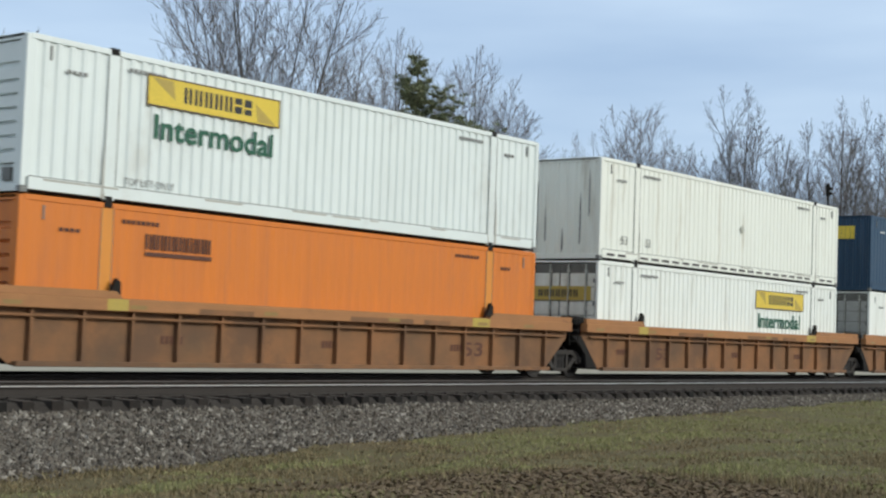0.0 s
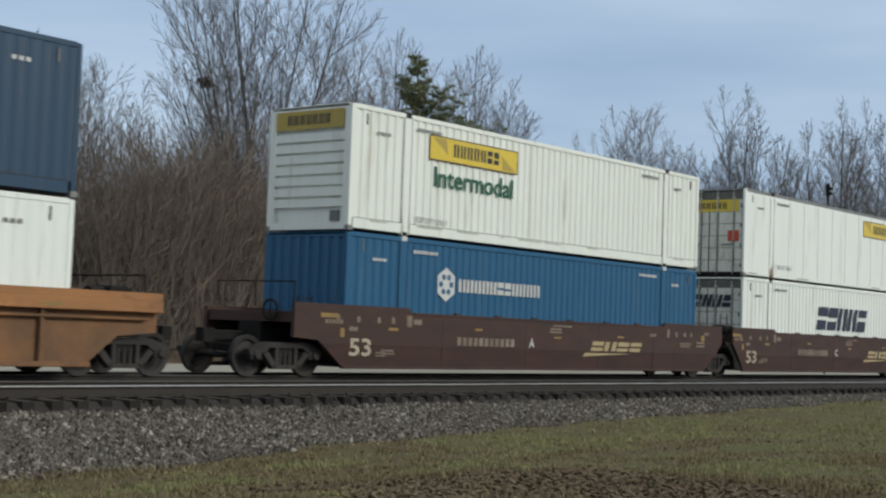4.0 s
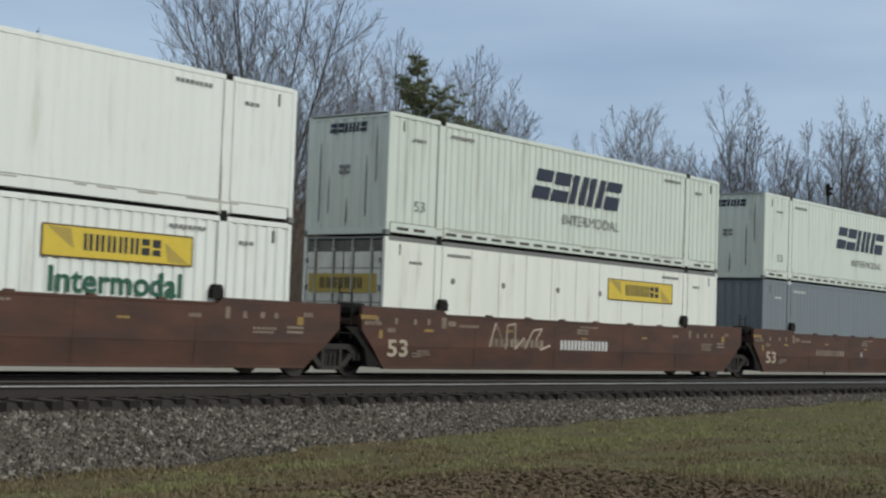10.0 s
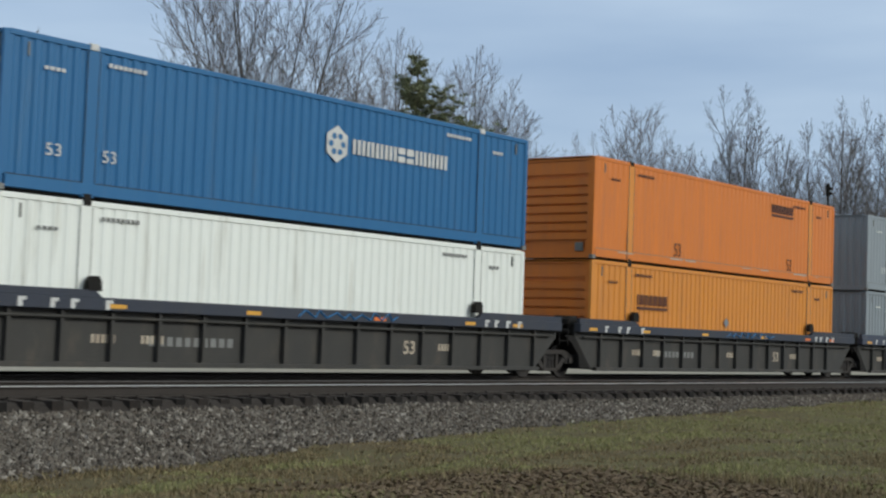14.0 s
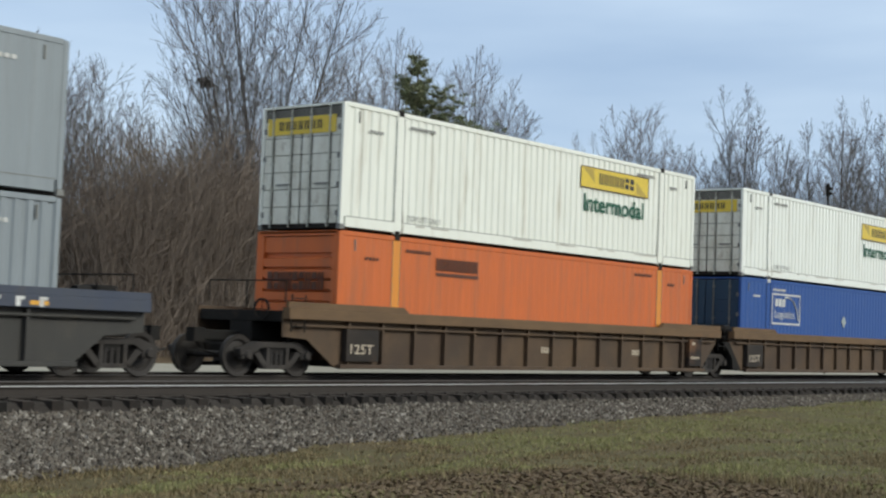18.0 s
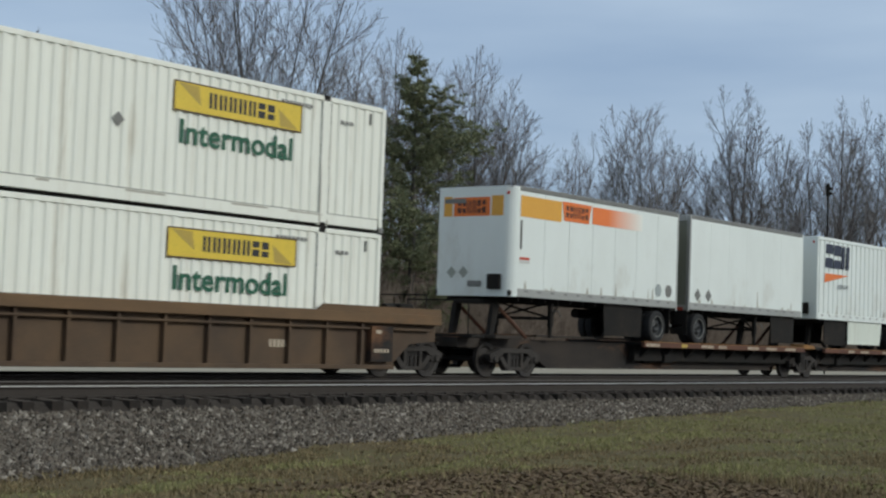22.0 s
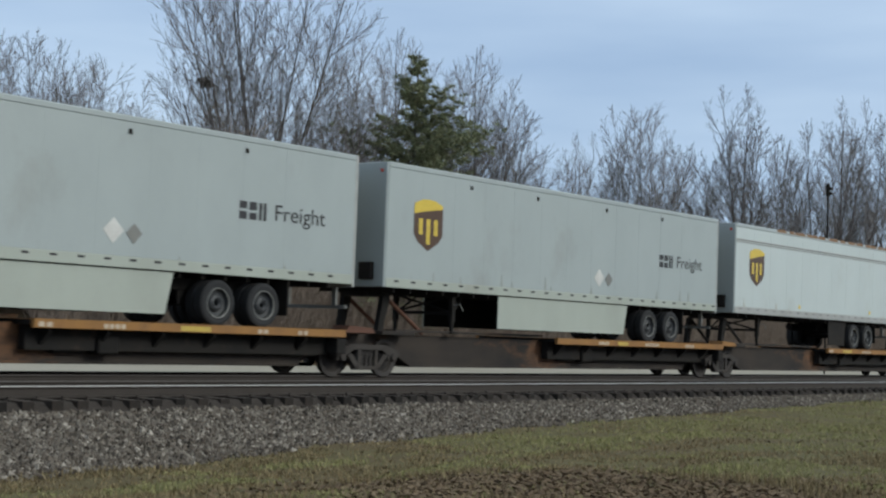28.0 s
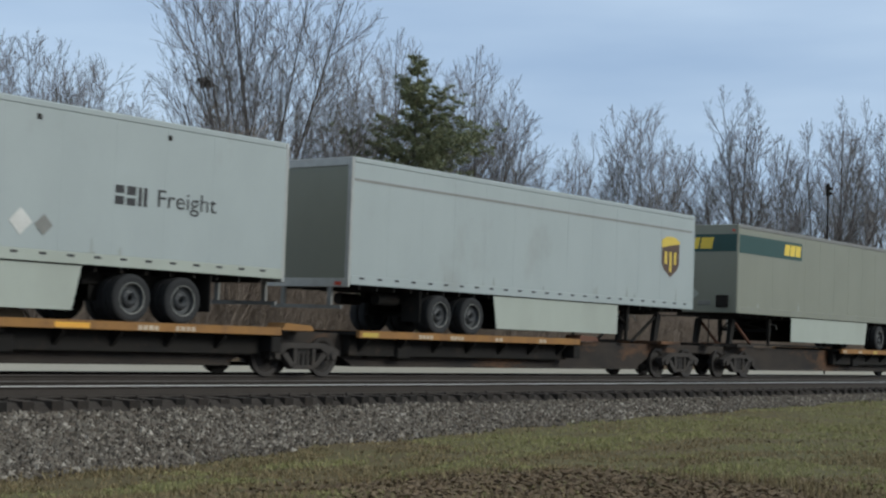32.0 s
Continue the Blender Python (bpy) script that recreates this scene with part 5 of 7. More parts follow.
        for k in range(4):
            g.tube((a - 0.02, MID - 0.7, 1.42), (a - 0.02, MID - 0.7 + 0.21 * math.cos(k * 1.571), 1.42 + 0.21 * math.sin(k * 1.571)), 0.012)
        part("brake_wheel", g, black, car)
    else:
        part("wheel_shield", Geo().prism([(-1.32, 1.12), (-0.84, 1.12), (0.0, 0.24), (-0.55, 0.24), (-0.62, 0.60), (-0.95, 0.90)], "y", -0.05, 0.5), black, car)
        part("valve_box", Geo().box(-0.98, -0.50, 0.06, 0.62, 1.38, 1.66, 0.05), black, car)
    if right == "truck":
        coupler(car, b + 0.05, 1)
        part("hand_rail", Geo().tube((b - 0.2, 0.1, 1.6), (b - 0.2, 0.1, 1.95), 0.018).tube((b - 0.2, 0.1, 1.95), (b - 0.2, WIDTH - 0.1, 1.95), 0.018).tube((b - 0.2, WIDTH - 0.1, 1.95), (b - 0.2, WIDTH - 0.1, 1.6), 0.018), black, car)
        part("valve_box", Geo().box(b - 0.85, b - 0.35, 0.35, 0.9, 1.40, 1.72, 0.03).cyl((b - 1.2, 0.6, 1.55), "x", 0.15, 0.5, 12), black, car)
    else:
        part("joint_casting", Geo().box(b - 0.05, L + 2.30, MID - 0.4, MID + 0.4, 0.75, 1.20, 0.04).cyl((L + 1.72, MID, 1.1), "z", 0.3, 0.45, 14), black, car)
        grab_ladder(car, b + 0.06, Y0 + 0.1, 0.85, 2.0 if style == "plate" else 1.6, black)
    return car


def spine_car(label, c0, c1, deck0, deck1, ends, hitches, paint, edge, seed=0):
    """One unit of a spine car between two bogie centres (train metres), with a wheel platform and hitches."""
    car = thing("spine_car", label, "rail car", (0, 0, 0), "spine cars")
    mover(car, c0, TRAIN_Y, 0)
    n = c1 - c0
    a, b = (-2.0 if ends[0] else -0.35), (n + 2.0 if ends[1] else n - 0.4)
    beam = [(a, 0.72), (0.95, 0.72), (1.95, 0.24), (n - 1.95, 0.24), (n - 0.95, 0.72), (b, 0.72), (b, 0.96), (a, 0.96)]
    part("spine_beam", Geo().prism(beam, "y", 0.55, WIDTH - 0.55), paint, car, "narrow steel spine beam")
    part("beam_flange", Geo().box(1.9, n - 1.9, 0.50, WIDTH - 0.50, 0.20, 0.25, 0.005), paint, car)
    d0, d1 = deck0 - c0, deck1 - c0
    deck = part("platform", Geo().box(d0, d1, 0.02, WIDTH - 0.02, 0.92, 1.01, 0.006), black, car, "steel wheel platform")
    part("platform_edge", Geo().box(d0, d1, -0.09, 0.02, 0.865, 1.03, 0.01), edge, deck, "yellow and rusty platform edge")
    part("platform_edge", Geo().box(d0, d1, WIDTH - 0.02, WIDTH + 0.09, 0.82, 1.03, 0.01), edge, deck)
    # Added black block that stands for the darkness beneath the platform.
    part("underdeck_shade", Geo().box(d0 + 0.1, d1 - 0.1, 0.30, 0.50, 0.46, 0.92), black, car)
    part("brake_rigging", Geo().cyl((d0 + 0.8, 0.45, 0.55), "x", 0.15, 0.7, 12).box(d0 + 1.7, d0 + 2.2, 0.2, 0.5, 0.40, 0.75, 0.03).tube((d0 + 2.2, 0.35, 0.5), (d1 - 0.5, 0.35, 0.45), 0.025), black, car)
    part("wheel_chock", Geo().prism([(d1 + 0.15, 0.98), (d1 + 1.15, 0.98), (d1 + 1.05, 1.10), (d1 + 0.25, 1.14)], "y", 0.05, 0.55), ochre if seed % 2 else platform_rust, car, "rusty orange wheel chock")
    x = d0 + 0.4
    while x < d1:
        part("cross_bearer", Geo().prism([(0.02, 0.90), (0.56, 0.90), (0.56, 0.45), (0.30, 0.55), (0.02, 0.80)], "x", x, x + 0.08), black, car)
        x += 1.35
    # walkway and guide rails along the spine
    if d0 > 1.6:
        for y in (0.36, WIDTH - 0.44):
            part("guide_rail", Geo().box(1.2, d0 - 0.05, y, y + 0.08, 1.04, 1.10), paint, car)
    part("side_step", Geo().box(d1 - 0.25, d1 + 0.05, -0.06, 0.3, 0.50, 0.84, 0.02), black, car)
    rs = random.Random(seed * 5 + 1)
    x = d0 + 0.1
    while x < d1 - 1.2:
        w = rs.choice((0.35, 0.55, 0.8))
        kind = rs.random()
        if kind < 0.34:
            part("reflector", Geo().box(x, x + w, -0.094, -0.09, 0.89, 0.99), gold if rs.random() < 0.5 else yellowold, deck)
        elif kind < 0.85:
            part("stencil", bars(x, x + w, 0.89, 0.98, max(2, int(w / 0.13)), gap=0.3, y0=-0.096, y1=-0.091, seed=rs.randint(0, 99)), inkcream, deck, kind="stuff")
        x += w + rs.uniform(0.3, 1.6)
    # Thin ochre lip paints the light caught on the platform's top edge.
    part("lit_edge_lip", Geo().box(d0, d1, -0.095, 0.03, 1.018, 1.036), ochre, deck)
    for h, way in hitches:
        u = h - c0
        s = part("hitch", Geo().box(u - 0.42, u + 0.42, MID - 0.45, MID + 0.45, 1.86, 1.97, 0.02), black, car, "steel trailer hitch")
        for y in (MID - 0.62, MID + 0.62):
            part("stanchion", Geo().prism([(u - 0.30, 0.96), (u - 0.12, 0.96), (u + 0.14, 1.88), (u - 0.12, 1.88)], "y", y - 0.07, y + 0.07), black, s)
        for y in (MID - 0.62, MID + 0.62):
            part("strut", Geo().tube((u + way * 0.1, y, 1.82), (u + way * 1.45, y, 1.02), 0.05, n=8), platform_rust if seed % 2 else black, s)
        part("hitch_base", Geo().box(u - 0.7, u + 0.5, 0.1, WIDTH - 0.1, 0.96, 1.06, 0.01), paint, s)
    truck(car, n)
    if ends[0]:
        truck(car, 0)
        coupler(car, a - 0.02, -1)
        part("brake_step", Geo().box(a, a + 0.5, 0.1, WIDTH - 0.1, 0.98, 1.04).tube((a + 0.1, 0.3, 1.0), (a + 0.1, 0.3, 1.9), 0.02).tube((a + 0.1, 0.3, 1.9), (a + 0.1, WIDTH - 0.3, 1.9), 0.02).tube((a + 0.1, WIDTH - 0.3, 1.9), (a + 0.1, WIDTH - 0.3, 1.0), 0.02), black, car)
    if ends[1]:
        coupler(car, b + 0.02, 1)
    return car


TYRE = Geo().lathe([(0.30, 0.0), (0.40, -0.012), (0.455, 0.01), (0.47, 0.04), (0.47, 0.20), (0.455, 0.235), (0.30, 0.24)], (0, 0, 0), "y", 28).mesh("tyre")
RIM = Geo().lathe([(0.06, 0.06), (0.11, 0.02), (0.17, 0.05), (0.20, 0.10), (0.27, 0.09), (0.305, 0.0), (0.305, 0.2), (0.06, 0.2)], (0, 0, 0), "y", 24)
for _k in range(8):
    RIM.cyl((0.145 * math.cos(_k * math.pi / 4), 0.045, 0.145 * math.sin(_k * math.pi / 4)), "y", 0.016, -0.03, 6)
RIM = RIM.mesh("rim")
RING = Geo().lathe([(0.288, -0.004), (0.306, -0.010), (0.312, 0.0), (0.29, 0.01)], (0, 0, 0), "y", 28).mesh("hub_ring")


def road_wheel(trailer, x):
    for y, turn in ((0.03, 0), (0.30, 0), (WIDTH - 0.03, 1), (WIDTH - 0.30, 1)):
        t = part("tyre", TYRE, rubber, trailer, at=(x, y, 0.475))
        if turn:
            t.rotation_euler = (0, 0, math.pi)
        if y in (0.03, WIDTH - 0.03):
            part("rim", RIM, rimsteel, t, at=(0, 0.004, 0))
    part("hub_ring", RING, greyrail, trailer, at=(x, 0.03, 0.475))
    part("axle", Geo().cyl((x, 0.3, 0.475), "y", 0.07, WIDTH - 0.6, 10), black, trailer)


def trailer(name, label, s0, length, nose, paint, side="smooth", axles=(), legs=None, skirt=None, dark=None, z_floor=1.05, z_top=4.0, railpaint=None, endpaint=None, round_nose=False, toprail=greyrail, lamps=True, group="road trailers"):
    """A box trailer on the platforms: local z = 0 is the platform, x runs with the train."""
    ob = thing(name, label, "trailer", (0, 0, 0), group)
    mover(ob, s0, TRAIN_Y, 1.012)
    L, W = length, WIDTH
    rail = railpaint or paint
    endpaint = endpaint or paint
    z0, z1 = z_floor + 0.22, z_top - 0.13
    nz = 0.30 if round_nose else 0.08
    n_left = nz if nose < 0 else 0.08
    n_right = nz if nose > 0 else 0.08
    part("bottom_rail", Geo().box(n_left, L - n_right, -0.004, 0.06, z_floor, z0, 0.012), rail, ob, "bottom rail with rivets and lamps")
    part("bottom_rail", Geo().box(n_left, L - n_right, W - 0.06, W + 0.004, z_floor, z0, 0.012), rail, ob)
    part("top_rail", Geo().box(n_left, L - n_right, -0.002, 0.07, z1, z_top, 0.02), toprail, ob)
    part("top_rail", Geo().box(n_left, L - n_right, W - 0.07, W + 0.002, z1, z_top, 0.02), toprail, ob)
    part("roof", Geo().box(0.05, L - 0.05, 0.06, W - 0.06, z_top - 0.05, z_top - 0.012), alu, ob)
    part("floor", Geo().box(0.05, L - 0.05, 0.06, W - 0.06, z_floor + 0.02, z_floor + 0.16), black, ob)
    part("side_wall", Geo().box(n_left, L - n_right, W - 0.03, W - 0.005, z0, z1), paint, ob)
    x = 0.5
    while x < L - 0.3:
        part("cross_member", Geo().box(x, x + 0.06, 0.12, W - 0.12, z_floor - 0.10, z_floor + 0.03), black, ob)
        x += 0.62
    a, b = n_left, L - n_right
    if side == "ribs":
        g = Geo().box(a, b, 0.033, 0.050, z0, z1)
        part("side_wall", g, paint, ob)
        x = a + 0.15
        while x < b - 0.1:
            part("side_post", Geo().prism([(x - 0.055, 0.034), (x - 0.032, 0.0), (x + 0.032, 0.0), (x + 0.055, 0.034)], "z", z0, z1), paint, ob)
            x += 0.405
    elif side == "panels":
        n = max(2, round((b - a) / 1.22))
        for i in range(n):
            u, w = a + (b - a) * i / n, a + (b - a) * (i + 1) / n
            part("side_panel", Geo().box(u + 0.005, w - 0.005, 0.006, 0.04, z0, z1, 0.003), paint, ob)
        part("panel_seams", Geo().box(a, b, 0.018, 0.045, z0 + 0.002, z1 - 0.002), greyrail, ob)
    else:
        part("side_wall", Geo().box(a, b, 0.004, 0.04, z0, z1, 0.003), paint, ob)
        g = Geo()
        for i in range(1, int((b - a) / 1.25)):
            x = a + i * 1.25
            g.box(x - 0.004, x + 0.004, 0.002, 0.006, z0 + 0.02, z1 - 0.02)
        part("panel_seams", g, paint, ob, kind="stuff")
    # front and rear
    for at_left in (True, False):
        is_nose = (nose < 0) == at_left
        sx = (lambda x: x) if at_left else (lambda x: L - x)

        def bx(x0, x1, y0, y1, za, zb, c=0.0):
            u, w = sorted((sx(x0), sx(x1)))
            return Geo().box(u, w, y0, y1, za, zb, c)
        if is_nose:
            if round_nose:
                pts = []
                for k in range(7):
                    an = math.pi / 2 * k / 6
                    pts.append((nz - nz * math.sin(an), nz - nz * math.cos(an)))
                pts = [(sx(x), y) for x, y in pts] + [(sx(x), W - y) for x, y in pts[::-1]]
                part("nose", Geo().prism(pts if not at_left else pts[::-1], "z", z_floor, z_top - 0.02), paint, ob)
            else:
                part("nose", bx(0.0, 0.08, 0.0, W, z_floor, z_top - 0.01, 0.02), endpaint, ob)
            part("nose_box", bx(-0.10, 0.0, 0.30, 0.72, z_floor + 0.18, z_floor + 0.58, 0.02), black, ob)
            part("connector_panel", bx(-0.03, 0.0, 0.95, 1.4, z_floor + 0.25, z_floor + 0.4, 0.01), greyrail, ob)
            part("nose_plate", bx(-0.008, 0.0, W - 1.05, W - 0.35, z_top - 0.45, z_top - 0.33), greyrail, ob)
            for y in (1.55, 1.95):
                part("nose_placard", Geo().prism([(y - 0.16, z_floor + 0.62), (y, z_floor + 0.46), (y + 0.16, z_floor + 0.62), (y, z_floor + 0.78)], "x", *sorted((sx(-0.008), sx(0.0)))), skirtgrey, ob)
            part("nose_lamp", bx(-0.02, 0.0, 0.12, 0.2, z_top - 0.25, z_top - 0.17, 0.005), inkred, ob)
        else:
            part("rear_frame", bx(0.0, 0.08, 0.0, 0.13, z_floor - 0.06, z_top, 0.012), alu, ob)
            part("rear_frame", bx(0.0, 0.08, W - 0.13, W, z_floor - 0.06, z_top, 0.012), alu, ob)
            part("rear_header", bx(0.0, 0.08, 0.13, W - 0.13, z_top - 0.20, z_top - 0.005, 0.01), alu, ob)
            part("rear_sill", bx(0.0, 0.08, 0.13, W - 0.13, z_floor - 0.06, z_floor + 0.14, 0.01), alu, ob)
            part("rear_door", bx(0.025, 0.06, 0.13, W - 0.13, z_floor + 0.14, z_top - 0.20), olivegrey if paint is not olivegrey else palegrey, ob)
            g = bx(0.0, 0.06, 0.5, 0.62, z_floor - 0.50, z_floor - 0.05)
            g.add(*(lambda q: (q.v, q.f))(bx(0.0, 0.06, W - 0.62, W - 0.5, z_floor - 0.50, z_floor - 0.05)))
            g.add(*(lambda q: (q.v, q.f))(bx(0.0, 0.06, 0.2, W - 0.2, z_floor - 0.55, z_floor - 0.47)))
            part("bumper_guard", g, greyrail, ob)
            part("tail_lamp", bx(-0.01, 0.0, 0.2, 0.4, z_floor - 0.02, z_floor + 0.06), inkred, ob)
    if lamps:
        g = Geo()
        x = a + 0.3
        while x < b - 0.2:
            g.box(x, x + 0.16, -0.010, -0.003, z_floor + 0.13, z_floor + 0.175)
            x += 0.62
        part("rivet_strip", g, inkgrey if rail not in (palegrey, greyrail, skirtgrey) else inkblack, ob, kind="stuff")
    # running gear
    for x in axles:
        road_wheel(ob, x)
    if axles:
        lo, hi = min(axles) - 0.75, max(axles) + 0.75
        for y in (0.62, W - 0.74):
            part("slider", Geo().box(lo, hi, y, y + 0.12, 0.72, z_floor, 0.01), black, ob)
        for y in (0.66, W - 0.70):
            part("suspension", Geo().box(lo + 0.2, hi - 0.2, y, y + 0.04, 0.42, 0.74), black, ob)
        for y in (0.55, W - 0.85):
            part("air_tank", Geo().cyl((lo - 0.9, y + 0.15, 0.78), "x", 0.14, 0.75, 12), black, ob)
        part("mud_flap", Geo().box(hi - 0.03 if nose < 0 else lo, hi if nose < 0 else lo + 0.03, 0.05, 0.62, 0.28, z_floor - 0.02), black, ob)
    if legs is not None:
        for y in (W - 0.38, 0.38):
            g = Geo().box(legs - 0.07, legs + 0.07, y - 0.06, y + 0.06, 0.32, z_floor, 0.01)
            g.box(legs - 0.045, legs + 0.045, y - 0.04, y + 0.04, 0.06, 0.34, 0.005)
            g.box(legs - 0.14, legs + 0.14, y - 0.12, y + 0.12, 0.02, 0.06)
            lg = part("landing_leg", g, black, ob)
        s = 1 if nose < 0 else -1
        br = Geo()
        for y in (0.38, W - 0.38):
            br.tube((legs, y, 0.52), (legs + s * 0.75, y + (0.2 if y < 1 else -0.2), z_floor), 0.03)
        br.tube((legs, 0.38, 0.55), (legs, W - 0.38, 0.98), 0.03).tube((legs, W - 0.38, 0.55), (legs, 0.38, 0.98), 0.03)
        br.box(legs - 0.03, legs + 0.03, 0.4, W - 0.4, 0.50, 0.58)
        part("leg_brace", br, black, lg)
        part("crank", Geo().tube((legs, 0.36, 0.75), (legs, 0.12, 0.75), 0.015).tube((legs, 0.12, 0.75), (legs + 0.12, 0.12, 0.60), 0.015), greyrail, lg)
    # Black sheet added to stand for tyre and shadow under the floor.
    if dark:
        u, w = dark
        part("underside_shade", Geo().prism([(u, z_floor), (u + 0.05, 0.14), (w - 0.05, 0.14), (w, z_floor)], "y", 0.12, 0.15), black, ob, "black sheet for tyre and shade under the trailer")
    # road film thrown up along the lower side
    rg = random.Random(int(s0))
    g = Geo()
    for k in range(int(L * (2.2 if paint is vanwhite else 0.9))):
        x = rg.uniform(a + 0.2, b - 0.3)
        h = rg.uniform(0.05, 0.5) * rg.random() ** 2
        w = rg.uniform(0.03, 0.12)
        g.prism([(x, z0 + 0.005), (x + w, z0 + 0.005), (x + w * 0.6, z0 + 0.03 + h), (x + w * 0.4, z0 + 0.03 + h)], "y", -0.002, 0.003)
    part("road_film", g, grime if paint in (white, vanwhite, silver) else palegrime, ob, kind="stuff")
    if skirt:
        u, w = skirt
        c = 0.22 if nose < 0 else -0.22
        pts = [(u, z_floor - 0.02), (w, z_floor - 0.02), (w - (0.18 if c > 0 else 0.0), 0.20), (u + (0.0 if c > 0 else 0.18), 0.20)]
        part("side_skirt", Geo().prism(pts[::-1], "y", 0.06, 0.085), skirtgrey if paint in (palegrey, olivegrey) else greenwhite, ob, "pale side skirt panel")
        part("side_skirt", Geo().prism(pts[::-1], "y", W - 0.085, W - 0.06), skirtgrey if paint in (palegrey, olivegrey) else greenwhite, ob)
        # Black sheet that paints the shaded inside of the far skirt.
        part("skirt_inner_shade", Geo().prism(pts[::-1], "y", W - 0.12, W - 0.088), black, ob)
    return ob


def shield(ob, x0, x1, z0, z1):
    w, h = x1 - x0, z1 - z0
    body = [(x0, z1 - 0.10 * h), (x0, z0 + 0.32 * h), (x0 + 0.14 * w, z0 + 0.17 * h), (x0 + 0.5 * w, z0), (x1 - 0.14 * w, z0 + 0.17 * h), (x1, z0 + 0.32 * h), (x1, z1 - 0.10 * h), (x1 - 0.28 * w, z1 - 0.01 * h), (x0 + 0.5 * w, z1), (x0 + 0.28 * w, z1 - 0.01 * h)]
    s = part("emblem", Geo().prism(body[::-1], "y", -0.004, -0.001), brownfilm, ob, "brown and gold shield emblem")
    crest = [(x0, z1 - 0.10 * h), (x0, z1 - 0.30 * h), (x0 + 0.35 * w, z1 - 0.24 * h), (x1, z1 - 0.16 * h), (x1, z1 - 0.10 * h), (x1 - 0.28 * w, z1 - 0.01 * h), (x0 + 0.5 * w, z1), (x0 + 0.28 * w, z1 - 0.01 * h)]
    part("crest", Geo().prism(crest[::-1], "y", -0.007, -0.004), shieldgold, s)
    g = Geo()
    for k, (lo, hi) in enumerate(((0.32, 0.62), (0.14, 0.62), (0.32, 0.62))):
        u = x0 + w * (0.17 + 0.26 * k)
        g.prism([(u, z0 + lo * h), (u + 0.13 * w, z0 + (lo - 0.02) * h), (u + 0.13 * w, z0 + hi * h), (u, z0 + hi * h)], "y", -0.007, -0.004)
    part("mark", g, shieldgold, s)
    return s


def placard(ob, x, z, size, material, y=-0.004):
    return part("placard", Geo().prism([(x - size, z), (x, z - size), (x + size, z), (x, z + size)], "y", y - 0.004, y), material, ob, "diamond placard holder")
# ---- the train, from its head to its tail ----
JBS, JBI = (2.80, 6.45), (3.02, 6.28)        # sign and word near the left end
JBS2, JBI2 = (9.70, 13.35), (9.90, 13.10)    # the same near the right end


def freight_sign(ob, base, left=True, inter=True):
    sx, ix = (JBS, JBI) if left else (JBS2, JBI2)
    yellow_sign(ob, sx[0], sx[1], base + 1.97, base + 2.58)
    if inter:
        words("Intermodal", ix[0], ix[1], base + 1.33, base + 1.82, -0.005, inkgreen, ob, bold=0.02)


def end_marks(ob):
    """Dark stencils and grime streaks on a corrugated left end."""
    marks(ob, inknavy, 0.7, 1.9, 2.45, 2.68, 5, 0.15, 0.14, 0.05, -0.006, -0.001, end=True)
    marks(ob, inkgrey, 1.05, 1.45, 1.45, 1.68, 2, 0.0, 0.2, 0.05, -0.006, -0.001, end=True)
    streaked_end(ob)


def streaked_end(ob):
    for x, z0, z1, w in ((0.42, 0.3, 2.3, 0.05), (0.72, 0.5, 1.5, 0.04), (1.9, 0.4, 1.9, 0.05), (2.2, 1.2, 2.6, 0.04), (1.3, 0.2, 0.9, 0.06)):
        part("grime_streak", end_view(Geo().prism([(x, z0), (x + w, z0 + 0.1), (x + w, z1 - 0.3), (x + w * 0.5, z1), (x, z1 - 0.4)], "y", -0.006, 0.0)), greyrail, ob)


def lift_note(ob, ink, x=2.35, z=0.36):
    words("TOP LIFT ONLY", x, x + 1.25, z, z + 0.14, -0.005, ink, ob, bold=0.0)


def swift_mark(ob, base, ink=None):
    marks(ob, ink or inknavy, 5.85, 10.2, base + 1.42, base + 2.22, 5, 0.32, 0.14, 0.07, -0.005, -0.001, seed=3)


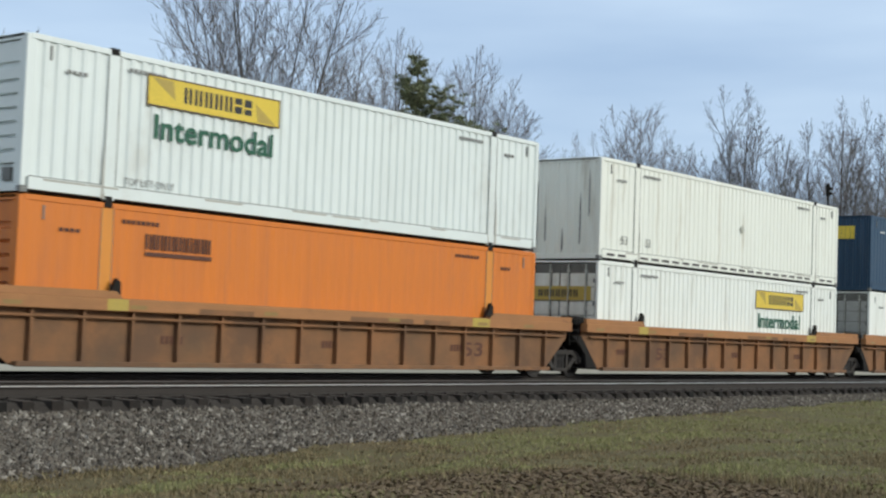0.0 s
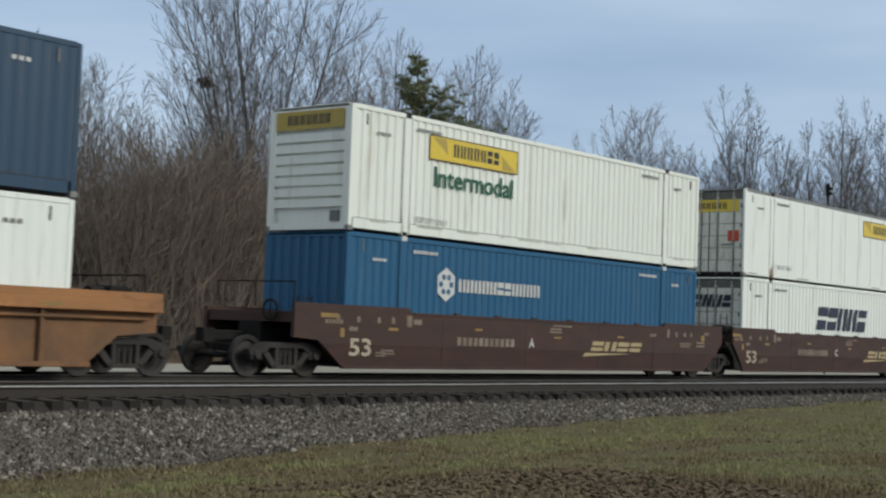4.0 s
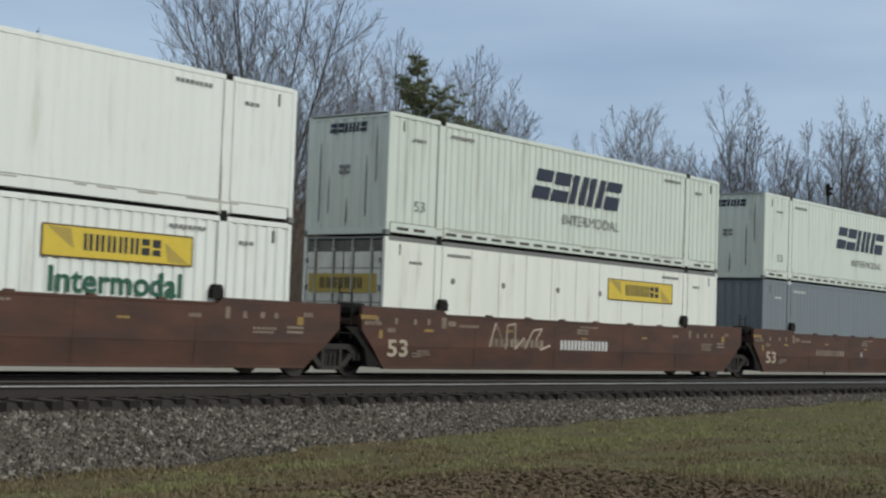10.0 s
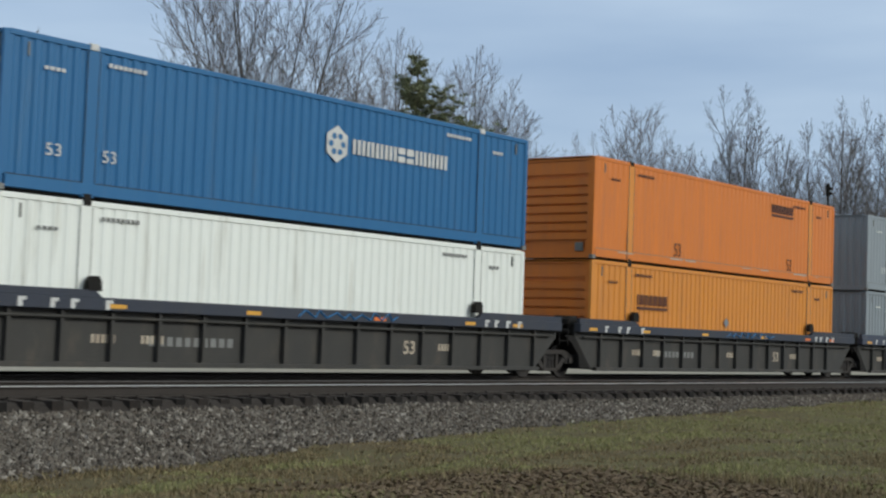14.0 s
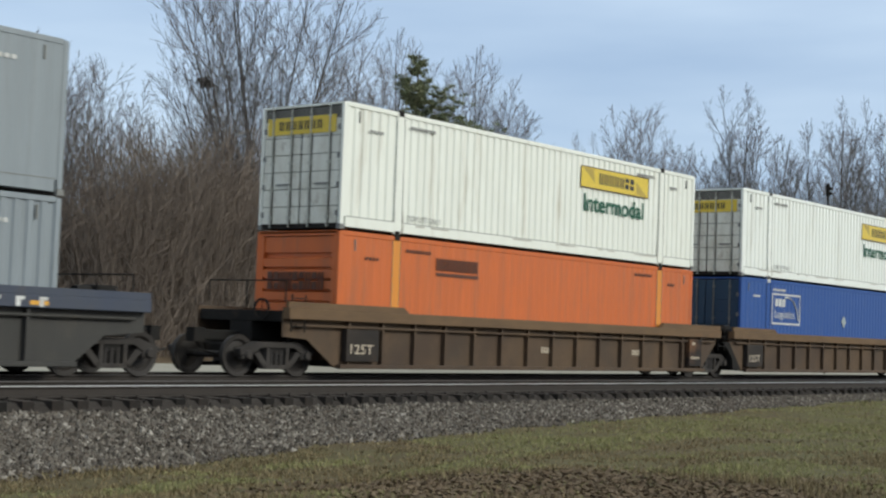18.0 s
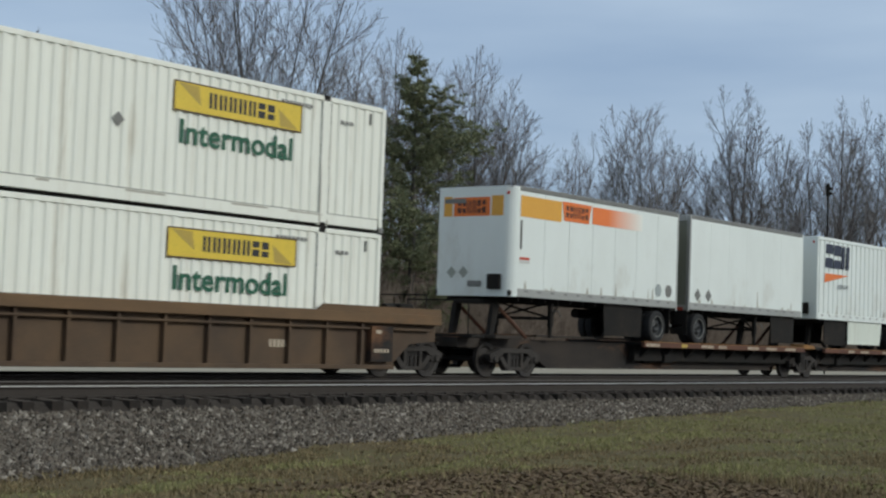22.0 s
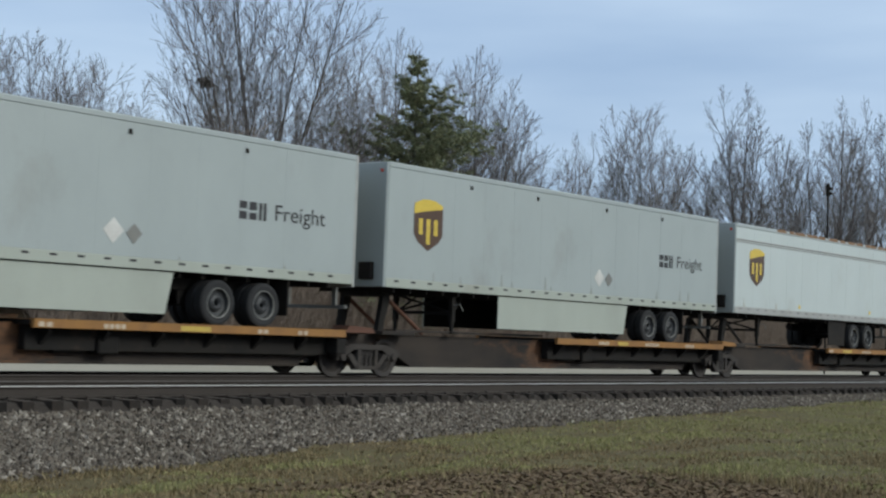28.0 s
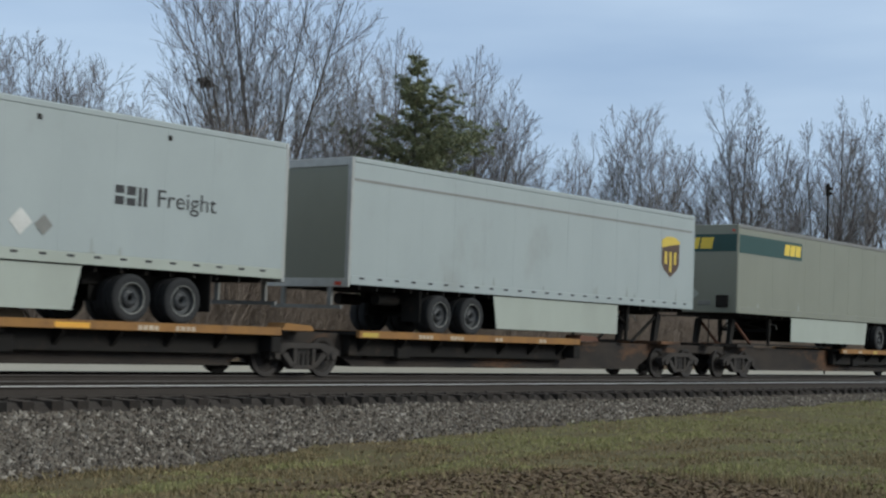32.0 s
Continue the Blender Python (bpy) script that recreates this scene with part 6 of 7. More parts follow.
WELL = {"A": ("weathered rust-orange ribbed steel well car", "ribbed", rust_orange, ochrechord),
        "B": ("brown oxide smooth-sided steel well car", "plate", oxide, None),
        "C": ("faded brown smooth-sided steel well car", "plate", rustplate, None),
        "D": ("charcoal ribbed well car with a dark blue top chord", "ribbed", charcoal, slate),
        "E": ("dusty brown ribbed steel well car", "ribbed", umber, khaki)}
UNITS = [16.05, 35.30, 54.52, 78.20, 97.47, 116.78, 140.30, 159.55, 178.95, 202.35, 221.75, 241.0, 264.72, 284.12, 303.45]
for i, s in enumerate(UNITS):
    lab, style, paint, top = WELL["ABCDE"[i // 3]]
    k = i % 3
    trucks = ([-1.62] if k == 0 else []) + [LONG + (1.5 if k == 2 else 1.6)]
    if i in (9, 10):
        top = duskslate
    wc = well_car(lab, s, style, "truck" if k == 0 else "joint", "truck" if k == 2 else "joint", trucks, paint, top, seed=i)
    if i // 3 == 1:
        words("ABC"[(0, 2, 1)[k]], 7.05, 7.28, 0.76, 1.0, -0.136, inkwhite, wc)
        marks(wc, inktan, 10.0, 12.7, 0.72, 0.98, 4, 0.5, 0.12, 0.08, -0.136, -0.134, seed=4)
        part("emblem", Geo().prism([(9.6, 0.56), (12.2, 0.66), (9.75, 0.66)], "y", -0.136, -0.134), inktan, wc)
    if i // 3 == 2:
        if k == 1:
            g = Geo()
            pts = [(4.0, 0.75), (4.25, 1.35), (4.7, 0.7), (4.75, 1.3), (5.1, 1.35), (5.1, 0.7), (5.5, 1.0), (5.55, 0.72), (5.9, 1.2), (6.3, 1.25), (6.05, 0.95), (6.25, 0.7), (6.7, 0.82)]
            for p, q in zip(pts, pts[1:]):
                g.tube((p[0], -0.133, p[1]), (q[0], -0.133, q[1]), 0.03, n=4)
            part("graffiti", g, inkcream, wc, "faded spray-painted scrawl")
            part("stencil", bars(7.2, 9.6, 0.72, 0.98, 14, gap=0.3, y0=-0.136, y1=-0.134), inkwhite, wc, kind="stuff")
        else:
            words("A", 7.9, 8.1, 0.74, 0.95, -0.136, inkwhite, wc)
    if i // 3 == 4:
        part("number_board", Geo().box(0.15, 1.25, -0.21, -0.05, 0.34, 1.05, 0.006), sooty, wc, "black stencilled board")
        part("number_board", Geo().box(LONG - 0.45, LONG + 0.30, -0.21, -0.05, 0.34, 1.15, 0.006), sooty, wc, "black stencilled board")
        part("stencil", bars(LONG - 0.35, LONG + 0.2, 0.55, 0.63, 5, gap=0.3, y0=-0.214, y1=-0.211), inkcream, wc, kind="stuff")
        part("stencil", bars(LONG - 0.30, LONG - 0.10, 0.98, 1.06, 1, gap=0.1, y0=-0.214, y1=-0.211), inkcream, wc, kind="stuff")
        words("125T", 0.28, 1.05, 0.50, 0.72, -0.215, inkcream, wc)
    if i // 3 == 3:
        for x in (1.95, 8.05, 14.1) if k == 2 else ():
            part("side_post", Geo().box(x - 0.12, x + 0.12, -0.238, -0.05, 0.275, 1.215, 0.01), slate, wc)
        words("53", 11.3, 11.72, 0.52, 0.84, -0.05, inkcream, wc, bold=0.02)
        part("stencil", bars(3.6, 5.9, 0.58, 0.76, 10, gap=0.35, y0=-0.051, y1=-0.047), inkgrey, wc, kind="stuff")
        g = Geo()
        for x in (0.4, 1.1, 1.55, 2.35, 14.2, 14.6, 15.1, 15.6):
            g.box(x, x + 0.10, -0.252, -0.247, 1.24, 1.42).box(x + 0.1, x + 0.18, -0.252, -0.247, 1.36, 1.42)
        part("stencil", g, inkwhite, wc, kind="stuff")
        if k < 2:
            g, q = Geo(), None
            rg = random.Random(40 + i)
            for n in range(16):
                e = (7.6 + n * 0.22 + rg.uniform(-0.1, 0.1), -0.25, 1.26 + (0.18 if n % 2 else 0.02) * rg.uniform(0.5, 1.1))
                if q:
                    g.tube(q, e, 0.022, n=4)
                q = e
            part("graffiti", g, azure, wc, "blue spray-painted scrawl")
    if i // 3 == 0:
        words("53", 13.1 if k == 0 else 3.2, 13.9 if k == 0 else 4.0, 0.5, 0.85, -0.05, inkbrown, wc, bold=0.02)

# first car
c = container("white corrugated container with a yellow sign and green lettering", UNITS[0], ZU, vanwhite, "corr", "ribs")
freight_sign(c, 0.0); lift_note(c, inkgrey)
c = container("orange container with dark stencilled company mark", UNITS[0], ZL, orange, "fine", "ribs", trimmed=amber)
word_mark(c, 2.94, 4.68, 2.08, 2.38, 9, inkbrown)
c = container("plain off-white corrugated container with a streaked end", UNITS[1], ZU, cream, "corr", "corr", slots=True, deep=0.026)
streaked_end(c); words("53", 1.15, 1.5, 0.5, 0.74, -0.005, inkgrey, c, bold=0.0); words("53", 2.5, 2.8, 0.5, 0.74, -0.005, inkgrey, c, bold=0.0)
placard(c, 8.6, 1.5, 0.15, doorgrey)
c = container("white corrugated container with a yellow sign, doors shut", UNITS[1], ZL, white, "corr", "doors", endpaint=dirtydoor)
freight_sign(c, -0.07, left=False); end_sign(c, 1.75, 2.15)
c = container("navy blue container with yellow company marks", UNITS[2], ZU, navy, "fine", "corr")
marks(c, yellow, 8.95, 11.5, 1.14, 2.18, 3, 0.06, 0.10, 0.08, -0.005, -0.001)
marks(c, yellow, 4.25, 8.1, 1.46, 1.72, 18, 0.15, 0.3, 0.0, -0.005, -0.001)
part("bracket", plate(8.32, 8.40, 0.95, 2.35).box(8.32, 8.65, -0.003, 0, 2.27, 2.35).box(8.32, 8.65, -0.003, 0, 0.95, 1.03), yellow, c)
part("bracket", plate(11.96, 12.04, 0.8, 2.3).box(11.7, 12.04, -0.003, 0, 2.22, 2.3).box(11.7, 12.04, -0.003, 0, 0.8, 0.88), yellow, c)
for x in (8.75, 9.15, 11.2, 11.6):
    part("dot", Geo().cyl((x, 0.0, 0.68), "y", 0.15, -0.004, 16), yellow, c)
part("stencil", bars(9.1, 11.5, 0.88, 1.02, 9, 0.1, 0.3, 0, -0.005, -0.001), yellow, c, kind="stuff")
marks(c, yellow, 0.65, 1.95, 2.0, 2.5, 7, gap=0.08, y0=-0.02, y1=-0.012, end=True)
c = container("white corrugated container with silver doors shut", UNITS[2], ZL, white, "fine", "doors", endpaint=alu)

# second car
c = container("aged white corrugated container with a yellow sign and green lettering", UNITS[3], ZU, cream, "corr", "ribs")
freight_sign(c, -0.05); lift_note(c, inkgrey); end_sign(c, 2.35, 2.78)
c = container("blue corrugated container with a white hexagon mark", UNITS[3], ZL, teal, "corr", "corr", deep=0.03)
hexa = [(0.39 * math.cos(math.pi / 6 + k * math.pi / 3) + 3.64, 0.42 * math.sin(math.pi / 6 + k * math.pi / 3) + 1.86) for k in range(6)]
h = part("emblem", Geo().prism(hexa[::-1], "y", -0.004, -0.001), inkwhite, c, "white hexagon emblem")
for k in range(6):
    u, w = 3.64 + 0.2 * math.cos(k * math.pi / 3), 1.86 + 0.2 * math.sin(k * math.pi / 3)
    part("petal", Geo().cyl((u, -0.004, w), "y", 0.075, -0.003, 10), teal, h)
word_mark(c, 4.15, 7.69, 1.70, 2.02, 11, inkwhite, under=False)
c = container("white sheet-sided container with a yellow sign, doors shut", UNITS[4], ZU, white, "plate", "doors", endpaint=dirtydoor, toprail=greyrail, base_band=False)
freight_sign(c, 0.04, left=False, inter=False); end_sign(c, 2.12, 2.52, yellow); lift_note(c, inkgrey)
for x, h in ((1.88, 0.34), (2.00, 0.50), (2.10, 0.26), (14.05, 0.85), (14.16, 0.45)):
    part("rust_stain", Geo().prism([(x, 0.04), (x + 0.11, 0.04), (x + 0.10, h * 0.6), (x + 0.06, h), (x + 0.02, h * 0.7)], "y", 0.004, 0.009), ruststain, c)
part("placard", end_view(plate(2.0, 2.4, 1.15, 1.50, -0.03, -0.02)), inkred, c)
part("placard", end_view(plate(0.22, 0.50, 1.1, 1.6, -0.03, -0.02)), yellow, c)
c = container("white corrugated container with a large dark slanted mark", UNITS[4], ZL, white, "corr", "doors", endpaint=dirtydoor)
marks(c, inknavy, 5.68, 10.1, 1.32, 2.14, 5, 0.32, 0.14, 0.07, -0.005, -0.001, seed=3)
marks(c, inknavy, 0.35, 2.2, 1.9, 2.3, 5, 0.3, 0.15, 0.06, -0.03, -0.022, end=True)
c = container("orange corrugated container with dark stencilled mark", UNITS[5], ZU, copper, "corr", "ribs", endpaint=orange, slots=True)
word_mark(c, 12.08, 13.75, 1.83, 2.12, 9, inkbrown)
marks(c, inkbrown, 0.5, 2.1, 2.42, 2.72, 9, 0, 0.2, 0.06, 0.03, 0.036, end=True)
placard(c, 8.3, 1.6, 0.17, grey); placard(c, 8.3, 0.75, 0.17, grey)
c = container("plain grey smooth-ribbed container in a well", UNITS[5], ZL, grey, "fine", "corr")

# third car
c = container("white corrugated container with a yellow sign and green lettering", UNITS[6], ZU, white, "fine", "ribs", endpaint=cream)
freight_sign(c, -0.07); lift_note(c, inkgrey); end_sign(c, 2.35, 2.78)
for z, h in ((1.62, 0.20), (1.32, 0.24), (1.08, 0.22), (0.84, 0.18), (0.55, 0.26)):
    part("rust_stain", end_view(Geo().prism([(1.98, z), (2.10, z), (2.12, z + h * 0.7), (2.06, z + h), (2.0, z + h * 0.8)], "y", 0.006, 0.011)), ruststain, c)
for x, w in ((0.12, 0.5), (1.9, 0.55)):
    part("rust_stain", end_view(Geo().prism([(x, 0.03), (x + w, 0.03), (x + w * 0.8, 0.13), (x + w * 0.3, 0.15)], "y", -0.004, 0.0)), ruststain, c)
c = container("white corrugated container with grimy yellow-signed doors", UNITS[6], ZL, white, "corr", "doors", endpaint=dirtydoor)
freight_sign(c, -0.17, left=False); end_sign(c, 1.35, 1.85)
c = container("pale grey-white corrugated container with a dark slanted mark", UNITS[7], ZU, greenwhite, "corr", "corr", slots=True, deep=0.03)
swift_mark(c, 0.0); words("INTERMODAL", 7.35, 10.2, 0.83, 1.11, -0.005, inkgrey, c, bold=0.0)
words("53", 1.0, 1.4, 0.62, 0.86, -0.005, inkgrey, c, bold=0.0)
end_marks(c)
c = container("off-white sheet-sided container with a yellow sign", UNITS[7], ZL, cream, "plate", "doors", endpaint=dirtydoor, toprail=greyrail)
freight_sign(c, -0.17, left=False, inter=False); end_sign(c, 1.55, 2.0)
for x in (2.6, 4.7, 7.2, 9.3):
    part("placard", Geo().cyl((x, 0.006, 1.95), "y", 0.08, -0.006, 10), greyrail, c)
c = container("pale grey-white corrugated container with a dark slanted mark", UNITS[8], ZU, greenwhite, "fine", "corr", slots=True)
swift_mark(c, 0.0); words("INTERMODAL", 7.26, 10.08, 0.83, 1.08, -0.005, inkgrey, c, bold=0.0)
words("53", 1.0, 1.4, 0.62, 0.86, -0.005, inkgrey, c, bold=0.0)
end_marks(c)
c = container("plain grey smooth-ribbed container in a well", UNITS[8], ZL, grey, "fine", "corr")

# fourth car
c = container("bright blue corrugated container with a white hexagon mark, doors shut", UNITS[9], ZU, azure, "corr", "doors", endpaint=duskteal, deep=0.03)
hx = [(u - 3.64 + 8.78, w - 1.86 + 1.88) for u, w in hexa]
h = part("emblem", Geo().prism(hx[::-1], "y", -0.004, -0.001), inkwhite, c, "white hexagon emblem")
for k in range(6):
    part("petal", Geo().cyl((8.78 + 0.2 * math.cos(k * math.pi / 3), -0.004, 1.88 + 0.2 * math.sin(k * math.pi / 3)), "y", 0.075, -0.003, 10), azure, h)
word_mark(c, 9.31, 12.8, 1.72, 2.06, 11, inkwhite, under=False)
part("placard", end_view(plate(0.35, 1.2, 0.85, 1.15, -0.03, -0.02)), gold, c)
words("53", 1.0, 1.35, 0.72, 0.95, -0.005, inkwhite, c, bold=0.0); words("53", 2.3, 2.62, 0.72, 0.95, -0.005, inkwhite, c, bold=0.0)
c = container("plain white corrugated container in a well", UNITS[9], ZL, white, "corr", "corr", deep=0.024)
c = container("orange ribbed container with yellowed posts and a dark mark", UNITS[10], ZU, orange, "fine", "ribs", trimmed=amber)
word_mark(c, 11.06, 12.75, 2.26, 2.54, 9, inkbrown)
words("53", 4.55, 4.95, 0.35, 0.75, -0.005, inkbrown, c, bold=0.0); words("53", 12.3, 12.65, 0.35, 0.75, -0.005, inkbrown, c, bold=0.0)
c = container("amber orange corrugated container with a dark mark", UNITS[10], ZL, amber, "corr", "ribs", endpaint=orange)
word_mark(c, 2.48, 4.24, 1.72, 2.02, 9, inkbrown)
placard(c, 8.0, 1.35, 0.17, grey)
c = container("grey smooth-ribbed container with white stencils", UNITS[11], ZU, steelgrey, "fine", "corr")
words("53", 1.35, 1.75, 0.72, 0.95, -0.005, inkwhite, c, bold=0.0); words("53", 2.6, 2.9, 0.72, 0.95, -0.005, inkwhite, c, bold=0.0)
c = container("grey corrugated container with a large blue mark", UNITS[11], ZL, steelgrey, "corr", "corr", trimmed=palegrey)
marks(c, inkblue, 4.75, 12.05, 1.05, 2.32, 6, 0.0, 0.20, 0.07, -0.005, -0.001, seed=12, tall=(1.0, 0.72, 0.95, 0.72, 0.72, 0.72))

# fifth car
c = container("aged white corrugated container with a yellow sign, doors shut", UNITS[12], ZU, cream, "corr", "doors", endpaint=dirtydoor)
freight_sign(c, -0.04, left=False); end_sign(c, 2.2, 2.6, yellow); lift_note(c, inkgrey)
c = container("orange container with yellowed posts and a dark mark", UNITS[12], ZL, redorange, "fine", "ribs", trimmed=amber)
word_mark(c, 3.5, 5.19, 2.18, 2.48, 9, inkbrown)
marks(c, inkbrown, 0.4, 2.2, 1.55, 1.95, 9, 0, 0.2, 0.06, -0.02, -0.012, end=True)
c = container("white corrugated container with a yellow sign, doors shut", UNITS[13], ZU, white, "corr", "doors", endpaint=dirtydoor)
freight_sign(c, -0.07, left=False); end_sign(c, 2.1, 2.5, yellow); lift_note(c, inkgrey)
part("placard", end_view(plate(0.3, 0.75, 0.9, 1.3, -0.03, -0.02)), yellow, c)
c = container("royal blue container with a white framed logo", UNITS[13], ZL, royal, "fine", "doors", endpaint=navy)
f = part("emblem", plate(2.27, 4.47, 2.40, 2.46).box(2.27, 4.47, -0.003, 0, 1.41, 1.47).box(2.27, 2.33, -0.003, 0, 1.47, 2.40).box(4.41, 4.47, -0.003, 0, 1.47, 2.40), inkwhite, c, "white framed company emblem")
marks(f, inkwhite, 2.5, 3.3, 2.02, 2.28, 3, 0.1, 0.2, 0, -0.004, -0.001)
words("Logistics", 2.5, 4.0, 1.55, 1.90, -0.004, inkwhite, f, bold=0.0)
arc = Geo()
for k in range(8):
    t0, t1 = 0.1 + k * 0.22, 0.1 + (k + 1) * 0.22
    arc.tube((3.45 + 0.85 * math.cos(t0), -0.003, 1.5 + 0.85 * math.sin(t0)), (3.45 + 0.85 * math.cos(t1), -0.003, 1.5 + 0.85 * math.sin(t1)), 0.03, n=4)
part("arc", arc, inkwhite, f)
words("53", 14.95, 15.5, 1.55, 2.08, -0.005, inkwhite, c, bold=0.0)
placard(c, 8.2, 1.65, 0.22, palegrey)
c = container("aged white corrugated container with a yellow sign, doors shut", UNITS[14], ZU, cream, "corr", "doors", endpaint=dirtydoor)
freight_sign(c, 0.0, left=False); end_sign(c, 2.1, 2.5, yellow); lift_note(c, inkgrey)
part("placard", end_view(plate(0.3, 0.65, 0.8, 1.2, -0.03, -0.02)), yellow, c); placard(c, 8.35, 1.6, 0.15, greyrail)
c = container("aged white corrugated container with a yellow sign, doors shut", UNITS[14], ZL, cream, "corr", "doors", endpaint=dirtydoor)
freight_sign(c, 0.0, left=False); end_sign(c, 2.05, 2.45, yellow)

# spine cars
SPINE = "rusty brown spine car with yellow-edged wheel platforms"
spine_car(SPINE, 325.3, 342.75, 331.4, 342.3, (1, 0), ((325.0, 1), (341.4, -1)), sooty, platform_rust, 1)
spine_car(SPINE, 342.75, 361.0, 344.0, 353.9, (0, 0), ((344.3, 1), (360.0, -1)), sooty, platform_rust, 2)
spine_car(SPINE, 361.0, 378.0, 362.8, 375.6, (0, 1), ((362.8, 1), (378.6, -1)), sooty, platform_rust, 3)
spine_car(SPINE, 382.6, 399.8, 390.4, 398.75, (1, 0), ((383.6, 1),), sooty, ochre, 4)
spine_car(SPINE, 399.8, 417.0, 407.2, 416.6, (0, 0), ((400.9, 1),), sooty, ochre, 5)
spine_car(SPINE, 417.0, 434.0, 424.6, 433.75, (0, 0), ((418.0, 1),), sooty, ochre, 6)
spine_car(SPINE, 434.0, 451.4, 441.7, 450.4, (0, 0), ((435.3, 1),), sooty, ochre, 7)
spine_car(SPINE, 451.4, 468.0, 452.9, 462.0, (0, 1), ((467.4, -1),), sooty, ochre, 8)
spine_car(SPINE, 471.9, 489.0, 479.5, 488.0, (1, 0), ((472.3, 1),), sooty, ochre, 9)

# short trailers
t = trailer("short_trailer", "white short trailer with a yellow and orange band", 324.75, 8.65, -1, vanwhite, "panels", axles=(7.55,), legs=2.42, dark=(4.7, 6.8), round_nose=True, z_top=3.95, railpaint=alu)
part("vent", plate(0.36, 0.43, 2.30, 3.05, -0.006, -0.001), slotink, t, "dark slotted corner vent")
part("sticker", plate(0.36, 0.80, 2.02, 2.09, -0.005, -0.001), inkred, t)
part("sticker", plate(0.36, 0.80, 1.93, 2.00, -0.005, -0.001), inkwhite, t)
part("band", plate(0.34, 2.25, 3.15, 3.70), gold, t, "yellow stripe along the top")
b_ = part("sign", Geo().prism([(2.27, 3.72), (3.72, 3.72), (3.6, 3.20), (2.38, 3.20)], "y", -0.006, -0.002), inkorange, t, "orange company sign with dark marks")
marks(b_, inkbrown, 2.45, 3.6, 3.3, 3.62, 6, 0, 0.25, 0.06, -0.009, -0.006)
part("band", plate(3.78, 6.48, 3.22, 3.70), orangefade, t, "orange stripe that fades to white")
part("sign", end_view(plate(0.65, 1.85, 3.15, 3.65, -0.004, -0.001)), inkorange, t)
marks(t, inkbrown, 0.78, 1.75, 3.23, 3.57, 6, 0, 0.25, 0.06, -0.007, -0.004, end=True)
part("band", end_view(plate(1.9, WIDTH - 0.31, 3.15, 3.68, -0.003, -0.001)), gold, t)
part("band", end_view(plate(0.32, 0.6, 3.15, 3.68, -0.003, -0.001)), gold, t)
for x, z in ((7.5, 1.55), (8.1, 1.55)):
    part("placard", Geo().cyl((x, 0.0, z), "y", 0.19, -0.004, 16), palegrey if x < 8 else greyrail, t)
t = trailer("short_trailer", "plain white short trailer with grey top rail", 334.1, 8.1, 1, vanwhite, "smooth", axles=(0.75,), legs=5.2, dark=(5.9, 7.7), z_top=3.98, railpaint=alu)
placard(t, 0.55, 1.52, 0.2, greyrail); placard(t, 1.25, 1.52, 0.2, greyrail)
t = trailer("short_trailer", "white ribbed short trailer with a blue and orange mark", 343.4, 8.3, -1, vanwhite, "ribs", axles=(7.1,), skirt=(2.9, 6.1), dark=(0.9, 2.85), z_top=4.02, toprail=vanwhite)
marks(t, inknavy, 0.62, 2.8, 2.93, 3.78, 3, 0.06, 0.12, 0.07, -0.006, -0.002)
part("swoosh", Geo().prism([(0.58, 2.38), (2.7, 2.72), (0.62, 2.72)], "y", -0.006, -0.002), inkorange, t)
words("FREIGHT", 1.75, 2.75, 2.2, 2.36, -0.006, inknavy, t, bold=0.0)
t = trailer("short_trailer", "white ribbed short trailer with an orange sign", 352.65, 8.1, 1, vanwhite, "ribs", axles=(0.78,), legs=5.3, z_top=4.0)
b_ = part("sign", Geo().prism([(4.4, 3.55), (7.56, 3.5), (7.5, 2.82), (4.5, 2.80)], "y", -0.006, -0.002), gold, t, "orange company sign with dark marks")
marks(b_, inkbrown, 4.65, 7.4, 2.97, 3.38, 6, 0, 0.22, 0.06, -0.009, -0.006)
part("sign", end_view(plate(1.0, 1.9, 3.0, 3.5, 0.018, 0.024)), inkorange, t)
t = trailer("short_trailer", "white smooth short trailer with a large black mark", 361.9, 8.15, -1, vanwhite, "smooth", axles=(6.9,), legs=1.9, dark=(3.0, 6.2), z_top=4.05, toprail=palegrey)
marks(t, inkblack, 0.99, 7.35, 2.16, 3.22, 7, 0, 0.10, 0.07, -0.005, -0.001)
part("reflector_strip", plate(0.1, 0.6, 1.4, 1.48).box(0.1, 0.6, -0.003, 0, 1.6, 1.68), inkred, t)
t = trailer("short_trailer", "white ribbed short trailer with a small orange sign", 371.2, 8.15, 1, vanwhite, "ribs", axles=(0.85,), legs=5.3, z_top=3.98)
b_ = part("sign", Geo().box(3.97, 7.2, -0.006, -0.002, 2.85, 3.60), inkorange, t, "orange and white company sign")
part("sign_face", Geo().box(4.05, 7.12, -0.009, -0.006, 2.98, 3.52), inkwhite, b_)
marks(b_, inkbrown, 4.25, 6.95, 3.06, 3.44, 6, 0, 0.22, 0.06, -0.012, -0.009)

# long trailers
PARCEL = "long pale grey trailer with a brown shield emblem and skirts"


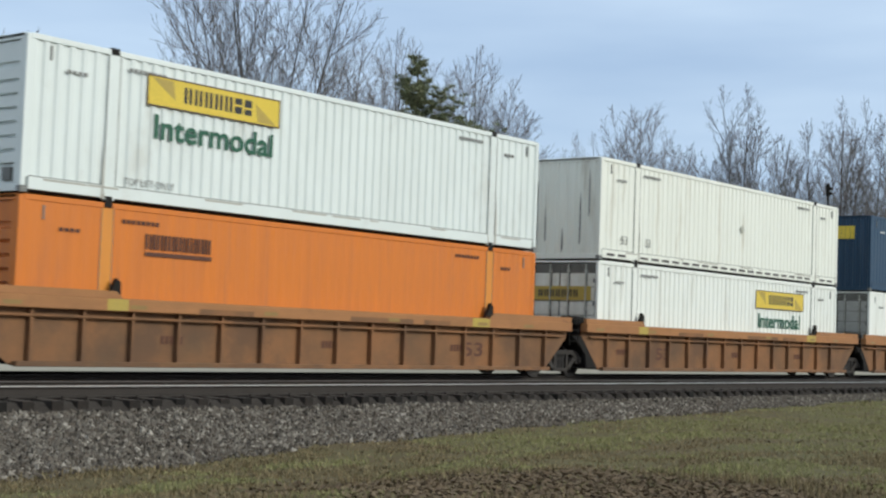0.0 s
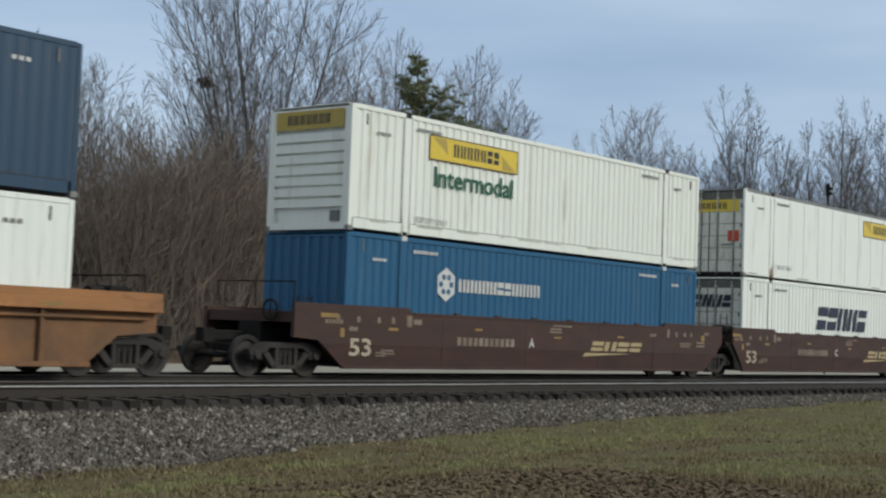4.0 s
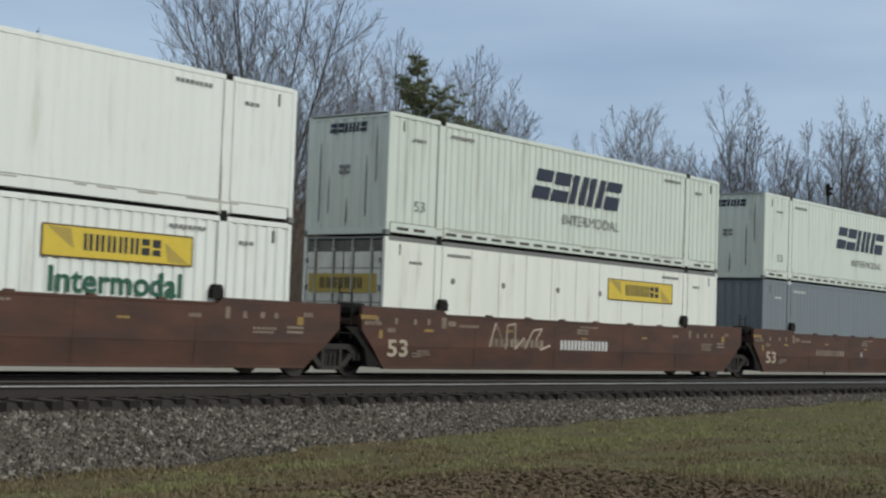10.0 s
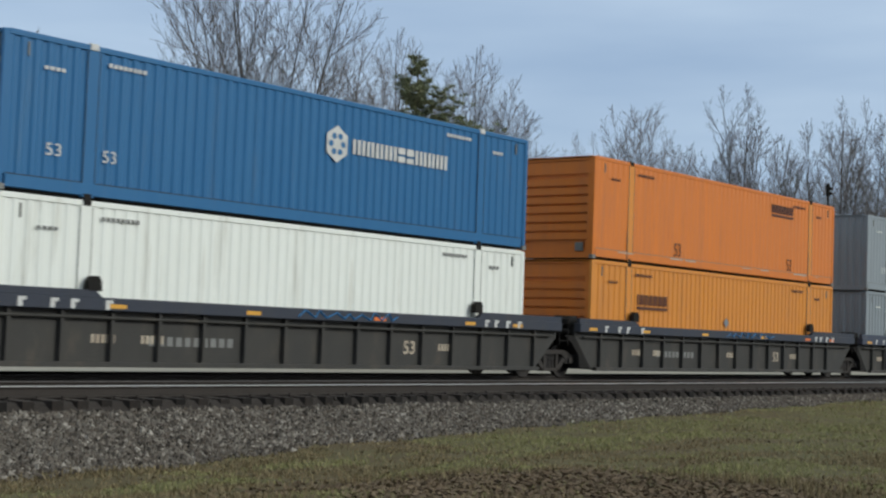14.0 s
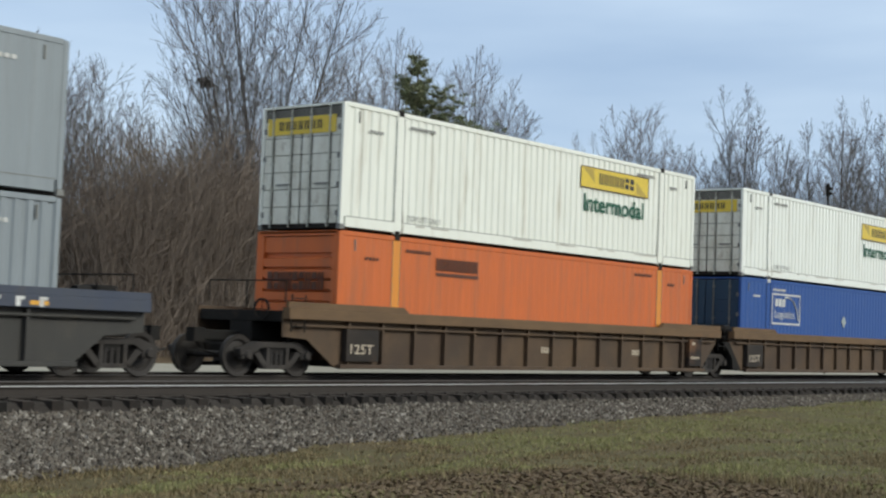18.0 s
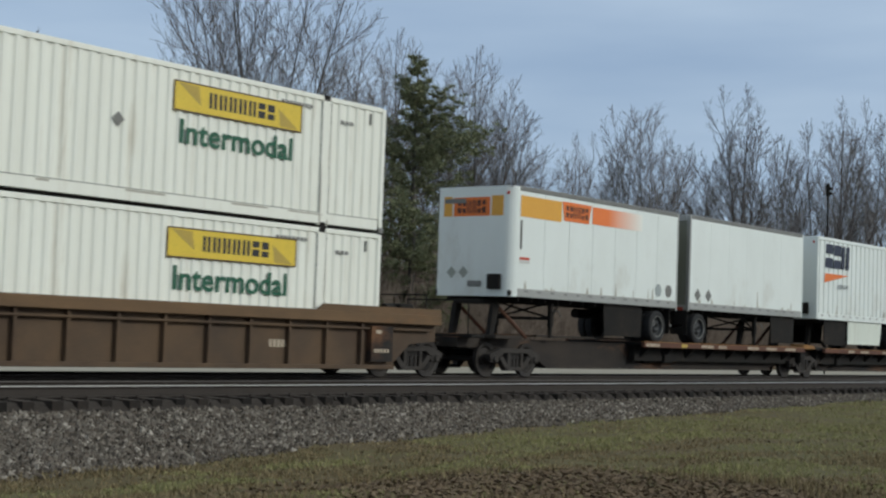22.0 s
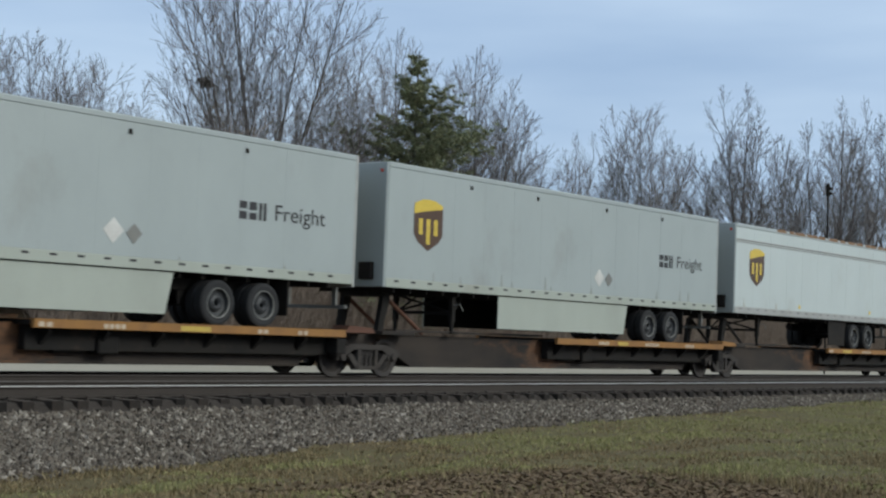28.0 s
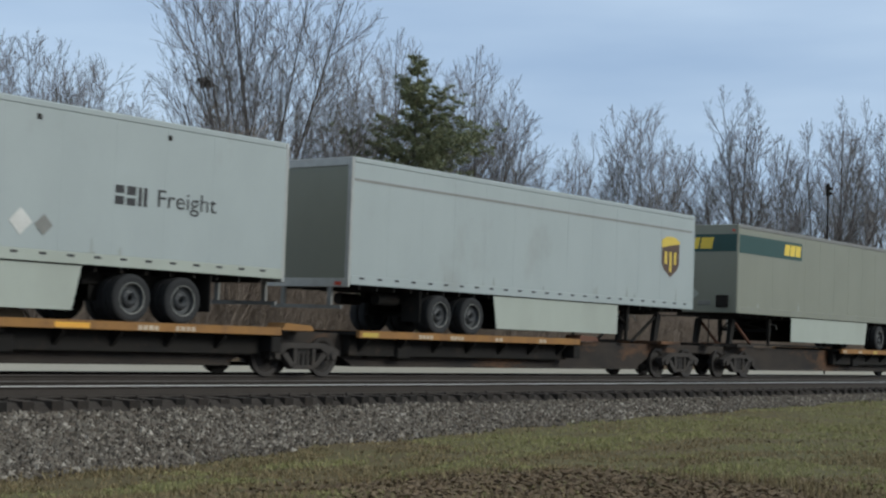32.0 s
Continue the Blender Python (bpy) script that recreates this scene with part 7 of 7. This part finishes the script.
def parcel_trailer(s0, length, word0):
    t = trailer("long_trailer", PARCEL, s0, length, -1, palegrey, "smooth", axles=(length - 4.1, length - 2.8), legs=3.1, skirt=(4.6, length - 5.3), z_top=3.98, railpaint=skirtgrey, toprail=palegrey, lamps=True)
    shield(t, 1.03, 2.12, 1.98, 3.22)
    marks(t, inkblack, word0, word0 + 0.85, 2.25, 2.62, 3, 0, 0.25, 0.06, -0.005, -0.001)
    words("Freight", word0 + 1.05, word0 + 2.6, 2.17, 2.62, -0.005, inkblack, t, bold=0.0)
    part("placard", Geo().prism([(9.0, 1.75), (9.25, 1.5), (9.5, 1.75), (9.25, 2.0)], "y", -0.005, -0.001), inkwhite, t)
    placard(t, 9.75, 1.72, 0.2, greyrail)
    for x in (3.2, 6.1, 9.5, 12.6):
        part("marker_lamp", Geo().box(x, x + 0.09, -0.012, 0.004, 3.62, 3.72, 0.008), black, t)
    return t


parcel_trailer(382.9, 16.15, 12.5)
parcel_trailer(400.05, 16.2, 12.55)
t = trailer("long_trailer", "long white trailer with a green-brown shield emblem and top stripe", 417.4, 13.7, -1, silver, "smooth", axles=(9.75, 11.05), legs=2.45, dark=(7.6, 9.1), z_top=3.98, railpaint=alu, endpaint=palegrey, toprail=palegrey)
shield(t, 1.04, 2.10, 1.98, 3.22)
part("stripe", plate(0.1, 13.5, 3.42, 3.47).box(0.1, 13.5, -0.003, 0, 3.36, 3.39), inkgrey, t)
rg = random.Random(9)
x = 3.0
while x < 13.2:
    w = rg.uniform(0.4, 1.2)
    part("torn_roof_edge", Geo().prism([(x, 3.90), (x + w, 3.90), (x + w * 0.9, 3.99 + rg.uniform(0.0, 0.03)), (x + w * 0.4, 4.00), (x + w * 0.1, 3.985 + rg.uniform(0.0, 0.03))], "y", -0.006, 0.05), ruststain, t, "rusty torn edge of the roof skin")
    x += w + rg.uniform(0.0, 0.25)
for x in (4.8, 11.0):
    part("marker_lamp", Geo().box(x, x + 0.14, -0.012, 0.0, 1.36, 1.48, 0.008), yellow, t)
parcel_trailer(434.5, 16.0, 11.4 - 0.05)
t = trailer("long_trailer", "long pale grey trailer with doors shut and a shield emblem", 452.53, 15.9, 1, palegrey, "smooth", axles=(3.4, 4.7), legs=12.6, skirt=(5.6, 11.6), z_top=3.95, toprail=palegrey)
shield(t, 13.89, 14.94, 1.98, 3.2)
part("stripe", plate(0.1, 15.7, 3.40, 3.46), inkgrey, t)
t = trailer("long_trailer", "long olive-grey trailer with a dark green band", 471.3, 16.15, -1, olivegrey, "smooth", axles=(12.0, 13.3), legs=3.1, skirt=(4.2, 10.8), z_top=3.95, toprail=greyrail)
part("band", plate(0.1, 4.8, 3.02, 3.62), inkteal, t, "dark green band")
marks(t, yellow, 3.4, 4.7, 3.14, 3.52, 3, 0.2, 0.12, 0, -0.006, -0.003)
part("band", end_view(plate(0.05, WIDTH - 0.05, 3.05, 3.62, -0.004, -0.001)), inkteal, t)
marks(t, yellow, 0.2, 1.7, 3.15, 3.52, 3, 0.2, 0.12, 0, -0.007, -0.004, end=True)


def motions():
    """The train rolls by at about 13.3 m/s; its wheels turn."""
    def gone(t):
        q = t / 16 - 1
        return 13.34672 * t + 0.34283 * q * q + 0.27747 * q ** 3
    times = [0, 2, 4, 6, 8, 10, 12, 14, 16, 18, 20, 22, 24, 26, 28, 30, 32]
    for ob, x, y, z in movers:
        walk(ob, [(t, pose(x - gone(t), y, z)) for t in times])
    step = 1 / 30
    for ob, x, y, z in wheelsets:
        walk(ob, [(k * step, pose(x, y, z, 0, -math.degrees(gone(k * step) / 0.42) % 360, 0)) for k in range(961)])


motions()
